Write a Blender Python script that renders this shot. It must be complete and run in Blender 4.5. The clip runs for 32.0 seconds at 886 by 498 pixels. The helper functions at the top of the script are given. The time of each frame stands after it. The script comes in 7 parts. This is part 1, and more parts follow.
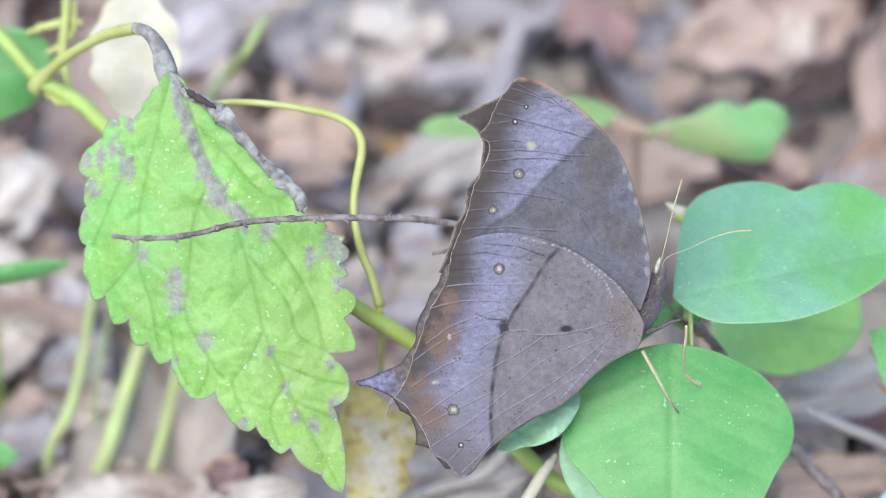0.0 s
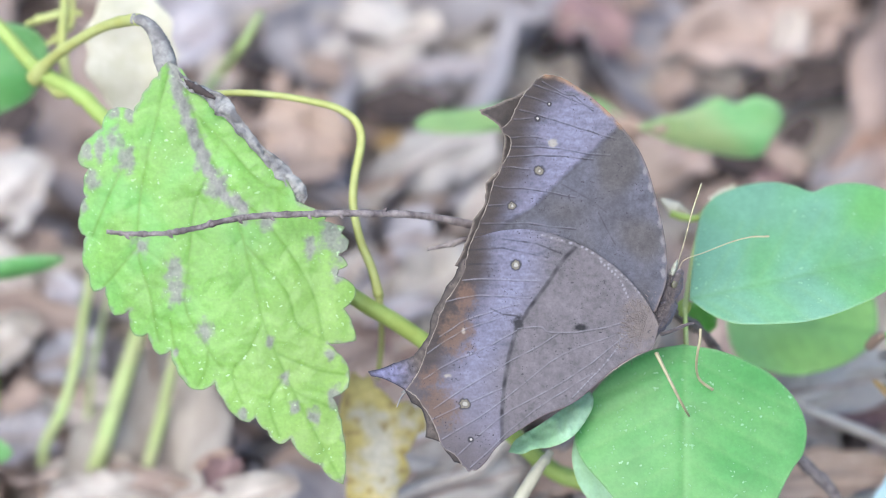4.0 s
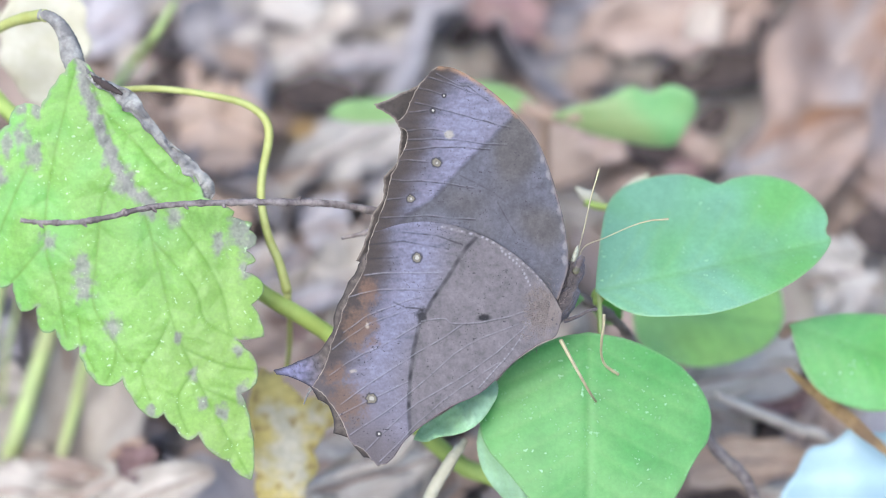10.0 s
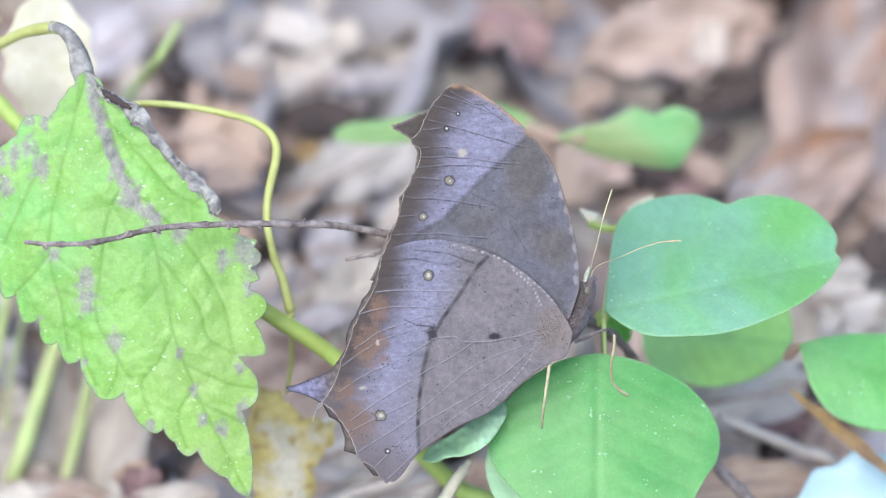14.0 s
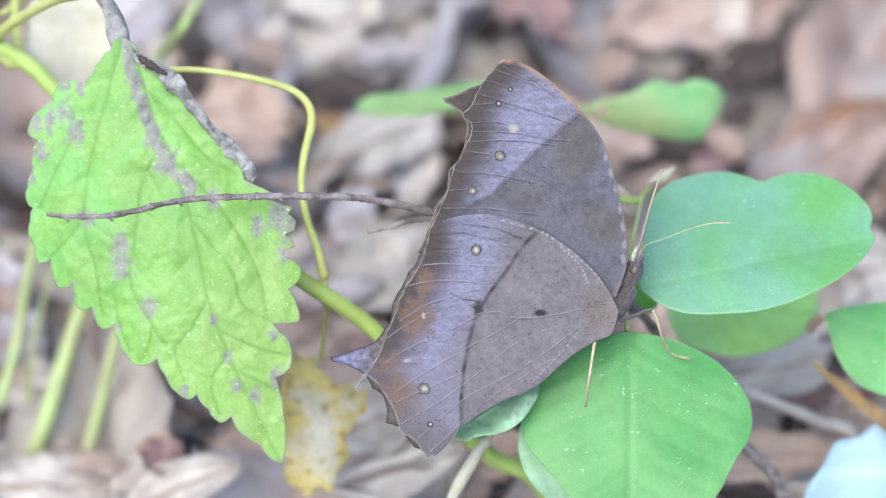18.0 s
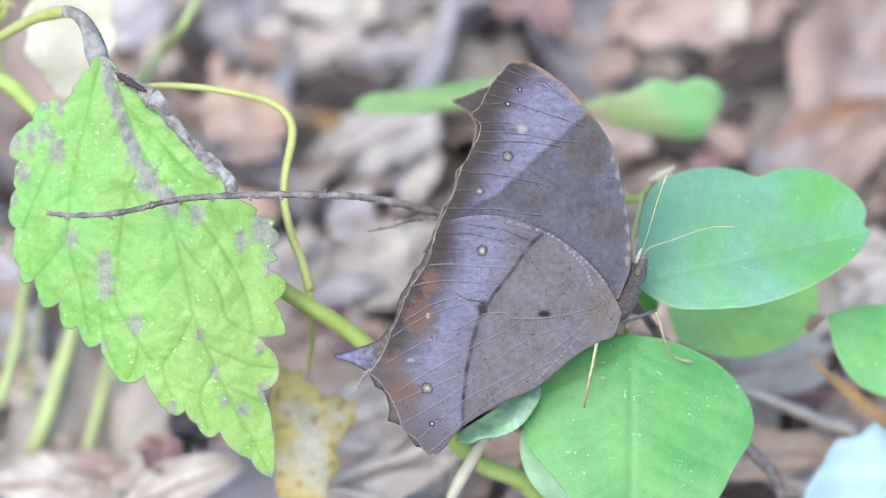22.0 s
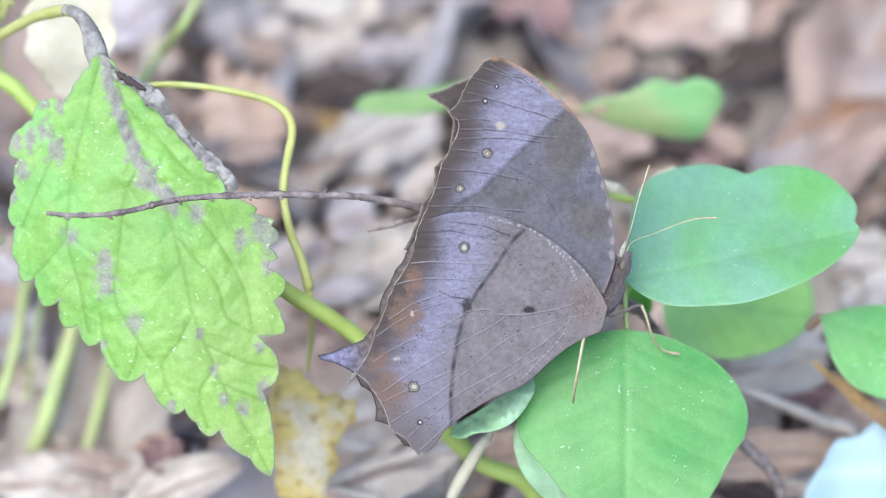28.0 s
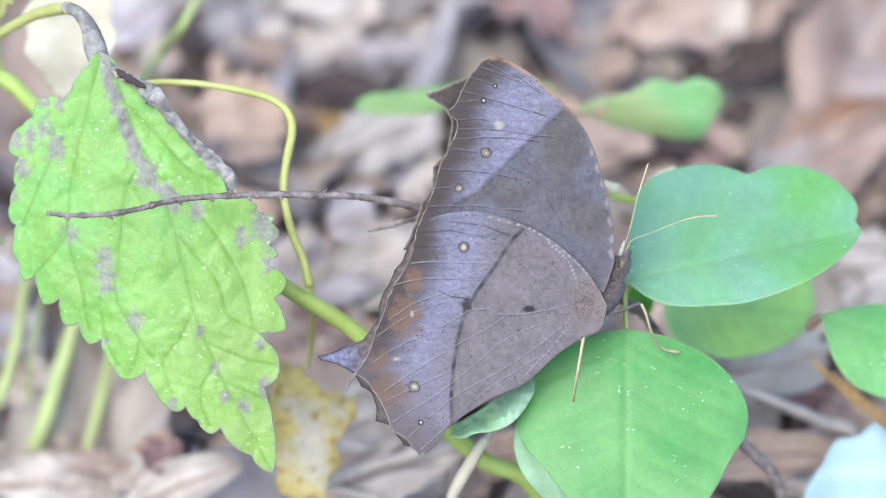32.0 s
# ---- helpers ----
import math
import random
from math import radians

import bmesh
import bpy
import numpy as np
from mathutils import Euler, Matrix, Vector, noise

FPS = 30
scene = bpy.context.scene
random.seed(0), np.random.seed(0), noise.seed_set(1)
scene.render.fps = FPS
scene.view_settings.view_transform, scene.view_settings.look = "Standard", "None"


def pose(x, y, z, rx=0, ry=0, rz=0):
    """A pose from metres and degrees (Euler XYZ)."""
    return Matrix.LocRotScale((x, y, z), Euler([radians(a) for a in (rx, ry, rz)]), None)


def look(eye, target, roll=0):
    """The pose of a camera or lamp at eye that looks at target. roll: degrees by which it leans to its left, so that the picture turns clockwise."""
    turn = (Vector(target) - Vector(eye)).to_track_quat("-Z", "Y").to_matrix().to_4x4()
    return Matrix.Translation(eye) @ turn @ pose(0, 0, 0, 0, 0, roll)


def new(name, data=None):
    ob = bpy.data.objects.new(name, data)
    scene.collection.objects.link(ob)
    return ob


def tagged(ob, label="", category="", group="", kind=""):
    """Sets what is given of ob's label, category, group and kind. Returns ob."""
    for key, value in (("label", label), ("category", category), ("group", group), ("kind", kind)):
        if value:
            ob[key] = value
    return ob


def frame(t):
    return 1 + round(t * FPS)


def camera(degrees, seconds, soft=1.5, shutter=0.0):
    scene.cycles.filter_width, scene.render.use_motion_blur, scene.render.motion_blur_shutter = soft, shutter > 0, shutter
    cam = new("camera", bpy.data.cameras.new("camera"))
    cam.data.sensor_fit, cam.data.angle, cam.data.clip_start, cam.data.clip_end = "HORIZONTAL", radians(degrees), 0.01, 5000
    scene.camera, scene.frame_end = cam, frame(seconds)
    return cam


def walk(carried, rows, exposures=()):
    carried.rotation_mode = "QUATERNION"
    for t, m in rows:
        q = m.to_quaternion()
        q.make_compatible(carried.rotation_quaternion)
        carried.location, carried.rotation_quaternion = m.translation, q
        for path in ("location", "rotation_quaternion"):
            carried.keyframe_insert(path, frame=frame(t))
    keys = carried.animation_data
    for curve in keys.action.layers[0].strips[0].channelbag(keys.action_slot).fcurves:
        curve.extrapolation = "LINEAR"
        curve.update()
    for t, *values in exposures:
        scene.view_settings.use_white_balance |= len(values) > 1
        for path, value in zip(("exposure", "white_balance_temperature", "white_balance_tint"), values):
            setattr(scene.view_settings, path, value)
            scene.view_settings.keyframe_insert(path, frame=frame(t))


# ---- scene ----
cam = camera(12, 32.0, soft=0.85, shutter=0.5)

# The subject's own upright plane: x across, y up along the plane, z towards the camera, at 0.6 m from the lens.
D, TILT, LIFT = 0.6, 45.0, 0.092
F = Matrix.Translation((0, 0, LIFT)) @ pose(0, 0, 0, 90 - TILT, 0, 0)
CAM = F @ Matrix.Translation((0, 0, D))
cam.data.dof.use_dof = True
cam.data.dof.focus_distance = D
cam.data.dof.aperture_fstop = 11.5


def aim(up, side):
    return CAM @ pose(0, 0, 0, up, side, 0)


walk(cam, [
    (0, aim(0.3119, 0.8848)),
    (0.5, aim(0.371, 0.8848)),
    (1, aim(0.4063, 0.755)),
    (1.5, aim(0.394, 0.7435)),
    (2, aim(0.4063, 0.7312)),
    (2.5, aim(0.4294, 0.6966)),
    (3, aim(0.4178, 0.7082)),
    (3.5, aim(0.3472, 0.7788)),
    (4, aim(0.2535, 0.8141)),
    (4.5, aim(0.2297, 0.8725)),
    (6.5, aim(0.1713, 0.99)),
    (7, aim(0.1237, 0.967)),
    (7.5, aim(0.1121, 1.0253)),
    (8, aim(0.1006, 0.9078)),
    (8.5, aim(0.0415, 0.7903)),
    (9, aim(-0.0054, 0.5315)),
    (9.5, aim(-0.0177, -0.2212)),
    (10, aim(0.1006, -0.3503)),
    (10.5, aim(0.136, -0.3034)),
    (11, aim(0.0883, -0.2681)),
    (11.5, aim(0.0768, -0.3625)),
    (12, aim(0.1006, -0.3503)),
    (12.5, aim(0.2535, -0.3979)),
    (13, aim(0.4885, -0.4324)),
    (13.5, aim(0.4647, -0.3503)),
    (14, aim(0.394, -0.2919)),
    (14.5, aim(0.3003, -0.0684)),
    (15, aim(0.2535, -0.1037)),
    (15.5, aim(0.1713, -0.0684)),
    (17.5, aim(0.03, 0.0023)),
    (18, aim(0.0177, 0.0023)),
    (18.5, aim(0, 0)),
    (19, aim(0, 0)),
    (19.5, aim(0, 0)),
    (20, aim(0, 0)),
    (20.5, aim(0, 0)),
    (21, aim(0, 0)),
    (21.5, aim(0, 0)),
    (22, aim(0, 0)),
    (22.5, aim(0, 0)),
    (23, aim(0, 0)),
    (23.5, aim(0, 0)),
    (24, aim(0, 0)),
    (24.5, aim(0, 0)),
    (25, aim(0, 0)),
    (25.5, aim(0, 0)),
    (27.5, aim(0, 0)),
    (28, aim(0, 0)),
    (28.5, aim(0, 0)),
    (29, aim(0, 0)),
    (29.5, aim(0, 0)),
    (30, aim(0, 0)),
    (30.5, aim(0, 0)),
    (31, aim(0, 0)),
    (31.5, aim(0, 0)),
    (32, aim(0, 0)),
], [(0, 0.84, 5700, 3), (9, 0.85, 5700, 3), (14, 0.92, 5700, 3), (32, 0.94, 5700, 3)])

# ---- light: open shade under a bright overcast sky ----
world = bpy.data.worlds.new("overcast_sky")
scene.world = world
world.use_nodes = True
wn = world.node_tree
sky = wn.nodes.new("ShaderNodeTexSky")
sky.sky_type, sky.sun_disc = "NISHITA", False
sky.sun_elevation, sky.sun_rotation = radians(58), radians(-150)
sky.air_density, sky.dust_density, sky.ozone_density = 1.0, 4.0, 1.0
wn.links.new(sky.outputs[0], wn.nodes["Background"].inputs[0])
wn.nodes["Background"].inputs[1].default_value = 0.22
sun = new("sun", bpy.data.lights.new("sun", "SUN"))
sun.data.energy, sun.data.angle, sun.data.color = 1.1, radians(45), (1.0, 0.96, 0.9)
sun.matrix_world = look((-0.5, -1.0, 1.9), (0, 0, 0))

# ---- materials ----


def mix_nodes(nt, a, b, fac, mode="MIX"):
    m = nt.nodes.new("ShaderNodeMix")
    m.data_type, m.blend_type = "RGBA", mode
    for slot, v in ((0, fac), (6, a), (7, b)):
        if isinstance(v, bpy.types.NodeSocket):
            nt.links.new(v, m.inputs[slot])
        else:
            m.inputs[slot].default_value = v if slot == 0 else (*v, 1.0)
    return m.outputs[2]


def noise_node(nt, coord, scale, detail=4.0, rough=0.55, low=0.4, high=0.6):
    n = nt.nodes.new("ShaderNodeTexNoise")
    n.inputs["Scale"].default_value, n.inputs["Detail"].default_value, n.inputs["Roughness"].default_value = scale, detail, rough
    nt.links.new(coord, n.inputs["Vector"])
    r = nt.nodes.new("ShaderNodeMapRange")
    r.inputs["From Min"].default_value, r.inputs["From Max"].default_value = low, high
    nt.links.new(n.outputs["Fac"], r.inputs["Value"])
    return r.outputs[0]


def surface(name, colour=(0.5, 0.5, 0.5), dark=None, scale=900, fine=5000, rough=0.6, bump=0.3, spec=0.3, through_light=0.0,
            painted=False, speck=None, vary=0.0, sheen=0.0, coat=0.0, speck_size=3500, speck_low=0.68, net=0.0, net_dark=0.25):
    """A worn natural surface: two scales of mottling, optional bright specks, relief, light passing through thin tissue."""
    m = bpy.data.materials.new(name)
    m.use_nodes = True
    nt = m.node_tree
    b = nt.nodes["Principled BSDF"]
    co = nt.nodes.new("ShaderNodeTexCoord").outputs["Object"]
    if painted:
        at = nt.nodes.new("ShaderNodeAttribute")
        at.attribute_name = "pigment"
        base = at.outputs["Color"]
        low = mix_nodes(nt, base, (0.55, 0.55, 0.55), 1.0, "MULTIPLY")
    else:
        base = nt.nodes.new("ShaderNodeRGB").outputs[0]
        base.default_value = (*colour, 1)
        low = nt.nodes.new("ShaderNodeRGB").outputs[0]
        low.default_value = (*(dark or [c * 0.5 for c in colour]), 1)
    wide = noise_node(nt, co, scale, 5.0, 0.6, 0.38, 0.62)
    grain = noise_node(nt, co, fine, 3.0, 0.6, 0.3, 0.75)
    fac = nt.nodes.new("ShaderNodeMath")
    fac.operation = "MULTIPLY"
    fac.inputs[1].default_value = 0.3 if painted else 0.8
    nt.links.new(wide, fac.inputs[0])
    col = mix_nodes(nt, base, low, fac.outputs[0])
    g2 = nt.nodes.new("ShaderNodeMath")
    g2.operation = "MULTIPLY"
    g2.inputs[1].default_value = 0.35
    nt.links.new(grain, g2.inputs[0])
    col = mix_nodes(nt, col, low, g2.outputs[0])
    height = grain
    if net:
        vo = nt.nodes.new("ShaderNodeTexVoronoi")
        vo.feature = "DISTANCE_TO_EDGE"
        vo.inputs["Scale"].default_value = net
        warp = nt.nodes.new("ShaderNodeTexNoise")
        warp.inputs["Scale"].default_value = net * 0.8
        nt.links.new(co, warp.inputs["Vector"])
        add = nt.nodes.new("ShaderNodeVectorMath")
        add.operation = "MULTIPLY_ADD"
        add.inputs[1].default_value = (0.8 / net,) * 3
        nt.links.new(warp.outputs["Color"], add.inputs[0])
        nt.links.new(co, add.inputs[2])
        nt.links.new(add.outputs[0], vo.inputs["Vector"])
        ed = nt.nodes.new("ShaderNodeMapRange")
        ed.inputs["From Min"].default_value, ed.inputs["From Max"].default_value = 0.0, 0.14
        nt.links.new(vo.outputs["Distance"], ed.inputs["Value"])
        inv = nt.nodes.new("ShaderNodeMath")
        inv.operation = "MULTIPLY_ADD"
        inv.inputs[1].default_value, inv.inputs[2].default_value = -net_dark, net_dark
        nt.links.new(ed.outputs[0], inv.inputs[0])
        col = mix_nodes(nt, col, low, inv.outputs[0])
        hs = nt.nodes.new("ShaderNodeMath")
        hs.operation = "MULTIPLY_ADD"
        hs.inputs[1].default_value = 0.3
        nt.links.new(ed.outputs[0], hs.inputs[0])
        nt.links.new(grain, hs.inputs[2])
        height = hs.outputs[0]
    if speck:
        s = noise_node(nt, co, speck_size, 1.0, 0.5, speck_low, speck_low + 0.07)
        patch = noise_node(nt, co, speck_size * 0.12, 3.0, 0.6, 0.42, 0.66)
        both = nt.nodes.new("ShaderNodeMath")
        both.operation = "MULTIPLY"
        nt.links.new(s, both.inputs[0])
        nt.links.new(patch, both.inputs[1])
        col = mix_nodes(nt, col, speck, both.outputs[0])
    if vary:
        oi = nt.nodes.new("ShaderNodeObjectInfo")
        hsv = nt.nodes.new("ShaderNodeHueSaturation")
        mr = nt.nodes.new("ShaderNodeMapRange")
        mr.inputs["To Min"].default_value, mr.inputs["To Max"].default_value = 1 - vary, 1 + vary
        nt.links.new(oi.outputs["Random"], mr.inputs["Value"])
        nt.links.new(mr.outputs[0], hsv.inputs["Value"])
        nt.links.new(col, hsv.inputs["Color"])
        col = hsv.outputs[0]
    nt.links.new(col, b.inputs["Base Color"])
    b.inputs["Roughness"].default_value = rough
    b.inputs["Specular IOR Level"].default_value = spec
    if sheen:
        b.inputs["Sheen Weight"].default_value = sheen
        b.inputs["Sheen Roughness"].default_value = 0.4
        b.inputs["Sheen Tint"].default_value = (0.8, 0.78, 1.0, 1)
    if coat:
        b.inputs["Coat Weight"].default_value = coat
        b.inputs["Coat Roughness"].default_value = 0.35
    bp = nt.nodes.new("ShaderNodeBump")
    bp.inputs["Strength"].default_value, bp.inputs["Distance"].default_value = bump, 0.0002
    nt.links.new(height, bp.inputs["Height"])
    nt.links.new(bp.outputs[0], b.inputs["Normal"])
    if through_light:
        tr = nt.nodes.new("ShaderNodeBsdfTranslucent")
        nt.links.new(col, tr.inputs[0])
        mx = nt.nodes.new("ShaderNodeMixShader")
        mx.inputs[0].default_value = through_light
        nt.links.new(b.outputs[0], mx.inputs[1])
        nt.links.new(tr.outputs[0], mx.inputs[2])
        nt.links.new(mx.outputs[0], nt.nodes["Material Output"].inputs[0])
    return m


WING = surface("wing_scales", painted=True, scale=420, fine=4200, rough=0.5, bump=0.25, spec=0.2, sheen=0.03, speck=(0.025, 0.02, 0.026), speck_size=3000, speck_low=0.645)
WING_INNER = surface("wing_upper_scales", (0.075, 0.045, 0.03), scale=300, fine=2500, rough=0.7)
FUR = surface("thorax_fur", (0.125, 0.10, 0.095), (0.05, 0.038, 0.036), scale=1300, fine=4000, rough=0.9, bump=0.8, sheen=0.3)
PALE_FUR = surface("wing_root_hair", (0.19, 0.155, 0.14), (0.12, 0.096, 0.09), scale=900, fine=4000, rough=0.8)
PALE_TUFT = surface("pale_head_scales", (0.42, 0.42, 0.33), (0.25, 0.23, 0.18), scale=1500, fine=4000, rough=0.8, bump=0.6)
HORN = surface("pale_leg_shell", (0.38, 0.34, 0.20), (0.25, 0.20, 0.12), scale=700, rough=0.45, spec=0.5)
EYE = surface("eye_shell", (0.10, 0.09, 0.05), scale=1500, rough=0.2, spec=0.6)
# the pale specks are painted glints of the leaf's hairy gloss
NETTLE = surface("serrate_leaf_tissue", painted=True, scale=180, fine=1800, rough=0.42, bump=0.16, spec=0.45, through_light=0.3, net=620, net_dark=0.07,
                 speck=(0.44, 0.60, 0.32), speck_size=1600, speck_low=0.672)
CLOVER = surface("smooth_leaf_tissue", painted=True, scale=120, fine=1500, rough=0.48, bump=0.15, spec=0.45, through_light=0.42,
                 speck=(0.34, 0.58, 0.34), speck_size=1500, speck_low=0.672)
WITHERED = surface("withered_tissue", (0.31, 0.295, 0.27), (0.10, 0.088, 0.088), scale=420, fine=2200, rough=0.8, bump=0.4)
BLADE = surface("grass_blade", (0.42, 0.52, 0.20), (0.46, 0.46, 0.24), scale=150, fine=900, rough=0.5, through_light=0.25)
STEM = surface("green_stem", (0.34, 0.44, 0.12), (0.27, 0.33, 0.08), scale=200, fine=1500, rough=0.5, through_light=0.15)
YELLOW_STEM = surface("yellow_stem", (0.38, 0.40, 0.15), (0.31, 0.31, 0.09), scale=250, fine=1500, rough=0.5)
BARK = surface("twig_bark", (0.30, 0.25, 0.235), (0.07, 0.05, 0.05), scale=500, fine=2500, rough=0.85, bump=1.0)
SOIL = surface("forest_soil", (0.17, 0.12, 0.10), (0.07, 0.05, 0.045), scale=60, fine=600, rough=0.95, bump=1.0, speck=(0.34, 0.27, 0.225), speck_size=40, speck_low=0.5)
SERE = surface("sere_leaf_tissue", painted=True, scale=160, fine=900, rough=0.7, bump=0.5, through_light=0.2, net=500, net_dark=0.3)
STREAKED = surface("streaked_dead_leaf", painted=True, scale=120, fine=700, rough=0.75, bump=0.3, through_light=0.1, net=260, net_dark=0.25)
DEAD = {
    "pale": surface("pale_dead_leaf", (0.48, 0.425, 0.37), (0.29, 0.24, 0.21), 90, 700, 0.75, 0.3, through_light=0.1, vary=0.22, net=260, net_dark=0.3),
    "lilac": surface("weathered_dead_leaf", (0.41, 0.375, 0.385), (0.25, 0.22, 0.23), 90, 700, 0.7, 0.3, through_light=0.1, vary=0.22, net=260, net_dark=0.3),
    "pink": surface("pinkish_dead_leaf", (0.42, 0.335, 0.29), (0.27, 0.195, 0.165), 90, 700, 0.75, 0.3, through_light=0.1, vary=0.22, net=260, net_dark=0.3),
    "brown": surface("brown_dead_leaf", (0.36, 0.275, 0.23), (0.22, 0.155, 0.13), 80, 700, 0.75, 0.3, through_light=0.08, vary=0.22, net=260, net_dark=0.3),
    "rust": surface("rust_dead_leaf", (0.39, 0.275, 0.21), (0.33, 0.23, 0.18), 80, 700, 0.75, 0.3, through_light=0.1, vary=0.22, net=260, net_dark=0.3),
    # near-black: shade of the litter's gaps put into colour; also blackened tissue
    "dark": surface("gap_shade_and_black_leaf", (0.085, 0.065, 0.06), (0.04, 0.031, 0.029), 80, 700, 0.9, 0.6, spec=0.1, vary=0.2),
    "cream": surface("papery_dry_leaf", (0.55, 0.51, 0.42), (0.45, 0.41, 0.29), 260, 900, 0.7, 0.5, through_light=0.2, net=420, net_dark=0.25),
    "ochre": surface("ochre_dry_leaf", (0.36, 0.24, 0.10), (0.17, 0.11, 0.075), 150, 800, 0.7, 0.4, through_light=0.15),
    "bright": surface("sunbleached_dead_leaf", (0.52, 0.47, 0.425), (0.36, 0.31, 0.28), 90, 700, 0.7, 0.25, through_light=0.15, vary=0.1, net=260, net_dark=0.2),
    "peach": surface("peach_dead_leaf", (0.48, 0.36, 0.285), (0.36, 0.25, 0.19), 90, 700, 0.7, 0.25, through_light=0.15, vary=0.08, net=260, net_dark=0.2),
    "mauve": surface("mauve_dead_leaf", (0.27, 0.17, 0.16), (0.15, 0.09, 0.09), 80, 700, 0.75, 0.3, through_light=0.08, vary=0.1, net=260, net_dark=0.3),
    "white": surface("bleached_leaf", (0.32, 0.43, 0.48), (0.26, 0.35, 0.40), 90, 600, 0.5, 0.3, spec=0.5, through_light=0.1),
}

# ---- shape tools (millimetres in the subject's plane) ----
MM = 0.001


def glide(points, n):
    """A smooth curve through the points, n samples."""
    p = np.array(points, float)
    q = np.vstack([2 * p[0] - p[1], p, 2 * p[-1] - p[-2]])
    out = []
    for u in np.linspace(0, len(p) - 1, n):
        i = min(int(u), len(p) - 2)
        f = u - i
        a, b, c, d = q[i], q[i + 1], q[i + 2], q[i + 3]
        out.append(0.5 * (2 * b + (c - a) * f + (2 * a - 5 * b + 4 * c - d) * f * f + (3 * b - a - 3 * c + d) * f ** 3))
    return np.array(out)


def inside(px, py, poly):
    x, y = poly[:, 0], poly[:, 1]
    x2, y2 = np.roll(x, -1), np.roll(y, -1)
    hit = np.zeros(px.shape, bool)
    for a, b, c, d in zip(x, y, x2, y2):
        if b != d:
            hit ^= ((b > py) != (d > py)) & (px < (c - a) * (py - b) / (d - b) + a)
    return hit


def line_gap(p, line):
    """Distance from the points p to a polyline."""
    best = np.full(len(p), 1e9)
    for a, b in zip(line[:-1], line[1:]):
        ab = b - a
        f = np.clip(((p - a) @ ab) / max(ab @ ab, 1e-9), 0, 1)
        best = np.minimum(best, np.hypot(*(p - a - f[:, None] * ab).T))
    return best


def blend(lo, hi, x):
    f = np.clip((x - lo) / (hi - lo), 0, 1)
    return f * f * (3 - 2 * f)


def sheet(name, outline, step, height, pigment=None, thick=0.15, mats=(), origin=(0, 0, 0)):
    """A thin solid sheet inside a closed outline: front, back and rim, with its relief from height(p)."""
    from mathutils import geometry
    o = np.array(outline, float)[:, :2]
    seg = np.hypot(*(np.roll(o, -1, 0) - o).T)
    rim = [a + (b - a) * k / m for a, b, m in zip(o, np.roll(o, -1, 0), np.maximum(1, np.ceil(seg / step)).astype(int)) for k in range(m)]
    rim = np.array(rim)
    gx, gy = np.meshgrid(np.arange(o[:, 0].min(), o[:, 0].max(), step), np.arange(o[:, 1].min(), o[:, 1].max(), step * 0.87))
    gx[1::2] += step / 2
    gx, gy = gx.ravel(), gy.ravel()
    keep = inside(gx, gy, o)
    grid = np.stack([gx[keep], gy[keep]], 1)
    grid = grid[line_gap(grid, np.vstack([o, o[:1]])) > step * 0.55] if len(grid) else grid
    pts = np.vstack([rim, grid]) if len(grid) else rim
    n = len(rim)
    res = geometry.delaunay_2d_cdt([Vector(p) for p in pts], [(i, (i + 1) % n) for i in range(n)], [], 1, 1e-5)
    p = np.array([(v.x, v.y) for v in res[0]])
    tris = [tuple(f) for f in res[2]]
    z = height(p)
    k = len(p)
    org = np.array(origin, float)
    top = np.column_stack([p, z + thick / 2]) - org
    bot = np.column_stack([p, z - thick / 2]) - org
    faces = list(tris) + [(c + k, b + k, a + k) for a, b, c in tris]
    edge = {}
    for f in tris:
        for a, b in zip(f, f[1:] + f[:1]):
            edge[(a, b)] = True
    rims = [(a, a + k, b + k, b) for a, b in edge if (b, a) not in edge]
    faces += rims
    me = bpy.data.meshes.new(name)
    me.from_pydata([tuple(v * MM) for v in np.vstack([top, bot])], [], faces)
    for m in mats:
        me.materials.append(m)
    idx = np.zeros(len(faces), int)
    if len(mats) > 1:
        idx[len(tris):2 * len(tris)] = 1
    me.polygons.foreach_set("material_index", idx)
    me.polygons.foreach_set("use_smooth", [True] * len(faces))
    if pigment is not None:
        col = pigment(p)
        at = me.color_attributes.new("pigment", "FLOAT_COLOR", "POINT")
        at.data.foreach_set("color", np.column_stack([np.vstack([col, col]), np.ones(2 * k)]).ravel())
    me.update()
    return me


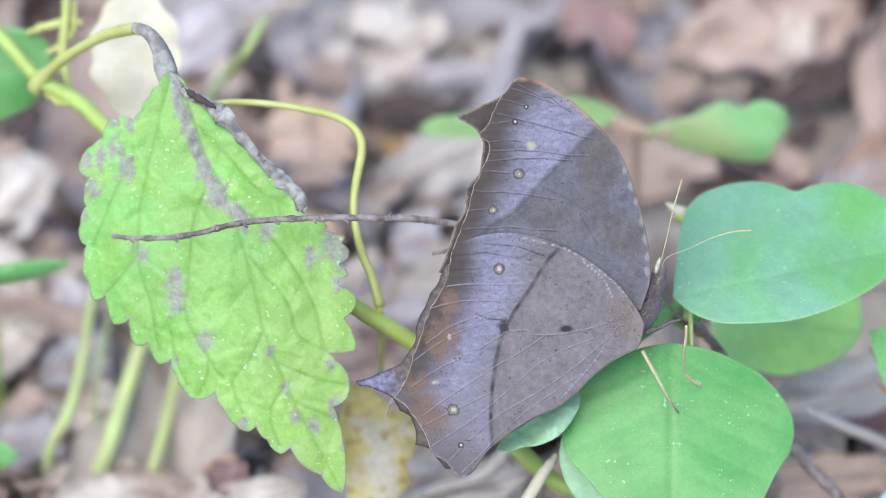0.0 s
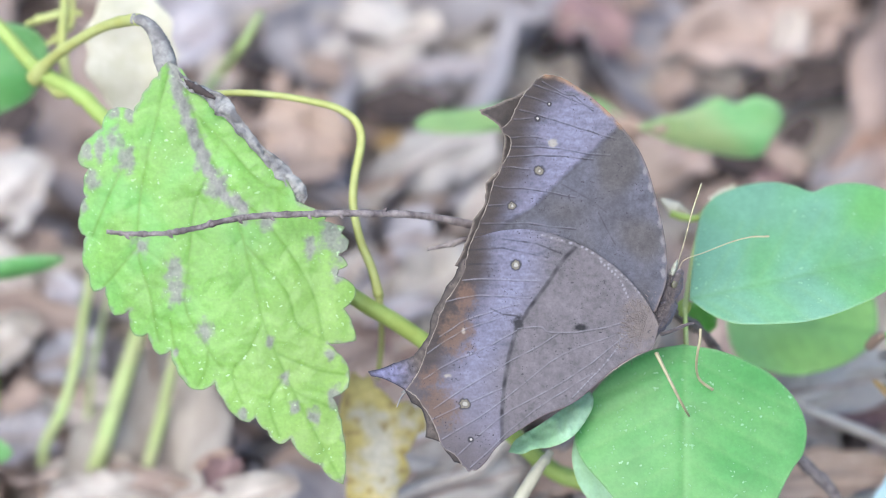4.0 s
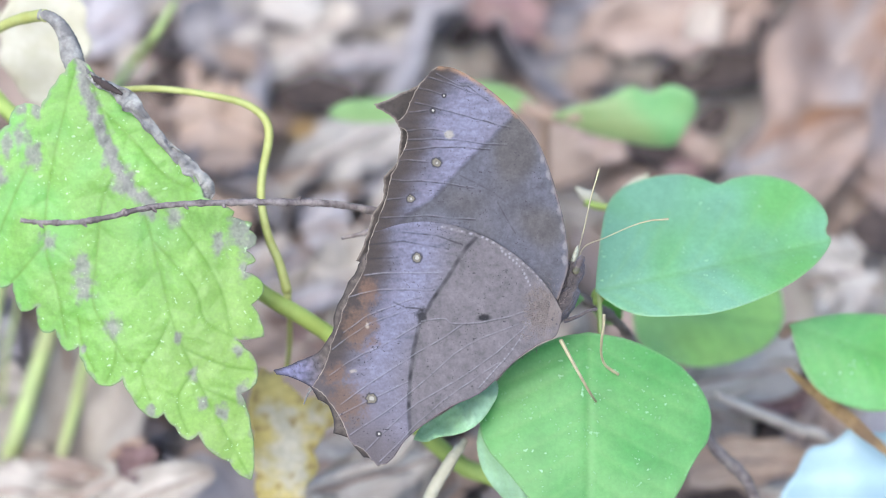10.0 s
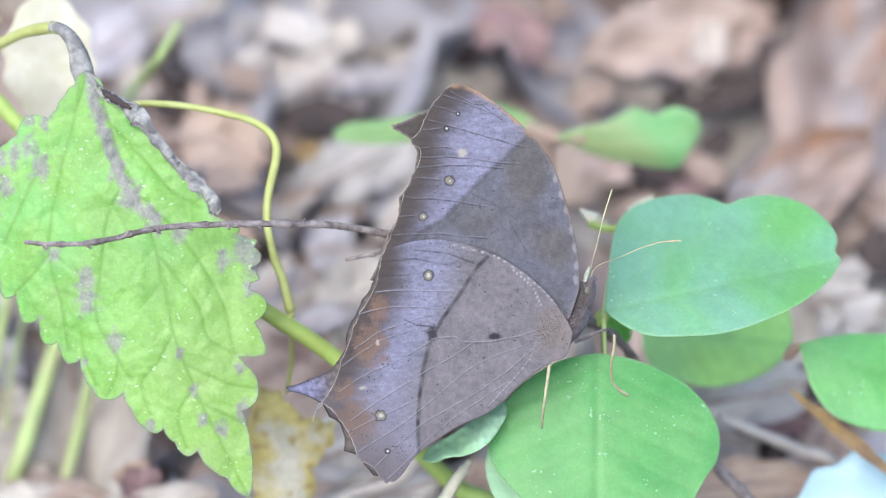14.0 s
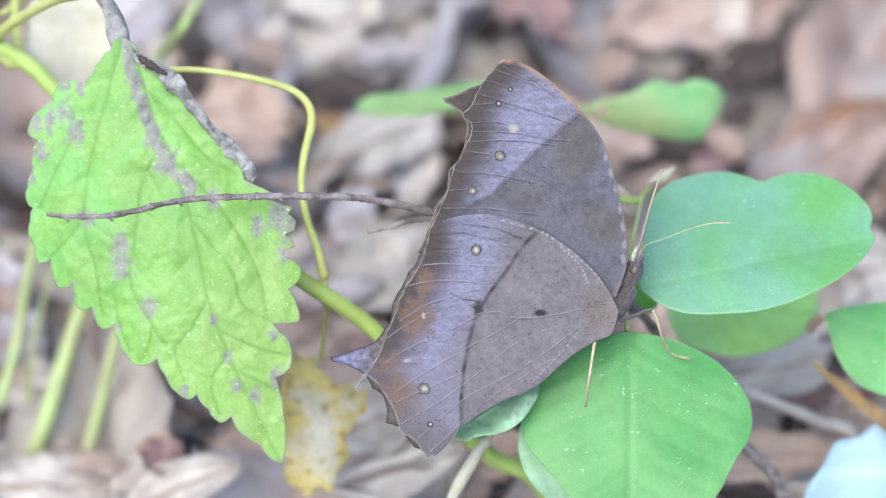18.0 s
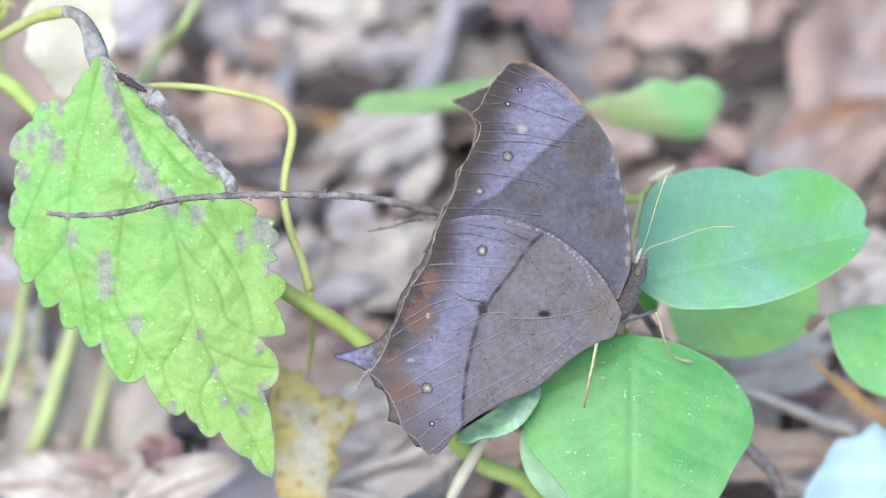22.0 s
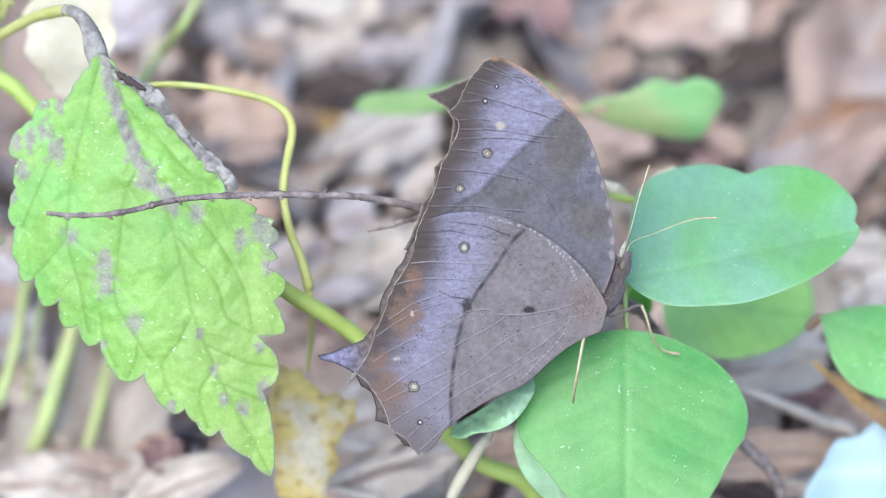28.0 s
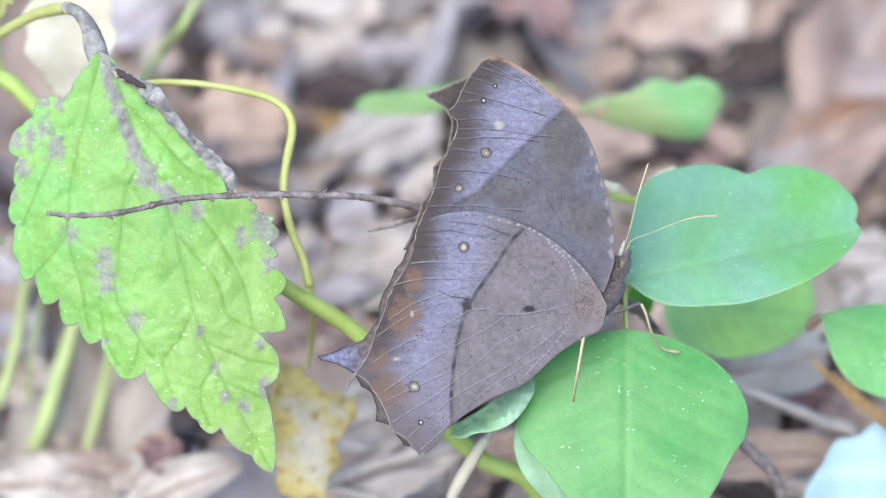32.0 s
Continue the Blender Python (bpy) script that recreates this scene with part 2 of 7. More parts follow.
def tube_data(points, radii, sides=10, samples=40, knobs=0.0, seed=1):
    """A tapered round stem along points (mm); knobs swells it at uneven nodes."""
    c = glide([tuple(q) + (0,) * (3 - len(q)) for q in points], samples)
    r = np.interp(np.linspace(0, 1, samples), np.linspace(0, 1, len(radii)), radii)
    rng = np.random.RandomState(seed)
    if knobs:
        r = r * (1 + knobs * (rng.rand(samples) ** 4) - knobs * 0.2 * rng.rand(samples))
        c = c + rng.randn(samples, 3) * (r * knobs * 0.12)[:, None]
    t = np.gradient(c, axis=0)
    t /= np.linalg.norm(t, axis=1)[:, None] + 1e-12
    verts, faces = [], []
    up = np.array((0.0, 0.0, 1.0))
    for i in range(samples):
        a = np.cross(t[i], up)
        if np.linalg.norm(a) < 1e-3:
            a = np.array((1.0, 0, 0))
        a /= np.linalg.norm(a)
        b = np.cross(t[i], a)
        for k in range(sides):
            w = 2 * math.pi * k / sides
            verts.append(c[i] + r[i] * (math.cos(w) * a + math.sin(w) * b))
    for i in range(samples - 1):
        for k in range(sides):
            k2 = (k + 1) % sides
            faces.append((i * sides + k, i * sides + k2, (i + 1) * sides + k2, (i + 1) * sides + k))
    faces.append(tuple(range(sides))[::-1])
    faces.append(tuple((samples - 1) * sides + k for k in range(sides)))
    return verts, faces


def ribbon_data(points, widths, curl, samples=60, across=9, crumple=0.3, thick=0.18, seed=2):
    """A crinkled strip of dead tissue along points, rolled across its width by curl degrees."""
    c = glide(points, samples)
    w = np.interp(np.linspace(0, 1, samples), np.linspace(0, 1, len(widths)), widths)
    t = np.gradient(c, axis=0)
    t /= np.linalg.norm(t, axis=1)[:, None] + 1e-12
    verts, faces = [], []
    for layer in (0.5, -0.5):
        for i in range(samples):
            side = np.array((-t[i][1], t[i][0], 0.0))
            side /= np.linalg.norm(side) + 1e-9
            for j in range(across):
                u = 2 * j / (across - 1) - 1
                n = noise.noise(Vector((i * 0.16, u * 1.4, seed)))
                m = noise.noise(Vector((i * 0.45, u * 2.0, seed + 9)))
                a = radians(curl) * u * (1 + 0.5 * noise.noise(Vector((i * 0.1, 0, seed + 4))))
                r = w[i] * (1 + 0.35 * noise.noise(Vector((i * 0.22, (1 if u > 0 else -1) * 3, seed + 6))) * abs(u))
                off = side * (r * math.sin(a) / max(math.sin(radians(min(curl, 90))), 0.2)) + np.array((0, 0, 1.0)) * (r * 0.8 * math.cos(a) - r * 0.4 + crumple * (n + 0.5 * m) + layer * thick)
                verts.append(c[i] + off + t[i] * crumple * 0.5 * m)
    k = samples * across
    for i in range(samples - 1):
        for j in range(across - 1):
            p, q, r, s = i * across + j, (i + 1) * across + j, (i + 1) * across + j + 1, i * across + j + 1
            faces += [(p, q, r, s), (s + k, r + k, q + k, p + k)]
    border = list(range(across)) + [i * across + across - 1 for i in range(1, samples)] + [(samples - 1) * across + j for j in range(across - 2, -1, -1)] + [i * across for i in range(samples - 2, 0, -1)]
    faces += [(p, p + k, q + k, q) for p, q in zip(border, border[1:] + border[:1])]
    return verts, faces


def solid(name, verts, faces, mat, origin=(0, 0, 0)):
    me = bpy.data.meshes.new(name)
    me.from_pydata([tuple((np.array(v) - np.array(origin)) * MM) for v in verts], [], faces)
    me.materials.append(mat)
    me.polygons.foreach_set("use_smooth", [True] * len(me.polygons))
    me.update()
    bm = bmesh.new()
    bm.from_mesh(me)
    bmesh.ops.recalc_face_normals(bm, faces=bm.faces)
    bm.to_mesh(me)
    bm.free()
    return me


def blob(name, centre, size, axis, mat, origin, rough=0.05, seed=3):
    """A rounded body segment, longer along axis, with an uneven skin."""
    bm = bmesh.new()
    bmesh.ops.create_icosphere(bm, subdivisions=4, radius=1)
    q = Vector((1, 0, 0)).rotation_difference(Vector(axis))
    for v in bm.verts:
        s = 1 + rough * noise.noise(v.co * 3 + Vector((seed, 0, 0))) + rough * 0.7 * noise.noise(v.co * 9)
        v.co = (q @ (Vector((v.co.x * size[0], v.co.y * size[1], v.co.z * size[2])) * s) + Vector(centre) - Vector(origin)) * MM
    for f in bm.faces:
        f.smooth = True
    me = bpy.data.meshes.new(name)
    bm.to_mesh(me)
    bm.free()
    me.materials.append(mat)
    return me


def thing(name, base, label, category, group="", data=None):
    """A top-level thing whose origin lies at base (mm in the subject's plane)."""
    ob = new(name, data)
    ob.matrix_world = F @ Matrix.Translation(Vector(base) * MM)
    ob["base"] = [float(v) for v in base]
    return tagged(ob, label, category, group)


def part(name, me, parent, label="", at=(0, 0, 0)):
    ob = new(name, me)
    ob.parent = parent
    ob.matrix_basis = Matrix.Translation(Vector(at) * MM)
    return tagged(ob, label) if label else ob


def moved(base, dx, dy, turn=0.0):
    """The pose of a thing shifted by dx, dy mm in the subject's plane and turned about the line of sight."""
    return F @ Matrix.Translation(Vector((base[0] + dx, base[1] + dy, base[2])) * MM) @ pose(0, 0, 0, 0, 0, turn)


def on_part(at, dx, dy, turn=0.0):
    return Matrix.Translation(Vector((at[0] + dx, at[1] + dy, at[2])) * MM) @ pose(0, 0, 0, 0, 0, turn)


def tipped(at, dx, dy, turn=0.0, tip=0.0):
    """A leaflet shifted like on_part() and rolled about its own midrib by tip degrees, its upper half towards the camera."""
    deep = Matrix.Translation((0, 0, -10 * MM))
    return on_part(at, dx, dy, turn) @ deep @ Matrix.Rotation(radians(tip), 4, Vector((0.978, 0.208, 0))) @ deep.inverted()


def to_ground(x, y, z, dx=0.0):
    """The point of the ground straight under a point of the subject's plane, in that plane's millimetres."""
    w = F @ (Vector((x, y, z)) * MM)
    return tuple(F.inverted() @ Vector((w.x + dx * MM, w.y, -0.002)) * 1000)


# ---- ground ----


def ground_sheet():
    bm = bmesh.new()
    ring = [0.0, 0.05, 0.1, 0.16, 0.23, 0.32, 0.45, 0.7, 1.2, 2.5, 6, 15, 40, 120, 400, 1500]
    prev = None
    for r in ring:
        row = []
        for k in range(64 if r else 1):
            a = 2 * math.pi * k / 64
            x, y = r * math.cos(a), r * math.sin(a)
            z = 0.004 * noise.noise(Vector((x * 14, y * 14, 0))) if r < 2 else 0.0
            row.append(bm.verts.new((x, y + 0.1, z - 0.002)))
        if prev:
            for k in range(64):
                k2 = (k + 1) % 64
                if len(prev) == 1:
                    bm.faces.new((prev[0], row[k], row[k2]))
                else:
                    bm.faces.new((prev[k], row[k], row[k2], prev[k2]))
        prev = row
    for f in bm.faces:
        f.smooth = True
    me = bpy.data.meshes.new("ground")
    bm.to_mesh(me)
    bm.free()
    me.materials.append(SOIL)
    tagged(new("ground", me), "dark damp forest soil under dead leaves", "ground", kind="structure")


ground_sheet()


def dead_leaf_mesh(name, length, width, curl, seed, mat, n=34, m=21):
    """A dry leaf, folded at the midrib, crumpled and torn at the edge; length along x, in metres."""
    rng = np.random.RandomState(seed)
    ph = rng.rand(8) * 6.28
    fold = rng.uniform(-0.1, 0.45)
    lobes, deep = rng.uniform(2.5, 6.5), rng.uniform(0.03, 0.13)
    blunt = rng.uniform(0.45, 0.95)
    first, last = (rng.uniform(0, 0.3), rng.uniform(0.6, 1.0)) if rng.rand() < 0.55 else (0.0, 1.0)
    shift = Vector((seed * 1.7, seed * 0.9, 0))
    verts = []
    for layer in (0.00025, -0.00025):
        for i in range(n):
            for j in range(m):
                v = 2 * j / (m - 1) - 1
                s = first + (last - first) * i / (n - 1)
                s += (0.10 * noise.noise(Vector((v * 2.5, i * 0.03, seed))) + 0.05 * noise.noise(Vector((v * 8, i * 0.03, seed)))) * (1 if last < 1 else 0) * i / (n - 1)
                s = min(max(s, 0.0), 1.0)
                sgn = 1 if v > 0 else -1
                half = width / 2 * (math.sin(math.pi * min(1, s * 0.97 + 0.015)) ** blunt)
                half *= 1 + deep * math.sin(s * lobes * 6.28 + ph[0] + sgn) + 0.5 * deep * noise.noise(Vector((s * 14, sgn * 3, seed)))
                x = (s - 0.5) * length + 0.06 * width * math.sin(v * 3 + ph[5])
                y = v * (half + width * 0.01) + 0.10 * width * math.sin(s * 3 + ph[2])
                z = curl * width * (0.5 * v * v + 0.40 * math.sin(s * 4 + ph[3]) + 0.13 * math.sin(v * 4 + s * 9 + ph[4])) + fold * width * abs(v) * 0.5
                z += 0.0012 * width * math.cos((s * 9 - abs(v) * 2.2) * 6.28) + 0.02 * width * math.exp(-(v * 9) ** 2)
                z += width * 0.20 * noise.noise(Vector((s * 4.5, v * 2.2, 0)) + shift) + width * 0.03 * noise.noise(Vector((s * 12, v * 6, 7)) + shift)
                verts.append((x, y, z + layer))
    faces = []
    k = n * m
    for i in range(n - 1):
        for j in range(m - 1):
            a, b, c, d = i * m + j, (i + 1) * m + j, (i + 1) * m + j + 1, i * m + j + 1
            faces += [(a, b, c, d), (d + k, c + k, b + k, a + k)]
    border = [j for j in range(m)] + [i * m + m - 1 for i in range(1, n)] + [(n - 1) * m + j for j in range(m - 2, -1, -1)] + [i * m for i in range(n - 2, 0, -1)]
    faces += [(a, a + k, b + k, b) for a, b in zip(border, border[1:] + border[:1])]
    me = bpy.data.meshes.new(name)
    me.from_pydata(verts, [], faces)
    me.materials.append(mat)
    me.polygons.foreach_set("use_smooth", [True] * len(faces))
    me.update()
    return me


LOOKS = {
    "pale": "pale beige dry dead leaf lying on the litter", "lilac": "weathered greyish lilac dead leaf on the litter",
    "pink": "pinkish tan curled dead leaf on the litter", "brown": "brown dry dead leaf lying on the litter",
    "rust": "reddish rust brown dead leaf on the litter", "dark": "near-black leaf standing in for a shaded gap in the litter",
    "peach": "peach coloured dry dead leaf on the litter", "mauve": "dull reddish mauve dead leaf on the litter",
    "ochre": "small ochre yellow dead leaf on the litter",
    "bright": "bleached pinkish white dead leaf on the litter",
}
leaf_count = [0]


def litter_leaf(x, y, length, width, turn, look_, lean=25.0, up=0.0, roll=0.0, curl=0.35):
    leaf_count[0] += 1
    me = dead_leaf_mesh("dead_leaf", length * MM, width * MM, curl, leaf_count[0] * 7, DEAD[look_])
    ob = new("dead_leaf", me)
    m = pose(x, y, 0, lean, 0, 0) @ pose(0, 0, 0, 0, roll, turn)
    low = min((m @ v.co).z for v in me.vertices)
    high = up * MM - low
    ob.matrix_world = Matrix.Translation((0, -high / math.tan(radians(TILT)), high)) @ m
    tagged(ob, LOOKS[look_], "dead leaf", "dead leaves on the forest floor")
    if length > 9 and look_ != "dark":
        co = [me.vertices[i * 21 + 10].co * 1000 for i in range(0, 34, 3)]
        tail = co[0] * 2 - co[2]
        v, f = tube_data([tuple(tail)] + [tuple(c) for c in co], [0.45, 0.5, 0.4, 0.25, 0.1], 6, 24)
        part("midrib", solid("midrib", v, f, DEAD["brown"]), ob)
    return ob


def streaked(ob):
    """Rust-brown streaks running along a large pinkish leaf between its side veins."""
    me = ob.data
    me.materials[0] = STREAKED
    tint = me.color_attributes.new("pigment", "FLOAT_COLOR", "POINT")
    pink, rust, grey = Vector((0.335, 0.24, 0.20)), Vector((0.25, 0.14, 0.088)), Vector((0.32, 0.27, 0.26))
    for v, at in zip(me.vertices, tint.data):
        n = noise.noise(Vector((v.co.x * 30, v.co.y * 110, 3.0))) + 0.4 * noise.noise(Vector((v.co.x * 160, v.co.y * 420, 8.0)))
        k = min(max((n - 0.05) * 2.2, 0.0), 1.0)
        g = min(max(noise.noise(Vector((v.co.x * 60, v.co.y * 60, 20.0))) * 2, 0.0), 1.0)
        at.color = (*pink.lerp(grey, g).lerp(rust, k), 1.0)
    ob["label"] = "large pinkish dead leaf with rust brown streaks"


# leaves of the "dark" look stand in for shaded holes between the others
litter_leaf(-0.0231, 0.1476, 34.0, 19.6, 8, "bright", 24, 9, 0, 0.18)
litter_leaf(-0.0326, 0.1538, 20.7, 11.4, -30, "pale", 18, 6, 0, 0.2)
litter_leaf(-0.0553, 0.1522, 19.7, 12.4, 35, "lilac", 20, 5, 0, 0.2)
litter_leaf(-0.0496, 0.1399, 14.3, 8.2, 60, "pale", 15, 5, 8, 0.25)
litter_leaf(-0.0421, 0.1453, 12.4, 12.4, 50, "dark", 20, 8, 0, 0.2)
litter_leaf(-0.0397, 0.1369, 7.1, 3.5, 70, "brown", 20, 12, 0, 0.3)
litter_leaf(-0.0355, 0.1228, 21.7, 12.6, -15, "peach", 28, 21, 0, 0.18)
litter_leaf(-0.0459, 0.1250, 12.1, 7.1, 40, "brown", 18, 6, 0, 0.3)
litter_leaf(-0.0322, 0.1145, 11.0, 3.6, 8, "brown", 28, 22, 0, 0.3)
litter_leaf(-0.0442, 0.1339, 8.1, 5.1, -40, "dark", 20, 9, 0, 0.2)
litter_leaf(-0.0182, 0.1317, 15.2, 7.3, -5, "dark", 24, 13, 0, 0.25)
litter_leaf(-0.0147, 0.1354, 15.3, 6.1, 15, "lilac", 24, 9, 10, 0.25)
litter_leaf(-0.0193, 0.1218, 6.2, 4.6, 20, "ochre", 24, 15, 0, 0.2)
litter_leaf(-0.0246, 0.1243, 9.1, 5.0, 60, "brown", 18, 9, 0, 0.3)
litter_leaf(-0.0094, 0.1184, 30.1, 12.0, 22, "bright", 28, 13, 0, 0.16)
litter_leaf(-0.0084, 0.1105, 23.9, 9.0, 35, "lilac", 24, 11, 10, 0.2)
litter_leaf(-0.0014, 0.1384, 24.5, 12.3, -12, "pale", 22, 8, 0, 0.2)
litter_leaf(-0.0046, 0.1507, 20.7, 11.4, 20, "lilac", 16, 6, 0, 0.22)
litter_leaf(0.0146, 0.1514, 20.7, 10.4, -10, "mauve", 24, 17, 0, 0.2)
litter_leaf(0.0236, 0.1616, 18.8, 8.4, 20, "rust", 18, 8, 0, 0.2)
litter_leaf(0.0119, 0.1399, 20.5, 8.2, 15, "pale", 18, 6, 0, 0.2)
litter_leaf(0.0253, 0.1430, 18.5, 9.2, 60, "pale", 16, 6, 10, 0.22)
litter_leaf(0.0456, 0.1504, 35.2, 15.5, 18, "brown", 24, 16, 0, 0.26)
litter_leaf(0.0374, 0.1384, 18.4, 6.1, -12, "pale", 20, 8, 0, 0.25)
litter_leaf(0.0507, 0.1600, 21.9, 9.4, -10, "pink", 18, 7, 0, 0.25)
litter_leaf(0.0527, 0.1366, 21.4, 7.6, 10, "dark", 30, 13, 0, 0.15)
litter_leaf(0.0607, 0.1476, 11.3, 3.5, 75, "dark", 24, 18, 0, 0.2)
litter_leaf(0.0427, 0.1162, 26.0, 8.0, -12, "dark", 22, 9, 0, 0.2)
litter_leaf(0.0338, 0.1213, 13.1, 8.1, 35, "pink", 26, 13, 0, 0.2)
litter_leaf(0.0364, 0.1076, 14.9, 6.0, 20, "brown", 20, 9, 0, 0.3)
litter_leaf(0.0483, 0.1184, 11.0, 5.0, -30, "brown", 24, 12, 10, 0.3)
streaked(litter_leaf(0.0832, 0.1354, 57.1, 37.7, 66, "rust", 30, 15, 0, 0.2))
streaked(litter_leaf(0.0638, 0.1174, 28.1, 15.0, 30, "rust", 28, 19, 0, 0.16))
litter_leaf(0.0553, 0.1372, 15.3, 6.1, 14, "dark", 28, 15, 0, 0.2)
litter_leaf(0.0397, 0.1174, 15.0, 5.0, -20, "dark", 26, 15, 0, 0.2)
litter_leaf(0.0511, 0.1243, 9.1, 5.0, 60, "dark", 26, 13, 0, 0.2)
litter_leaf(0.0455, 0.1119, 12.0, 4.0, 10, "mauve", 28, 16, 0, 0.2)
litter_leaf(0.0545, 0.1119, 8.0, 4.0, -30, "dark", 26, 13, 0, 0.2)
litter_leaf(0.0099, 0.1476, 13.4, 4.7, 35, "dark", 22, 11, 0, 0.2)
litter_leaf(0.0207, 0.1483, 12.4, 4.1, -50, "brown", 24, 13, 0, 0.35)
litter_leaf(0.0313, 0.1369, 14.3, 5.1, 12, "brown", 24, 11, 0, 0.35)
litter_leaf(0.0347, 0.1499, 22.7, 5.2, 30, "pale", 28, 15, 10, 0.35)
litter_leaf(0.0501, 0.1476, 16.5, 6.2, 70, "pale", 28, 14, 0, 0.3)
litter_leaf(-0.0149, 0.1507, 17.6, 6.2, 25, "pale", 28, 14, 10, 0.35)
litter_leaf(-0.0301, 0.1399, 15.4, 4.5, -12, "brown", 26, 12, 0, 0.4)
litter_leaf(-0.0096, 0.1415, 16.4, 4.5, 10, "lilac", 28, 15, 0, 0.35)
litter_leaf(-0.0025, 0.1460, 11.3, 4.1, 60, "dark", 24, 10, 0, 0.2)
litter_leaf(-0.0223, 0.1105, 12.0, 3.6, 20, "brown", 28, 15, 0, 0.2)
litter_leaf(-0.0044, 0.1076, 12.9, 4.0, 50, "pale", 28, 17, 0, 0.35)
litter_leaf(-0.0143, 0.1062, 13.9, 3.4, 12, "brown", 28, 16, 0, 0.4)
litter_leaf(-0.0282, 0.1076, 10.9, 5.0, -30, "lilac", 28, 14, 0, 0.3)
litter_leaf(-0.0323, 0.0949, 8.8, 4.5, 40, "dark", 26, 14, 0, 0.2)
litter_leaf(-0.0249, 0.0921, 10.8, 3.5, 60, "pale", 28, 13, 0, 0.35)
litter_leaf(-0.0169, 0.0812, 14.5, 4.3, 15, "lilac", 28, 14, 0, 0.35)
litter_leaf(-0.0082, 0.0949, 10.8, 3.9, -20, "brown", 26, 16, 0, 0.2)
litter_leaf(-0.0123, 0.0678, 11.5, 3.8, -25, "mauve", 28, 14, 0, 0.3)
litter_leaf(-0.0253, 0.0718, 9.6, 4.4, 30, "brown", 26, 12, 0, 0.2)
litter_leaf(-0.0619, 0.0574, 14.2, 4.2, 30, "pale", 26, 11, 0, 0.2)
litter_leaf(-0.0677, 0.0458, 15.9, 4.7, 12, "pale", 26, 12, 0, 0.35)
litter_leaf(-0.0563, 0.0431, 16.8, 4.1, -8, "brown", 28, 13, 0, 0.42)
litter_leaf(-0.0478, 0.0408, 11.2, 3.3, 20, "pale", 28, 17, 0, 0.2)
litter_leaf(-0.0784, 0.0626, 12.4, 4.4, 40, "brown", 24, 11, 0, 0.2)
litter_leaf(-0.0744, 0.0866, 9.7, 4.5, -20, "lilac", 26, 13, 0, 0.3)
litter_leaf(-0.0878, 0.1191, 14.1, 6.0, 15, "brown", 26, 12, 0, 0.3)
litter_leaf(-0.0855, 0.1280, 11.1, 6.1, 60, "dark", 22, 9, 0, 0.2)
litter_leaf(-0.0080, 0.0586, 12.3, 3.4, 30, "brown", 28, 16, 0, 0.4)
litter_leaf(-0.0154, 0.0484, 13.1, 3.7, 15, "bright", 28, 15, 0, 0.35)
litter_leaf(0.0006, 0.0484, 10.3, 3.7, -20, "pale", 26, 14, 0, 0.2)
litter_leaf(-0.0096, 0.0371, 13.9, 3.7, 25, "pale", 26, 13, 0, 0.2)
litter_leaf(0.0435, 0.0652, 10.5, 3.8, 40, "brown", 26, 13, 0, 0.2)
litter_leaf(0.0517, 0.0586, 14.2, 3.4, -20, "brown", 28, 16, 0, 0.4)
litter_leaf(0.0625, 0.0652, 10.5, 3.4, 25, "dark", 28, 15, 0, 0.2)
litter_leaf(0.0452, 0.0408, 12.1, 3.7, 15, "brown", 28, 16, 0, 0.2)
litter_leaf(0.0575, 0.0446, 13.1, 3.7, 25, "lilac", 30, 18, 0, 0.35)
litter_leaf(0.0553, 0.0383, 10.2, 2.8, -15, "pale", 30, 17, 0, 0.2)
litter_leaf(0.0649, 0.0574, 11.4, 3.8, 60, "brown", 26, 13, 0, 0.2)
litter_leaf(0.0675, 0.0535, 10.4, 3.8, -20, "peach", 28, 14, 0, 0.35)
litter_leaf(0.0660, 0.1048, 14.9, 4.4, 35, "pink", 28, 16, 0, 0.35)
litter_leaf(0.0743, 0.1105, 12.0, 4.0, -40, "brown", 28, 15, 0, 0.35)
litter_leaf(0.0685, 0.0977, 32.5, 16.7, 28, "pink", 24, 9, 0, 0.18)
litter_leaf(0.0860, 0.1191, 26.1, 17.1, 70, "rust", 22, 10, 0, 0.2)
litter_leaf(0.0779, 0.0984, 10.8, 8.9, 20, "dark", 20, 14, 0, 0.2)
litter_leaf(-0.0142, 0.0998, 18.7, 9.9, 8, "lilac", 28, 14, 0, 0.15)
litter_leaf(-0.0344, 0.0998, 12.8, 9.9, 10, "peach", 28, 13, 0, 0.18)
litter_leaf(-0.0235, 0.0984, 12.8, 7.9, -40, "dark", 24, 11, 0, 0.2)
litter_leaf(-0.0207, 0.1055, 13.9, 5.9, 25, "pale", 24, 13, 0, 0.25)
litter_leaf(-0.0267, 0.0880, 17.6, 8.8, 25, "lilac", 22, 8, 0, 0.25)
litter_leaf(-0.0180, 0.0921, 10.8, 4.9, -20, "brown", 24, 10, 0, 0.3)
litter_leaf(-0.0092, 0.0866, 22.4, 14.6, 40, "pale", 26, 12, 0, 0.2)
litter_leaf(-0.0187, 0.0758, 14.5, 6.0, -18, "mauve", 24, 10, 0, 0.2)
litter_leaf(-0.0124, 0.0724, 10.6, 5.2, 15, "rust", 26, 12, 0, 0.25)
litter_leaf(-0.0214, 0.0665, 15.3, 7.6, 30, "pink", 22, 8, 0, 0.25)
litter_leaf(-0.0013, 0.0758, 17.3, 11.6, 10, "lilac", 18, 6, 0, 0.25)
litter_leaf(-0.0849, 0.1083, 20.9, 12.9, 40, "bright", 24, 9, 0, 0.2)
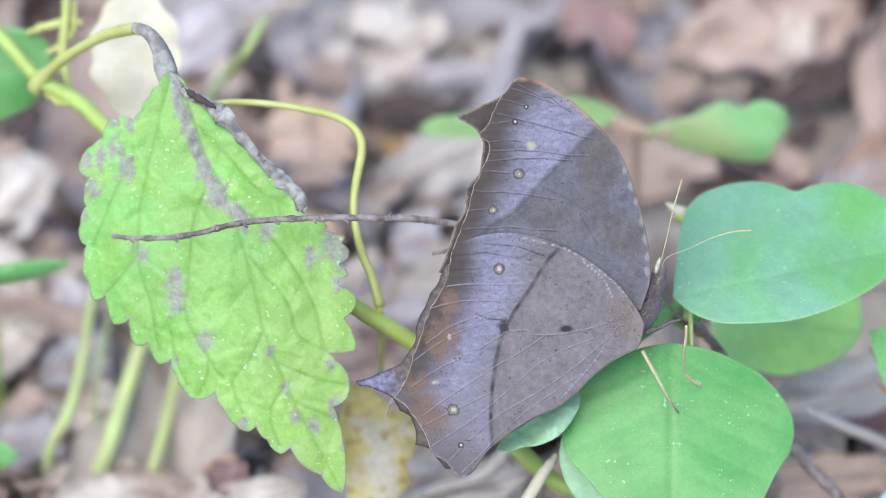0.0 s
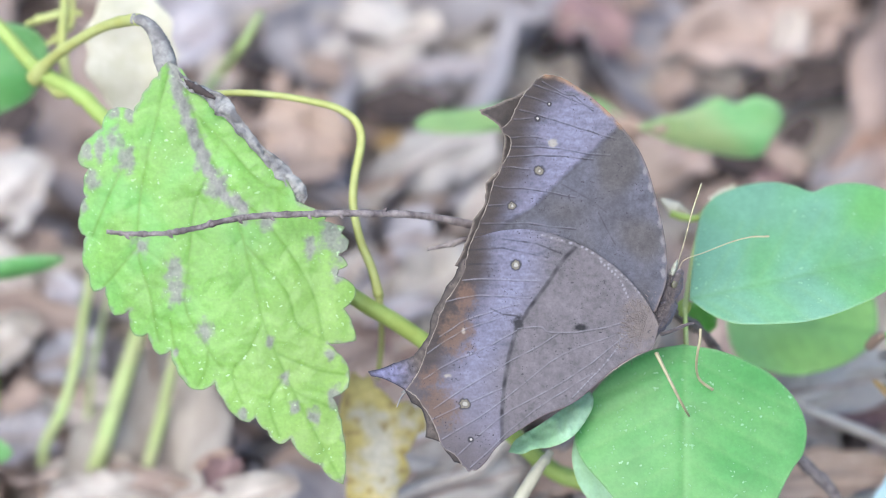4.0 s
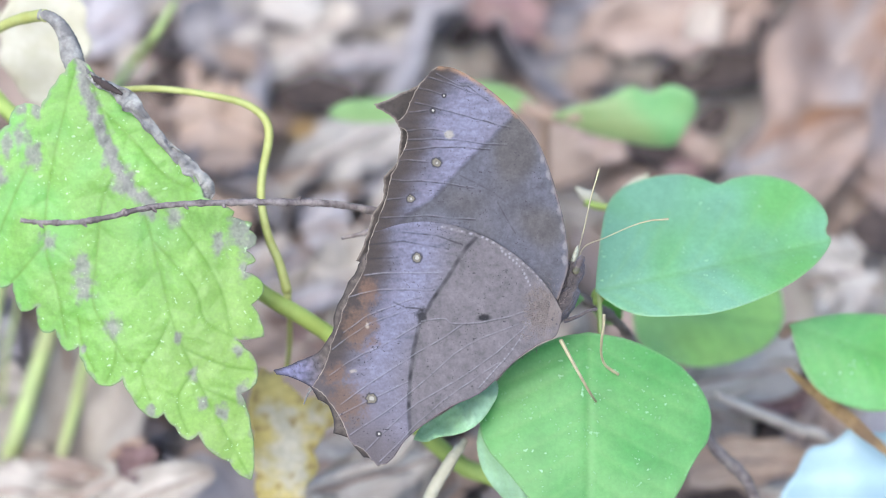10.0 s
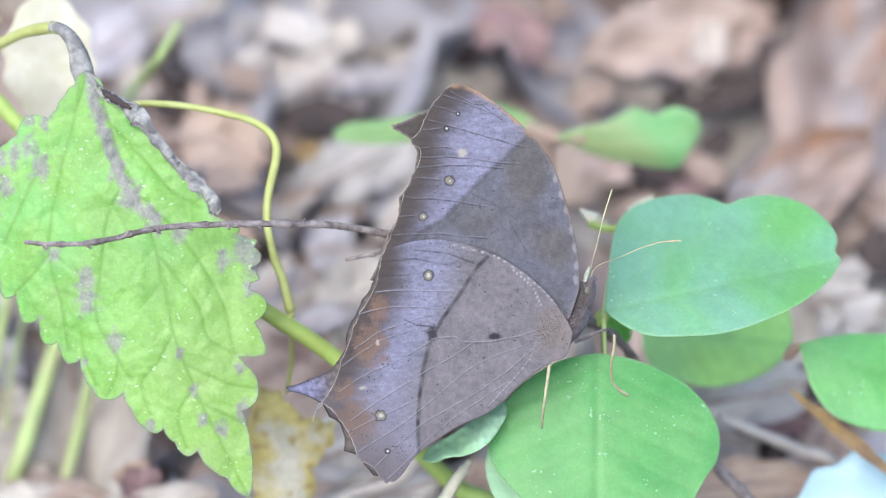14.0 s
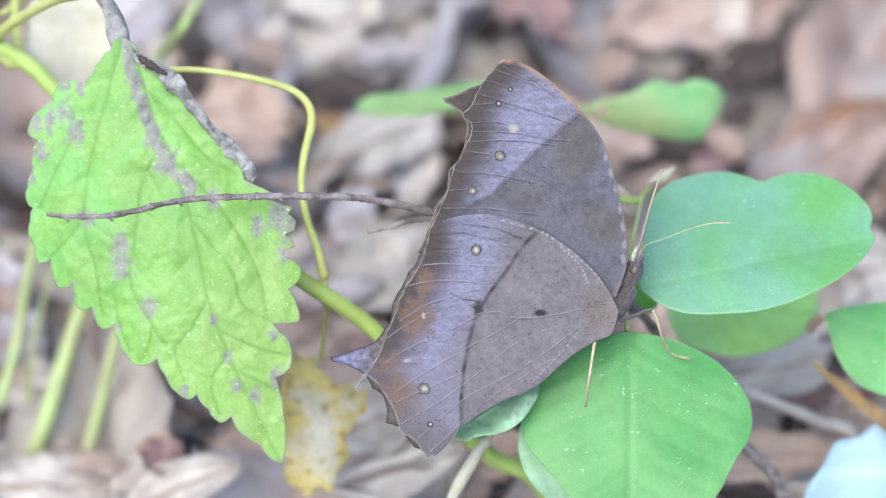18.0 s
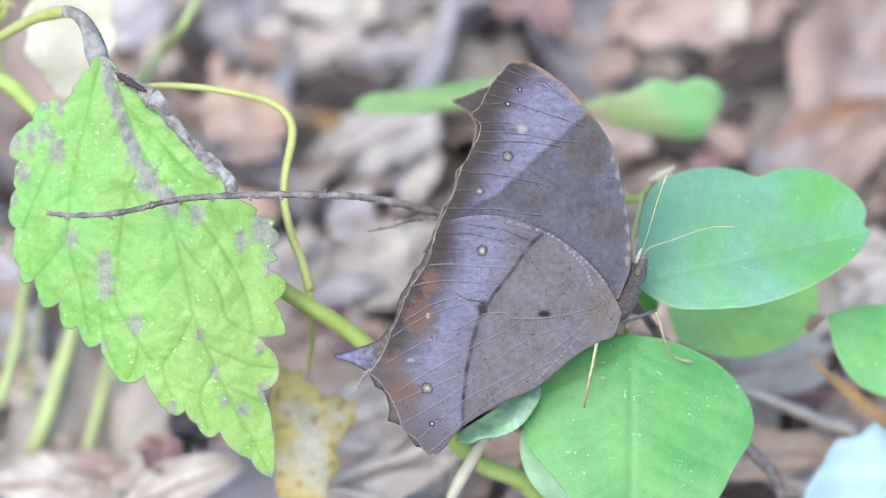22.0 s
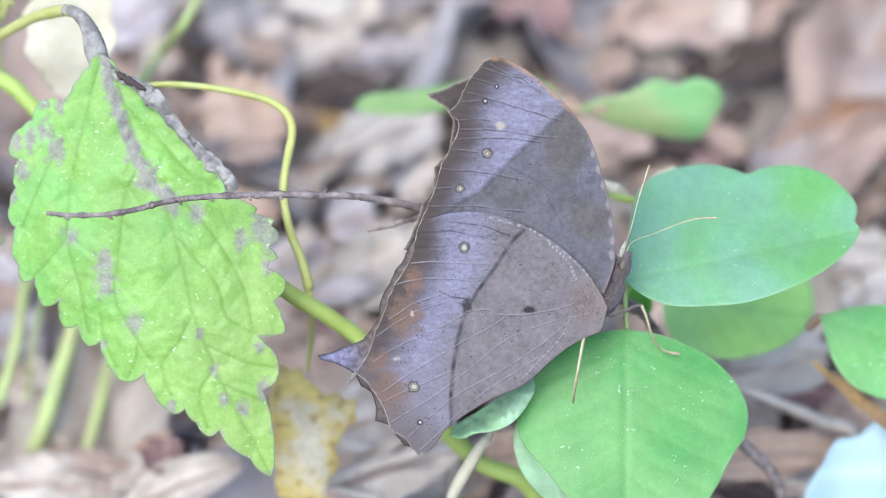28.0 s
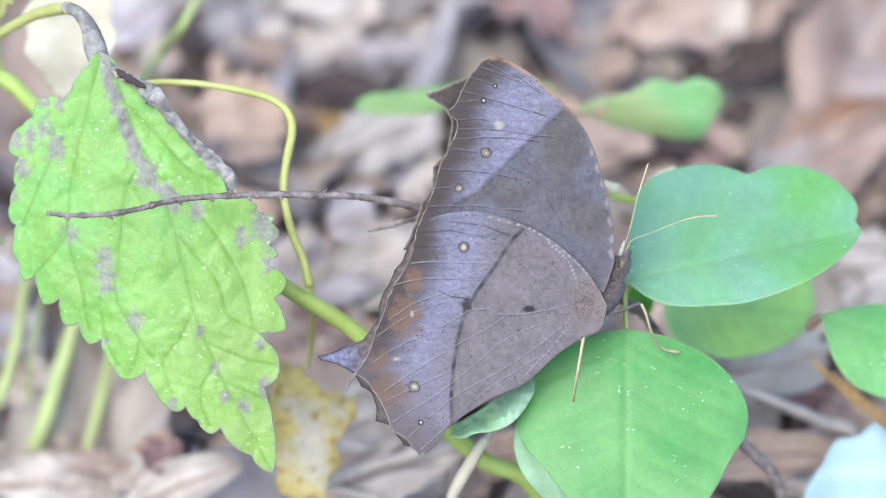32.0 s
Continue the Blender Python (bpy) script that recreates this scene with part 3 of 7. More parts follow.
litter_leaf(-0.0859, 0.0901, 16.6, 9.8, -25, "pale", 22, 9, 0, 0.22)
litter_leaf(-0.0781, 0.0977, 13.8, 5.9, 20, "brown", 20, 7, 0, 0.3)
litter_leaf(-0.0881, 0.0991, 13.8, 5.3, 25, "dark", 22, 10, 0, 0.2)
litter_leaf(-0.0778, 0.0798, 21.3, 7.7, -15, "brown", 22, 9, 0, 0.2)
litter_leaf(-0.0714, 0.0718, 17.3, 8.6, 20, "lilac", 22, 8, 0, 0.22)
litter_leaf(-0.0838, 0.0705, 17.3, 9.6, 40, "pale", 20, 7, 0, 0.25)
litter_leaf(-0.0686, 0.0586, 20.8, 10.4, -20, "pale", 20, 4, 0, 0.32)
litter_leaf(-0.0794, 0.0522, 18.8, 10.4, 15, "lilac", 18, 6, 0, 0.25)
litter_leaf(-0.0555, 0.0626, 16.2, 7.6, -30, "bright", 18, 5, 0, 0.25)
litter_leaf(-0.0525, 0.0494, 28.2, 12.7, 14, "pink", 20, 5, 0, 0.3)
litter_leaf(-0.0438, 0.0456, 8.4, 6.2, -30, "mauve", 28, 20, 0, 0.2)
litter_leaf(-0.0463, 0.0484, 6.6, 2.8, 30, "rust", 28, 19, 0, 0.3)
litter_leaf(-0.0607, 0.0383, 24.1, 10.2, 10, "pale", 24, 9, 12, 0.34)
litter_leaf(-0.0416, 0.0377, 21.3, 8.0, 22, "pale", 26, 13, -10, 0.36)
litter_leaf(-0.0708, 0.0371, 14.8, 8.3, -25, "pink", 20, 6, 0, 0.25)
litter_leaf(-0.0340, 0.0458, 13.1, 5.6, 30, "brown", 20, 6, 0, 0.25)
litter_leaf(-0.0364, 0.0586, 18.9, 11.4, 20, "pale", 14, 4, 0, 0.2)
litter_leaf(-0.0088, 0.0525, 25.4, 13.2, 18, "bright", 28, 24, 0, 0.18)
litter_leaf(-0.0064, 0.0440, 21.5, 9.0, 10, "bright", 28, 27, 0, 0.16)
litter_leaf(-0.0137, 0.0632, 13.3, 5.7, -20, "mauve", 24, 11, 0, 0.2)
litter_leaf(-0.0041, 0.0408, 26.0, 11.2, 14, "bright", 22, 9, 0, 0.2)
litter_leaf(-0.0171, 0.0396, 20.4, 10.2, -15, "pale", 20, 7, 0, 0.2)
litter_leaf(-0.0211, 0.0522, 16.9, 11.3, 30, "bright", 18, 6, 0, 0.2)
litter_leaf(0.0090, 0.0458, 12.2, 7.5, 25, "peach", 26, 15, 0, 0.2)
litter_leaf(0.0052, 0.0383, 13.0, 6.5, -20, "rust", 22, 9, 0, 0.25)
litter_leaf(0.0163, 0.0371, 16.7, 9.3, 20, "pink", 20, 6, 0, 0.25)
litter_leaf(0.0204, 0.0548, 22.6, 14.2, 10, "pale", 14, 4, 0, 0.2)
litter_leaf(0.0706, 0.0853, 23.3, 13.6, 14, "bright", 28, 20, 0, 0.14)
litter_leaf(0.0540, 0.0667, 28.6, 9.9, 18, "bright", 30, 26, 0, 0.14)
litter_leaf(0.0382, 0.0758, 15.4, 9.6, 60, "pink", 20, 7, 0, 0.2)
litter_leaf(0.0607, 0.0586, 18.9, 8.5, -10, "mauve", 24, 9, 0, 0.2)
litter_leaf(0.0488, 0.0574, 14.2, 5.7, 25, "pale", 22, 8, 0, 0.25)
litter_leaf(0.0572, 0.0520, 4.9, 3.6, 10, "dark", 30, 19, 0, 0.15)
litter_leaf(0.0524, 0.0528, 13.2, 4.7, -15, "pale", 26, 13, 0, 0.25)
litter_leaf(0.0515, 0.0446, 25.2, 8.2, 6, "peach", 30, 20, 0, 0.16)
litter_leaf(0.0437, 0.0484, 14.1, 7.5, 40, "bright", 18, 6, 0, 0.25)
litter_leaf(0.0497, 0.0373, 18.5, 5.6, -8, "dark", 26, 12, 0, 0.2)
litter_leaf(0.0580, 0.0371, 16.7, 7.4, 18, "bright", 24, 11, 0, 0.2)
litter_leaf(0.0643, 0.0484, 15.9, 7.5, -25, "pink", 24, 11, 0, 0.2)
litter_leaf(0.0720, 0.0639, 18.1, 10.5, 30, "pale", 16, 5, 0, 0.2)
litter_leaf(0.0786, 0.0758, 17.3, 9.6, -20, "pale", 16, 6, 0, 0.2)
litter_leaf(0.0757, 0.0497, 18.8, 10.3, 20, "lilac", 16, 6, 0, 0.2)


def litter_carpet():
    """The countless leaves and crumbs further around, one sheet of stuff."""
    rng = np.random.RandomState(11)
    verts, faces, slot = [], [], []
    keys = ["pale", "lilac", "pink", "brown", "dark", "brown", "pink", "rust"]
    protos = [dead_leaf_mesh("litter_shape", 0.05 + 0.008 * k, 0.024 + 0.003 * k, 0.3, 50 + k, DEAD["pale"], 15, 9) for k in range(5)]
    shapes = [([v.co.copy() for v in p.vertices], [tuple(f.vertices) for f in p.polygons]) for p in protos]
    for p in protos:
        bpy.data.meshes.remove(p)
    for i in range(2600):
        r, a = 0.03 + 4.0 * rng.rand() ** 1.4, rng.rand() * 6.28
        vs, fs = shapes[rng.randint(5)]
        x, y = r * math.cos(a), 0.1 + r * math.sin(a)
        low_bed = abs(x) < 0.13 and -0.04 < y < 0.24
        m = pose(x, y, 0, rng.randn() * 14, rng.randn() * 14, rng.rand() * 360)
        co = [m @ v for v in vs]
        low = min(c.z for c in co)
        base = len(verts)
        lift = rng.rand() * 0.003 - (0.009 if low_bed else 0.0)
        verts += [(c.x, c.y, c.z - low - 0.004 + lift) for c in co]
        faces += [tuple(base + q for q in f) for f in fs]
        slot += [rng.randint(3 if low_bed else len(keys))] * len(fs)
    me = bpy.data.meshes.new("leaf_litter")
    me.from_pydata(verts, [], faces)
    for k in keys:
        me.materials.append(DEAD[k])
    me.polygons.foreach_set("material_index", slot)
    me.polygons.foreach_set("use_smooth", [True] * len(faces))
    me.update()
    tagged(new("leaf_litter", me), "loose carpet of brown and beige dead leaves", "leaf litter", kind="stuff")


litter_carpet()

# ---- dead twig reaching across the serrate leaf ----


def dead_twig():
    line = [(-55.62, 5.07, 9), (-52.61, 4.75, 9), (-47.54, 4.84, 8), (-43.32, 5.57, 6), (-38.67, 6.79, 4), (-33.99, 7.38, 2), (-28.47, 7.64, 0), (-21.34, 7.76, -3), (-14.95, 7.72, -6), (-10.12, 7.27, -9), (-3.61, 5.99, -12), (3.81, 3.81, -18), (12.17, 0.08, -22), (22.29, -4.94, -25), (29.04, -9.15, -26), (32.56, -13.51, -26), (38.39, -20.96, -28), (44.43, -28.63, -30), (51, -37.68, -33)]
    root = to_ground(*line[-1], 6)
    root = (root[0], root[1], root[2])
    t = thing("dead_twig", root, "thin knobbly grey-brown dead twig lying over green leaves", "twig")
    v, f = tube_data(line + [root], [0.26, 0.38, 0.42, 0.46, 0.52, 0.58, 0.6, 0.7, 0.85, 0.95], 10, 170, 0.5, 4)
    part("main_shoot", solid("main_shoot", v, f, BARK, root), t)
    v, f = tube_data([(-10.98, 2.62, -11), (-7.7, 3.36, -11), (-5.25, 4.18, -12), (-1.98, 4.61, -14), (2.56, 4.63, -17)], [0.26, 0.4, 0.36, 0.4], 8, 40, 0.6, 9)
    part("side_shoot", solid("side_shoot", v, f, BARK, root), t)
    rng = np.random.RandomState(2)
    c = glide(line, 60)
    for i in (3, 7, 11, 14, 17, 20, 22, 25):
        p = c[i]
        s = 1 if rng.rand() > 0.5 else -1
        v, f = tube_data([p, p + np.array((0.3, 0.5 * s, 0.2)), p + np.array((0.6, 0.75 * s, 0.3))], [0.35, 0.25, 0.1], 6, 8)
        part("bud_scar", solid("bud_scar", v, f, BARK, root), t)


dead_twig()

# ---- serrate-leaved plant ----
AXIS0, AXIS1 = [(-49.79, 27.35, 0), (-24.45, -32.58, 0)]
LEAF_L = math.hypot(AXIS1[0] - AXIS0[0], AXIS1[1] - AXIS0[1])


def grain(p, fx, fy, seed):
    return np.array([noise.noise(Vector((q * fx, r * fy, seed))) for q, r in p])


def scalloped(points, n, lobes=0.0, seed=1):
    """An edge through tooth tips and notches, each run between them bowed outwards a little."""
    rng = np.random.RandomState(seed)
    p = np.array([q[:2] for q in points])
    out = []
    for a, c in zip(p[:-1], p[1:]):
        d = c - a
        side = np.array((-d[1], d[0])) * lobes
        for f in np.linspace(0, 1, n, endpoint=False):
            out.append(a + d * f + side * 4 * f * (1 - f) + rng.randn(2) * 0.03)
    return out + [p[-1]]


def serrate_leaf(root):
    """Egg-shaped leaf with coarse teeth, sunken veins, quilted tissue and withered blotches."""
    o = np.array(AXIS0[:2])
    ax = (np.array(AXIS1[:2]) - o) / LEAF_L
    lf = np.array((ax[1], -ax[0]))  # towards its broad side
    left = scalloped([(-49.55, 28.39, 0), (-51, 26.3, 0), (-52.36, 24.61, 0), (-53.57, 22.6, 0), (-54.54, 21.24, 0), (-57.91, 21.56, 0), (-59.2, 18.74, 0), (-60.65, 17.62, 0), (-62.34, 15.69, 0), (-62.58, 13.92, 0), (-61.13, 12.95, 0), (-61.86, 10.54, 0), (-61.61, 8.93, 0), (-62.42, 6.35, 0), (-62.58, 4.18, 0), (-61.61, 3.3, 0), (-61.94, 1.29, 0), (-62.1, -0.32, 0), (-61.13, -2.33, 0), (-60.57, -4.75, 0), (-58.72, -4.02, 0), (-58.4, -5.95, 0), (-57.51, -8.2, 0), (-55.18, -7.32, 0), (-55.18, -9.17, 0), (-54.46, -11.18, 0), (-52.53, -10.86, 0), (-52.04, -12.39, 0), (-50.92, -13.92, 0), (-49.15, -13.19, 0), (-48.5, -15.6, 0), (-47.38, -17.62, 0), (-45.69, -18.98, 0), (-42.87, -17.94, 0), (-41.67, -20.11, 0), (-38.61, -23.57, 0), (-36.92, -22.92, 0), (-35.31, -24.86, 0), (-33.62, -26.79, 0), (-32.01, -25.98, 0), (-27.67, -29.84, 0), (-24.45, -32.58, 0)], 7, -0.12)
    right = scalloped([(-24.45, -32.58, 0), (-24.05, -29.68, 0), (-24.45, -25.26, 0), (-25.1, -22.04, 0), (-25.82, -20.11, 0), (-23.73, -18.74, 0), (-23.41, -16.57, 0), (-24.21, -14.56, 0), (-25.18, -13.59, 0), (-26.54, -12.31, 0), (-22.52, -11.9, 0), (-22.6, -10.78, 0), (-23, -9.65, 0), (-24.21, -7.32, 0), (-22.52, -5.47, 0), (-22.6, -4.34, 0), (-23.25, -3.54, 0), (-25.26, -2.57, 0), (-24.94, -1.69, 0), (-23.65, -1.13, 0), (-24.13, -0.24, 0), (-25.1, 0.4, 0), (-23.81, 1.21, 0), (-23.57, 2.49, 0), (-24.61, 3.46, 0), (-24.13, 4.42, 0), (-25.42, 4.75, 0), (-27.03, 5.23, 0), (-26.71, 6.03, 0), (-27.99, 6.84, 0), (-29.28, 7.32, 0), (-31.05, 8.12, 0), (-31.69, 9.89, 0), (-32.82, 11.66, 0), (-34.75, 13.92, 0), (-36.52, 15.77, 0), (-38.53, 17.62, 0), (-40.22, 19.55, 0), (-42.31, 21.48, 0), (-44.4, 23.25, 0), (-46.33, 25.1, 0), (-47.78, 27.43, 0), (-49.55, 28.39, 0)], 7, -0.05, 4)
    outline = np.array(left + right[1:-1])
    mid = glide([q[:2] for q in [(-49.55, 28.15, 0), (-46.57, 23.41, 0), (-44, 15.77, 0), (-41.18, 10.7, 0), (-38.85, 3.22, 0), (-37.48, -2.33, 0), (-36.04, -8.29, 0), (-34.11, -13.43, 0), (-30.32, -21.48, 0), (-24.45, -32.58, 0)]], 50)
    main = [glide([q[:2] for q in l], 20) for l in (
        [(-44, 11.34, 0), (-45.69, 7.32, 0), (-46.33, 1.37, 0), (-46.73, -2.33, 0), (-46.98, -7.32, 0), (-43.76, -13.27, 0), (-41.67, -16.01, 0)],
        [(-41.18, 10.38, 0), (-35.71, 5.55, 0), (-31.29, -0.24, 0), (-28.39, -5.87, 0), (-27.19, -11.58, 0)],
        [(-49.23, 27.43, 0), (-51.8, 17.78, 0), (-53.57, 8.93, 0), (-53.89, 0.88, 0), (-52.2, -5.55, 0), (-51, -11.99, 0)],
        [(-36.04, -9.57, 0), (-38.13, -13.75, 0), (-40.22, -16.41, 0), (-38.93, -20.83, 0)],
        [(-45.77, 20.99, 0), (-40.94, 16.17, 0), (-36.52, 11.34, 0), (-32.09, 8.93, 0)],
        [(-34.11, -13.59, 0), (-28.47, -16.01, 0), (-24.05, -16.81, 0)], [(-31.29, -19.22, 0), (-27.67, -20.83, 0), (-25.26, -22.04, 0)], [(-32.5, -16.81, 0), (-34.91, -20.83, 0), (-33.62, -25.66, 0)],
        [(-49.23, -9.17, 0), (-48.74, -12.79, 0), (-46.98, -16.81, 0)], [(-55.02, 15.36, 0), (-58.24, 8.93, 0), (-60.65, 3.3, 0)], [(-53.89, 1.69, 0), (-57.43, -2.33, 0), (-59.04, -3.94, 0)], [(-38.13, 1.69, 0), (-32.5, -4.75, 0), (-30.89, -9.57, 0), (-26.87, -11.99, 0)], [(-43.76, -13.27, 0), (-44.16, -16.01, 0), (-45.37, -18.42, 0)])]
    fine = []
    for v in main[:5] + [mid]:
        for k in range(2, len(v) - 1, 3 if len(v) < 30 else 5):
            t = v[min(k + 1, len(v) - 1)] - v[k - 1]
            t = t / (np.hypot(*t) + 1e-9)
            for sgn in (1, -1):
                side = np.array((-t[1], t[0])) * sgn
                fine.append(np.array([v[k] + (t * 0.55 + side) * u + t * u * u * 0.04 for u in (0, 1.2, 2.4, 3.6)]))

    def least(p, group):
        g = np.full(len(p), 1e9)
        for v in group:
            g = np.minimum(g, line_gap(p, v))
        return g

    gaps = {}

    def both(p):
        if len(p) not in gaps:
            gaps[len(p)] = (np.minimum(least(p, main), line_gap(p, mid)), least(p, fine))
        return gaps[len(p)]

    def height(p):
        q = p - o
        s = (q @ ax) / LEAF_L
        w = q @ lf
        g, gf = both(p)
        z = -7.0 - 0.006 * w * w + 2.0 * np.sin(s * 2.4)
        z += 0.16 * (1 - np.exp(-(g / 1.7) ** 2)) + 0.09 * (1 - np.exp(-(g / 0.35) ** 2)) + 0.06 * (1 - np.exp(-(gf / 0.5) ** 2))
        z += 0.35 * grain(p, 0.22, 0.22, 3.0) + 0.10 * grain(p, 0.7, 0.7, 7.0) + 0.15 * np.sin(w * 0.35 + s * 7)
        return z

    blotches = [(-57.3, 21.3, 0), (-55.2, 21.2, 0), (-57.59, 17.13, 0), (-55.82, 14.4, 0), (-60.65, 11.34, 0), (-53.41, 1.85, 0), (-48.58, -1.69, 0), (-48.26, -4.75, 0), (-44.24, -10.38, 0), (-44.72, 13.75, 0), (-42.47, 10.54, 0), (-38.93, 6.35, 0), (-35.31, 5.31, 0), (-28.88, 1.29, 0), (-34.91, -11.99, 0), (-32.66, -17.21, 0), (-28.47, -23, 0), (-31.37, -21.48, 0), (-38.93, -22.6, 0), (-48.58, -13.75, 0), (-25.42, -20.03, 0), (-26.22, -13.75, 0), (-59.44, 16.17, 0), (-25.9, 3.46, 0), (-24.61, 1.29, 0), (-25.26, -2.33, 0), (-61.45, 15.36, 0), (-62.1, 7.72, 0)]
    sizes = [1.3, 1.2, 1.9, 1.9, 1.4, 1.5, 1.7, 2.0, 1.6, 1.6, 2.0, 1.6, 1.5, 1.5, 0.9, 1.0, 1.2, 0.9, 0.9, 0.6, 1.4, 1.0, 1.6, 2.0, 1.8, 1.4, 1.4, 1.0]

    def pigment(p):
        q = p - o
        s, w = (q @ ax) / LEAF_L, q @ lf
        n1 = np.array([noise.noise(Vector((a * 0.16, b * 0.16, 0.0))) for a, b in p])
        n2 = np.array([noise.noise(Vector((a * 0.9, b * 0.9, 5.0))) for a, b in p])
        n3 = np.array([noise.noise(Vector((a * 2.6, b * 2.6, 9.0))) for a, b in p])
        col = np.array((0.25, 0.48, 0.08)) * (1 + 0.10 * n1 + 0.08 * n2 + 0.12 * n3)[:, None]
        warm = blend(0.3, 0.85, s + 0.3 * n1 - w * 0.012)[:, None]
        col = col * (1 - warm) + np.array((0.285, 0.455, 0.085)) * (1 + 0.1 * n3)[:, None] * warm
        cool = (blend(-0.1, 0.5, n1 + w * 0.01) * blend(0.8, 0.2, s))[:, None] * 0.6
        col = col * (1 - cool) + np.array((0.20, 0.50, 0.11)) * cool
        g, gf = both(p)
        f = (np.exp(-(g / 0.22) ** 2) * 0.62)[:, None]
        col = col * (1 - f) + np.array((0.15, 0.31, 0.02)) * f
        f = (np.exp(-(gf / 0.22) ** 2) * 0.22)[:, None]
        col = col * (1 - f) + np.array((0.20, 0.38, 0.05)) * f
        dead = np.zeros(len(p))
        for (bx, by, _), r in zip(blotches, sizes):
            d = np.hypot(p[:, 0] - bx, (p[:, 1] - by) * 0.7) / r + n2 * 0.55 + n1 * 0.3 + n3 * 0.2
            dead = np.maximum(dead, blend(1.05, 0.3, d) * 0.85)
        strip = line_gap(p, np.array([(-49.23, 29.84, 0), (-48.1, 24.21, 0), (-46.01, 18.58, 0), (-44.08, 13.35, 0), (-41.67, 9.33, 0), (-38.93, 7.32, 0)])[:, :2])
        dead = np.maximum(dead, blend(1.5, 0.4, strip + n2 * 0.8 + n3 * 0.3) * 0.95)
        rim = line_gap(p, outline)
        dead = np.maximum(dead, blend(0.5, 0.1, rim + n2 * 0.5) * 0.5)
        dead = dead[:, None]
        col = col * 0.84
        dry = np.array((0.245, 0.225, 0.205)) * (1 + 0.3 * n2 + 0.3 * n3)[:, None]
        return col * (1 - dead) + dry * dead

    return sheet("leaf_blade", outline, 0.21, height, pigment, 0.3, (NETTLE,), root)


def serrate_plant():
    stem_line = [(-96.18, 43.25, -44), (-80.99, 37.84, -40), (-71.96, 29.07, -36), (-64.73, 24.66, -32), (-61.57, 21.62, -30), (-53.87, 15.14, -24), (-40.1, 4.23, -18), (-30.06, -1.57, -16), (-22.66, -6.12, -17), (-11.97, -13.22, -20), (-2.01, -24.25, -26), (5.57, -31.59, -30), (14.94, -38.1, -33)]
    root = to_ground(*stem_line[-1], 10)
    t = thing("serrate_plant", root, "green herb with a blotched toothed leaf and yellowing stem", "plant")
    v, f = tube_data(stem_line + [root], [0.9, 1.1, 1.25, 1.2, 1.25, 1.2, 1.25, 1.3, 1.4, 1.5], 12, 90, 0.12, 3)
    part("stem", solid("stem", v, f, STEM, root), t)
    blade = part("leaf_blade", serrate_leaf(root), t, "lime green toothed leaf with grey withered blotches")
    v, f = tube_data([(-72.08, 27.41, -37), (-69.39, 29.74, -32), (-65.38, 31.97, -26), (-59.98, 34.05, -18), (-55.21, 34.65, -11), (-53.9, 34.5, -8.9)], [1.5, 0.9, 0.8, 0.8, 0.9, 0.9], 10, 40, 0.1, 5)
    part("petiole", solid("petiole", v, f, YELLOW_STEM, root), t, "arching yellow-green leaf stalk")
    v, f = tube_data([(-54.9, 34.75, -9.4), (-53.2, 34.3, -8.9), (-51.8, 33.0, -8.6), (-50.8, 31.1, -8.5), (-50.3, 29.2, -8.6), (-49.6, 27.0, -8.9), (-48.6, 24.6, -9.4)], [0.8, 0.85, 1.05, 1.3, 1.65, 1.5, 0.5], 14, 60, 0.06, 6)
    part("withered_stalk", solid("withered_stalk", v, f, WITHERED, root), t, "shrivelled grey foot of the leaf stalk")
    # rolled dead edge of the blade
    v, f = ribbon_data([(-49.39, 28.45, -8), (-47.85, 26.28, -7), (-46.15, 24.78, -6), (-43.96, 23.76, -5), (-41.49, 21.8, -4.5), (-39.22, 19.04, -4.5), (-36.66, 15.98, -5), (-34.26, 13.56, -5.5), (-31.85, 11.13, -6), (-30.41, 9.03, -6.5), (-30.9, 7.24, -6.5)], [0.3, 0.6, 0.7, 0.9, 1.4, 0.85, 0.75, 1.0, 1.25, 1.0, 0.3], 75, 120, 11, 0.85)
    part("rolled_edge", solid("rolled_edge", v, f, WITHERED, root), blade, "grey dead rolled leaf edge")
    v, f = tube_data([(-43.54, 23.95, -14), (-39.84, 24.12, -14), (-34.9, 23.79, -14), (-29.96, 22.97, -14), (-25.48, 21.85, -15), (-22.76, 19.87, -15), (-22.01, 16.98, -15), (-23.04, 11.64, -16), (-23.21, 7.51, -16), (-22.21, 2.56, -16), (-20.56, -1.57, -16), (-19.52, -5.71, -17)], [0.45, 0.5, 0.5, 0.55, 0.6, 0.65, 0.6, 0.6, 0.65, 0.75], 8, 70, 0.06, 2)
    part("side_stalk", solid("side_stalk", v, f, YELLOW_STEM, root), t, "thin looping yellow stalk")
    v, f = tube_data([(-68.33, 41.66, -46), (-68.27, 38.01, -43), (-68.3, 32.69, -40), (-66.85, 26.52, -36), (-64.83, 23.85, -33)], [0.7, 0.7, 0.8, 0.9], 8, 24, 0.1, 4)
    part("side_shoot", solid("side_shoot", v, f, YELLOW_STEM, root), t)
    for line, r in (([(-74.28, 36.06, -45), (-71.14, 37.04, -44), (-67.69, 37.73, -44), (-65.62, 37.56, -44)], 0.7), ([(-70.92, 32.79, -42), (-68.77, 34.08, -42), (-67.15, 36.29, -43), (-67.1, 40.73, -45)], 0.55), ([(-70.91, 27.46, -38), (-68.44, 25.62, -35), (-66.53, 24.86, -33)], 1.1)):
        v, f = tube_data(line, [r * 0.6, r, r, r * 0.5], 8, 20, 0.5, 7)
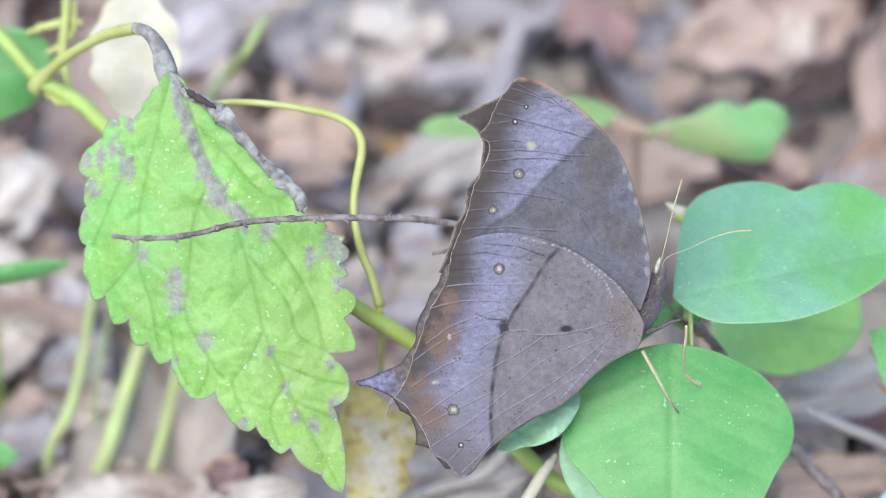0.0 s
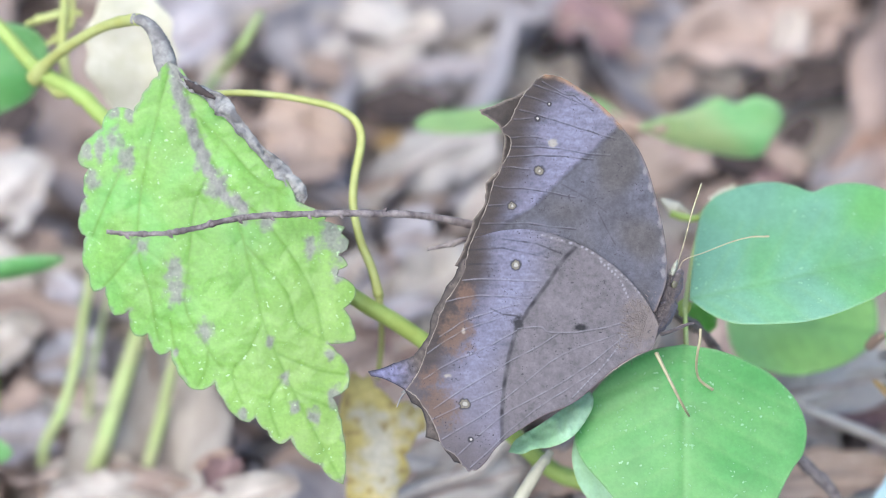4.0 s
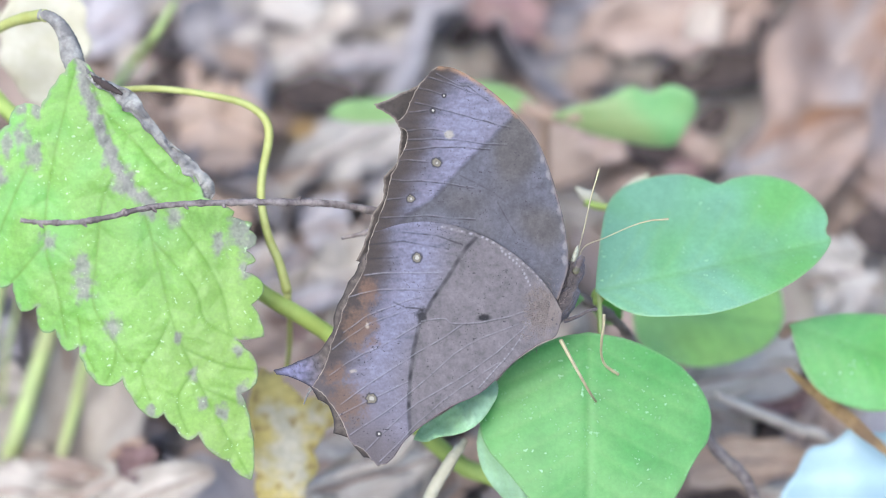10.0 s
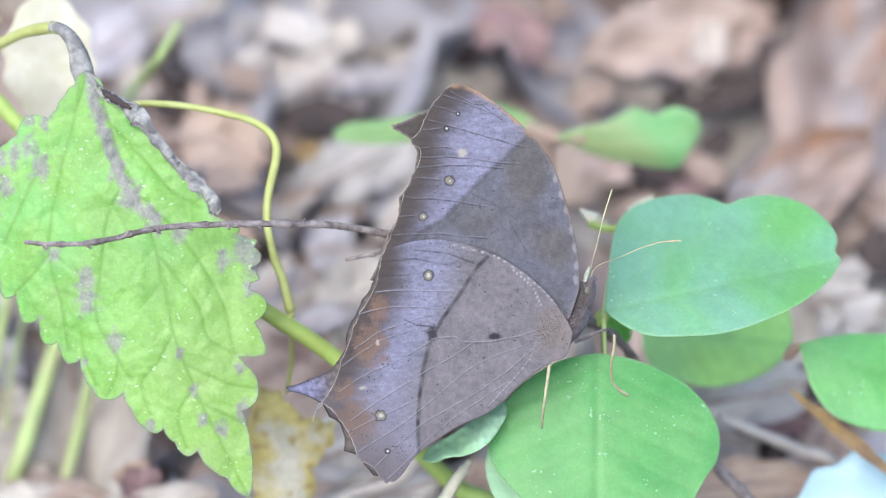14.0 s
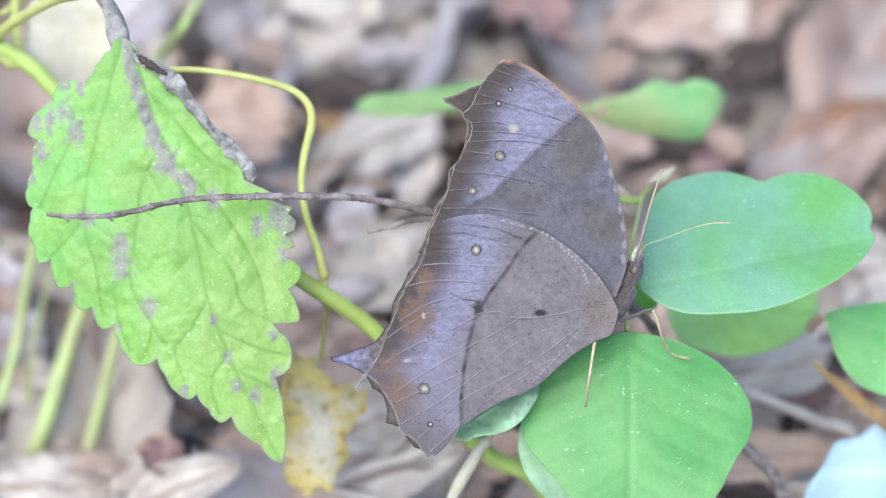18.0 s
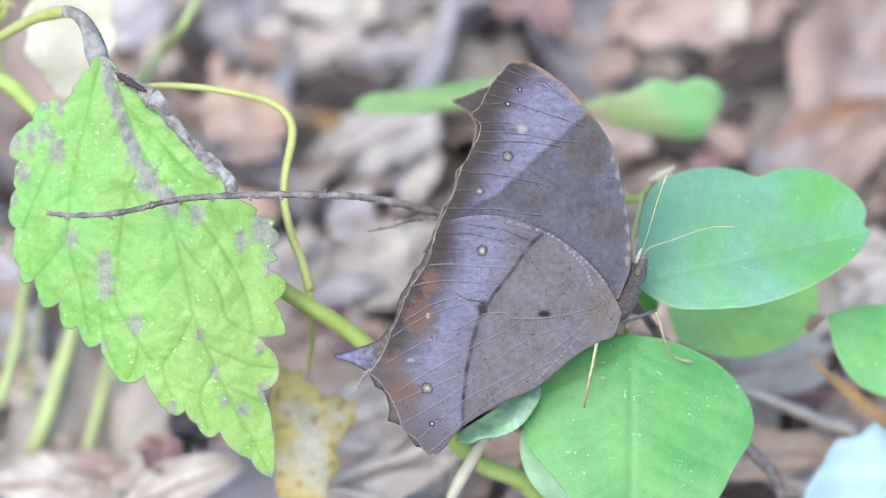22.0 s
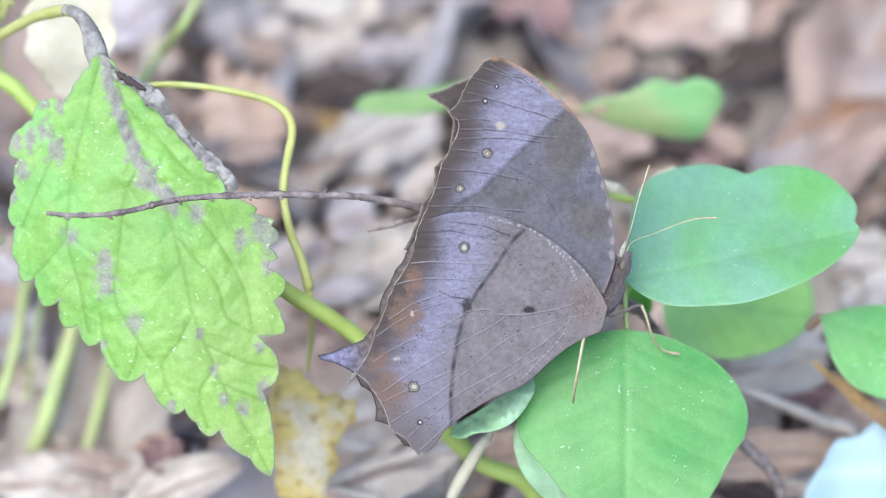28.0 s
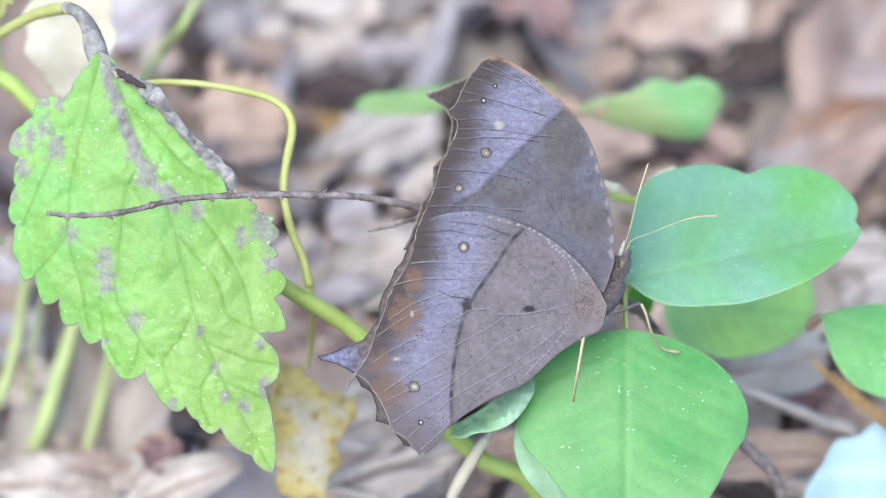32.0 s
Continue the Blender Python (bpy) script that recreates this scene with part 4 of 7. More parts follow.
        part("side_bud", solid("side_bud", v, f, YELLOW_STEM, root), t, "small yellow-brown side bud")
    v, f = tube_data([(-19.52, -5.87, -17), (-19.35, -9.92, -22), (-19.68, -14.27, -30), (-20.38, -18.25, -36)], [0.55, 0.4, 0.4, 0.3], 8, 24, 0.1, 4)
    part("hanging_stalk", solid("hanging_stalk", v, f, YELLOW_STEM, root), t)
    lobes = np.array(scalloped([(-25.75, -21.23, -36), (-24.9, -19.01, -36), (-24.21, -17.14, -36), (-22.68, -18.25, -36), (-21.49, -17.65, -36), (-20.8, -19.35, -36), (-19.44, -20.21, -36), (-17.82, -22.08, -36), (-15.86, -21.57, -36), (-14.67, -22.77, -36), (-12.96, -22.42, -36), (-13.3, -23.96, -36), (-13.05, -25.83, -36), (-14.41, -26.52, -36), (-15.18, -28.22, -36), (-16.37, -29.76, -36), (-15.52, -32.49, -36), (-17.39, -34.87, -36), (-17.91, -38.11, -36), (-19.78, -37.43, -36), (-21.66, -38.97, -36), (-23.53, -37.6, -36), (-25.07, -36.75, -36), (-24.9, -33.17, -36), (-25.92, -30.61, -36), (-25.41, -27.2, -36), (-26.26, -24.21, -36), (-25.75, -21.23, -36)], 6, 0.06, 5))

    def sere(p):
        n1, n2 = grain(p, 0.18, 0.18, 2.0), grain(p, 0.7, 0.7, 5.0)
        f = blend(-0.4, 0.3, n1 + 0.4 * n2 + 0.25 * blend(2.5, 0.0, line_gap(p, lobes)))[:, None]
        col = np.array((0.56, 0.50, 0.39)) * (1 - f) + np.array((0.54, 0.43, 0.15)) * f
        k = blend(0.25, 0.5, n2)[:, None] * 0.6
        return col * (1 - k) + np.array((0.24, 0.15, 0.07)) * k

    me = sheet("withered_leaf", lobes[:-1], 0.6, lambda p: -36 + 0.9 * np.sin(p[:, 0] * 0.6) + 0.9 * np.sin(p[:, 1] * 0.5 + p[:, 0] * 0.3), sere, 0.3, (SERE,), root)
    part("withered_leaf", me, t, "mottled yellow and tan withered leaf")
    v, f = tube_data([(-47.08, 25.77, -6.5), (-46.11, 24.92, -5.5), (-44.41, 23.91, -4.5), (-42.59, 22.92, -4)], [0.2, 0.45, 0.55, 0.2], 8, 24, 0.5, 12)
    part("black_curl", solid("black_curl", v, f, DEAD["dark"], root), blade, "blackened curl of the leaf edge")
    return t, root


SERRATE, SERRATE_ROOT = serrate_plant()

# ---- round-leaved plant on which the butterfly sits ----


def smooth_leaf(name, base, tip, half, root, z0, tones, cup=0.0, slope=(0, 0), side_gain=(1.0, 1.0), notch=0.0, power=0.62, step=0.7, edge=None, centre=0.5, crumple=0.0):
    """A smooth-edged rounded leaflet from its base to its tip; half: half its greatest width."""
    o, e = np.array(base[:2]), np.array(tip[:2])
    length = math.hypot(*(e - o))
    ax = (e - o) / length
    lf = np.array((-ax[1], ax[0]))
    out = []
    for sgn in (1, -1):
        row = []
        for a in np.linspace(0, math.pi, 60):
            s = (1 - math.cos(a)) / 2
            w = half * side_gain[0 if sgn > 0 else 1] * (math.sin(a) ** (power * 1.6 if s > 0.5 else power)) * (1 + 0.05 * math.cos(a))
            w *= 1 + 0.012 * math.sin(a * 9 + sgn)
            back = notch * length * math.exp(-((s - 0.12) / 0.12) ** 2) * (1 if w > 0.1 else 0)
            row.append(o + ax * (length * s - back) + lf * sgn * w)
        out.append(row)
    outline = np.array(out[0] + out[1][::-1][1:-1])
    if edge is not None:
        outline = glide([q[:2] for q in edge] + [edge[0][:2]], 130)[:-1]
    veins = []
    for sgn in (1, -1):
        for s0 in (0.03, 0.12, 0.25, 0.38, 0.52, 0.66):
            veins.append(np.array([o + ax * length * (s0 + 0.26 * f ** 0.8) + lf * sgn * half * 0.9 * f * (1 - 0.25 * s0) for f in np.linspace(0, 1, 7)]))
    mid = np.array([o, e])

    def gaps(p):
        g = np.full(len(p), 1e9)
        for v in veins:
            g = np.minimum(g, line_gap(p, v))
        return g

    def height(p):
        q = p - o
        s, w = (q @ ax) / length, (q @ lf) / half
        return z0 + slope[0] * s + slope[1] * w + cup * w * w + crumple * (grain(p, 0.35, 0.35, 4.0) + 0.4 * grain(p, 1.0, 1.0, 8.0)) - 0.2 * np.exp(-(line_gap(p, mid) / 0.6) ** 2) + 0.12 * (1 - np.exp(-(gaps(p) / 1.0) ** 2)) + 0.35 * np.sin(w * 4 + s * 5)

    def pigment(p):
        q = p - o
        s, w = (q @ ax) / length, (q @ lf) / half
        n1 = np.array([noise.noise(Vector((a * 0.12, b * 0.12, length))) for a, b in p])
        f = blend(-0.45, 0.45, n1 * 0.75 + (s - centre) * 0.8)[:, None]
        col = np.array(tones[0]) * (1 - f) + np.array(tones[1]) * f
        g = np.minimum(gaps(p) * 1.3, line_gap(p, mid) * 0.8)
        n3 = np.array([noise.noise(Vector((a * 0.7, b * 0.7, 3.0))) for a, b in p])
        k = (np.exp(-(g / 0.45) ** 2) * 0.15)[:, None]
        col = col * (1 - k) + np.array((0.30, 0.50, 0.18)) * k
        col = col * (1 + 0.07 * n3)[:, None]
        k = (np.exp(-(line_gap(p, mid) / 0.22) ** 2) * 0.22)[:, None]
        col = col * (1 - k) + np.array((0.10, 0.27, 0.06)) * k
        rim = (blend(0.35, 0.05, line_gap(p, np.vstack([outline, outline[:1]]))) * 0.45)[:, None]
        col = col * (1 - rim) + np.array((0.42, 0.60, 0.32)) * rim
        return col

    return sheet(name, outline, step, height, pigment, 0.22, (CLOVER,), root)


# sky sheen is painted in as the paler, bluer first tone
SHEEN_GREEN = ((0.24, 0.455, 0.30), (0.20, 0.46, 0.14))
# darker first tone: the wings' shadow on the perch leaf's base, painted in
LEAF_GREEN = ((0.115, 0.36, 0.09), (0.195, 0.43, 0.135))
DEEP_GREEN = ((0.20, 0.48, 0.16), (0.17, 0.45, 0.11))


def round_plant():
    node = [(26.51, -5.84, -14)][0]
    line = [(26.51, -5.84, -14), (26.67, -9.83, -16), (27.1, -16.54, -20), (26.43, -28.36, -24), (25.84, -38.77, -30)]
    root = to_ground(*line[-1], 0)
    t = thing("round_leaved_plant", root, "small plant with smooth rounded blue-green leaflets", "plant")
    v, f = tube_data(line + [root], [0.32, 0.34, 0.5, 0.9, 1.0], 10, 40, 0.08)
    part("stem", solid("stem", v, f, STEM, root), t)
    made = {}
    for key, label, args in (
        ("perch", "broad round bright green leaflet", dict(base=[(26.57, -11.57, -8)][0], tip=[(26.16, -41.9, -8)][0], half=17.0, step=0.4, z0=-9.0, tones=LEAF_GREEN, cup=-1.5, slope=(5.0, 0.0),
            edge=[(26.48, -11.62, -6), (32.17, -12.67, -6), (37.86, -15.19, -6), (41.11, -17.79, -6), (43.22, -20.64, -6), (44.2, -23.88, -6), (43.71, -27.13, -6), (42.33, -29.17, -6), (40.95, -31.44, -6), (39.65, -34.04, -6), (37.45, -37.13, -6), (33.39, -40.54, -6), (26.89, -41.76, -6), (22.42, -40.13, -6), (18.36, -36.07, -6), (14.7, -31.77, -6), (12.02, -28.68, -6), (10.81, -25.67, -6), (11.05, -22.83, -6), (12.35, -20.07, -6), (14.7, -16.98, -6), (17.95, -14.38, -6), (22.02, -12.43, -6)])),
        ("upper", "rounded green leaflet with painted pale blue sky sheen and a shallow notch", dict(base=[(26.62, -4.82, -9)][0], tip=[(60.74, 2.45, -9)][0], half=10.4, step=0.4, z0=-10.0, tones=SHEEN_GREEN, centre=0.62, cup=-1.0, slope=(-2.0, -8.5),
            edge=[(26.5, -4.82, -10), (27.07, 0.08, -10), (28.46, 7.03, -10), (30.5, 9.98, -10), (33.37, 11.45, -10), (36.72, 12.27, -10), (40.07, 12.43, -10), (42.85, 11.78, -10), (45.14, 10.96, -10), (47.27, 11.78, -10), (50.37, 12.27, -10), (53.65, 11.94, -10), (56.92, 10.55, -10), (59.62, 8.1, -10), (60.68, 5.81, -10), (60.27, 3.84, -10), (60.92, 2.45, -10), (58.96, -0.33, -10), (56.1, -2.7, -10), (53.4, -4.33, -10), (50.37, -5.72, -10), (47.1, -6.95, -10), (43.42, -7.93, -10), (40.07, -8.26, -10), (34.43, -8.42, -10), (31.65, -7.93, -10), (29.11, -6.79, -10)])),
        ("lower", "yellow-green leaflet in the shade of others", dict(base=[(33.64, -6.88, -50)][0], tip=[(57.6, -10.37, -50)][0], half=8.0, z0=-50.0, tones=((0.46, 0.74, 0.28), (0.46, 0.74, 0.22)), cup=-1.0, slope=(-2.0, -4.0),
            edge=[(33.81, -6.88, -50), (34.33, -11.68, -50), (36.25, -14.73, -50), (40.61, -16.3, -50), (44.96, -16.82, -50), (50.19, -15.77, -50), (54.55, -13.59, -50), (57.16, -10.54, -50), (57.43, -6.88, -50), (56.12, -3.83, -50), (49.32, -2.09, -50), (40.61, -2.53, -50)])),
        ("side", "fresh green oval leaflet", dict(base=[(56.06, -9.99, -26)][0], tip=[(76.87, -16.7, -26)][0], half=8.3, z0=-27.0, tones=DEEP_GREEN, cup=-1.0, slope=(0.0, -3.0),
            edge=[(56.14, -9.82, -26), (60.09, -8.73, -26), (65.8, -8.22, -26), (72.68, -8.98, -26), (76.87, -13.34, -26), (75.19, -20.9, -26), (68.9, -22.74, -26), (63.45, -21.57, -26), (60.09, -19.47, -26), (57.74, -15.86, -26)])),
        ("bent", "pale grey-green underside of a bent leaflet", dict(base=[(13.1, -19.04, -7)][0], tip=[(1.14, -27.18, -7)][0], half=3.6, z0=-7.0, tones=((0.52, 0.70, 0.52), (0.40, 0.64, 0.38)), cup=0.4, slope=(0.0, 2.5), step=0.4, crumple=1.8,
            edge=[(1.14, -27.1, -7), (2.28, -25.31, -7), (5.37, -23.35, -7), (9.44, -20.67, -7), (12.69, -18.47, -7), (13.35, -20.26, -7), (11.72, -23.35, -7), (9.6, -25.31, -7), (7.16, -26.37, -7), (4.96, -26.61, -7), (2.93, -27.34, -7)])),
        ("under", "pale rolled edge of the leaflet below the perch", dict(base=[(10.7, -25.64, -9)][0], tip=[(22.53, -40.74, -9)][0], half=3.0, z0=-8.5, tones=((0.42, 0.60, 0.42), (0.34, 0.54, 0.30)), cup=-0.5, slope=(0.0, 1.0), step=0.5, crumple=0.5,
            edge=[(10.61, -25.23, -9), (10.37, -28.49, -9), (11.43, -32.17, -9), (13.96, -35.51, -9), (17.63, -38.45, -9), (22.7, -40.9, -9), (20.49, -37.07, -9), (16.41, -32.74, -9), (13.14, -28.66, -9)])),
        ("hidden", "blue-green leaflet behind the closed wings", dict(base=[(25.0, -6.5, -17)][0], tip=[(-1.9, -3.5, -17)][0], half=7.5, z0=-17.0, tones=(SHEEN_GREEN[1], SHEEN_GREEN[0]), cup=-1.0, slope=(0.0, 1.0),
            edge=[(24.5, -6.3, -17), (20.0, -1.0, -17), (14.0, 3.0, -17), (8.5, 4.3, -17), (5.0, 3.8, -17), (1.4, 1.6, -17), (-0.7, -1.8, -17), (-1.2, -4.8, -17), (1.2, -9.0, -17), (6.0, -12.0, -17), (13.0, -12.5, -17), (19.0, -10.5, -17)])),
        ("small", "small green leaflet beside the stalk", dict(base=[(27.7, -5.41, -30)][0], tip=[(30.91, -9.71, -30)][0], half=2.0, z0=-31.0, tones=((0.26, 0.62, 0.12), (0.22, 0.56, 0.10)), cup=-0.5, slope=(-1.0, 1.0))),
    ):
        b = args["base"]
        at = (b[0] - root[0], b[1] - root[1], -root[2])
        org = (b[0], b[1], 0.0)
        args = dict(args)
        me = smooth_leaf("leaflet", root=org, **args)
        made[key] = (part("leaflet", me, t, label, at), at)
    v, f = tube_data([(26.51, -5.84, -14), (26.63, -8.96, -13), (26.62, -11.5, -9.8)], [0.34, 0.3, 0.26], 8, 16)
    part("leaf_stalk", solid("leaf_stalk", v, f, BLADE, root), t, "thin pale green leaf stalk")
    v, f = tube_data([(26.51, -5.84, -14), (27.1, -2.5, -17), (27.7, 0.6, -20), (28.7, 4.4, -24), (29.8, 8.0, -30)], [0.36, 0.34, 0.3, 0.3, 0.28], 8, 24, 0.35, 5)
    part("upper_stem", solid("upper_stem", v, f, BLADE, root), t, "pale green upper stem with nodes")
    v, f = tube_data([(7.09, -26.71, -15), (5.02, -29.55, -14), (2.56, -33.72, -15), (0.5, -38.03, -18)], [0.5, 0.9, 1.0, 0.7], 8, 30, 0.3, 3)
    part("dry_stalk", solid("dry_stalk", v, f, DEAD["cream"], root), t, "pale dry folded leaf stalk")
    for p, r in (([(26.55, -6.02, -15)][0], 1.0), ([(26.14, -5.38, -17)][0], 0.7), ([(25.31, -12.99, -17)][0], 0.7)):
        part("leaf_bud", blob("leaf_bud", p, (r * 1.3, r * 0.8, r * 0.8), (0.5, 0.8, 0), STEM, root), t)
    v, f = tube_data([(55.25, -11.85, -36), (55.84, -10.78, -33), (56.42, -10.22, -30), (57.09, -9.87, -29)], [0.8, 0.9, 0.6, 0.3], 8, 16, 0.2)
    part("red_stalk", solid("red_stalk", v, f, DEAD["rust"], root), t, "reddish stalk of the side leaflet")
    v, f = tube_data([(25.0, 8.1, -30), (27.1, 7.5, -30), (29.2, 7.5, -30), (30.9, 9.4, -32)], [0.5, 0.6, 0.5, 0.3], 8, 16)
    part("side_shoot", solid("side_shoot", v, f, STEM, root), t)
    for a, b, r in (([(23.7, 10.4, -32)][0], [(28.0, 8.1, -32)][0], 1.3), ([(30.9, 10.3, -34)][0], [(34.9, 12.5, -34)][0], 1.0)):
        v, f = tube_data([a, tuple((np.array(a) + np.array(b)) / 2 + np.array((0, -0.5, 0))), b], [0.2, r, 0.2], 10, 20, 0.2)
        part("young_leaf", solid("young_leaf", v, f, DEAD["cream"], root), t, "folded downy young leaf")
    return t, root, made


ROUND, ROUND_ROOT, LEAFLETS = round_plant()

# ---- butterfly ----
HIP = [(22.04, -8.12, 0)][0]
HINGE = Vector((-0.69, -0.72, 0.0)).normalized()


def spots_and_lines(p, base, lines, spots, patches):
    """Lay patches, lines (width, colour, strength) and eyespots over a wing's ground colour."""
    col = base
    n, fine = grain(p, 0.8, 0.8, 2.0), grain(p, 2.6, 2.6, 7.0)
    for x, y, rx, ry, c, k in patches:
        d = np.hypot((p[:, 0] - x) / rx, (p[:, 1] - y) / ry) + 0.45 * n + 0.3 * fine
        f = (blend(1.1, 0.3, d) * k)[:, None]
        col = col * (1 - f) + np.array(c) * f
    for line, wide, c, k in lines:
        d = line_gap(p, np.array(line)[:, :2])
        f = (blend(wide * 1.5, wide * 0.3, d) * k * np.clip(0.75 + 0.9 * n, 0.1, 1.2))[:, None]
        col = col * (1 - f) + np.array(c) * f
    for x, y, r in spots:
        d = np.hypot(p[:, 0] - x, p[:, 1] - y) / r + 0.3 * n + 0.2 * fine
        rings = ((1.22, (0.018, 0.015, 0.016), 0.9), (0.92, (0.20, 0.17, 0.12), 0.75), (0.62, (0.10, 0.085, 0.075), 0.6), (0.42, (0.34, 0.31, 0.26), 0.85))
        if r < 0.45:
            rings = ((1.25, (0.018, 0.015, 0.018), 0.9), (0.45, (0.40, 0.37, 0.33), 0.85))
        for edge, c, k in rings:
            f = (blend(edge, edge * 0.75, d) * k)[:, None]
            col = col * (1 - f) + np.array(c) * f
    return col


GREY, LILAC, MARGIN, DARK_LINE, VEIN_HIGHLIGHT = (0.113, 0.096, 0.102), (0.138, 0.129, 0.180), (0.030, 0.019, 0.013), (0.016, 0.013, 0.016), (0.18, 0.165, 0.19)


def wavy(line):
    """A vein through the given points with a slight natural wander."""
    c = glide([q[:2] for q in line], 14)
    return c + np.array([(0, 0.22 * noise.noise(Vector((q[0] * 0.45, q[1] * 0.3, 2.5)))) for q in c])


def outer_tone(p, edge, fade):
    """Lilac of the outer third with its sky sheen painted in: brown at the edge, palest a little inside it, fading
    inwards; streaked along the veins.
    """
    d = line_gap(p, edge) + 0.7 * grain(p, 0.25, 0.9, 3.0)
    n1, n2 = grain(p, 0.22, 1.3, 1.0), grain(p, 0.12, 0.12, 6.0)
    f = blend(fade[0], fade[1], d)[:, None]
    col = np.array(LILAC) * (1 - f) + np.array((0.098, 0.085, 0.092)) * f
    col = col * (1 + 0.20 * n1 + 0.12 * n2 + 0.26 * grain(p, 1.2, 2.4, 9.0) + 0.20 * grain(p, 3.0, 3.0, 2.0))[:, None]
    m = (blend(6.6 + 2.0 * n2, 1.0, d) * 0.95)[:, None]
    return col * (1 - m) + np.array(MARGIN) * (1 + 0.3 * n1)[:, None] * m


def bands(p, line, reach):
    """0 on a line's inner side, 1 beyond it, with a soft step; the line runs from costa to hind edge."""
    l = np.array(line)[:, :2]
    side = np.zeros(len(p))
    best = np.full(len(p), 1e9)
    for a, b in zip(l[:-1], l[1:]):
        ab = b - a
        f = np.clip(((p - a) @ ab) / (ab @ ab), 0, 1)
        r = p - a - f[:, None] * ab
        d = np.hypot(r[:, 0], r[:, 1])
        s = np.sign(ab[0] * r[:, 1] - ab[1] * r[:, 0])
        side = np.where(d < best, s, side)
        best = np.minimum(best, d)
    return blend(-reach, reach, -side * best)


def wing_height(p, far):
    q = p - np.array(HIP[:2])
    reach = -(q[:, 0] * 0.8 - q[:, 1] * 0.25)
    z = 0.9 * np.sin(np.clip(reach / 42.0, 0, 1) * 2.2) - 0.0022 * np.clip(reach - 20, 0, 99) ** 2
    z += 0.16 * np.sin(p[:, 1] * 1.05 + p[:, 0] * 0.45) * blend(10, 35, reach)
    return z


FORE_LINE = [(20.19, 22.6, 0), (18.02, 20.19, 0), (14.16, 16.57, 0), (9.73, 12.71, 0), (6.27, 8.93, 0), (2.9, 6.76, 0), (0.08, 4.91, 0)]
HIND_LINE = [(12.55, 3.7, 0), (9.97, 1.05, 0), (7.72, -2.33, 0), (5.31, -5.71, 0), (3.38, -8.61, 0), (2.25, -12.79, 0), (1.61, -16.81, 0), (1.29, -20.83, 0), (1.37, -25.66, 0)]


def torn(points, n, seed):
    """A ragged wing edge: short bowed runs between the given scallops."""
    return np.array(scalloped(points, n, 0.03, seed))


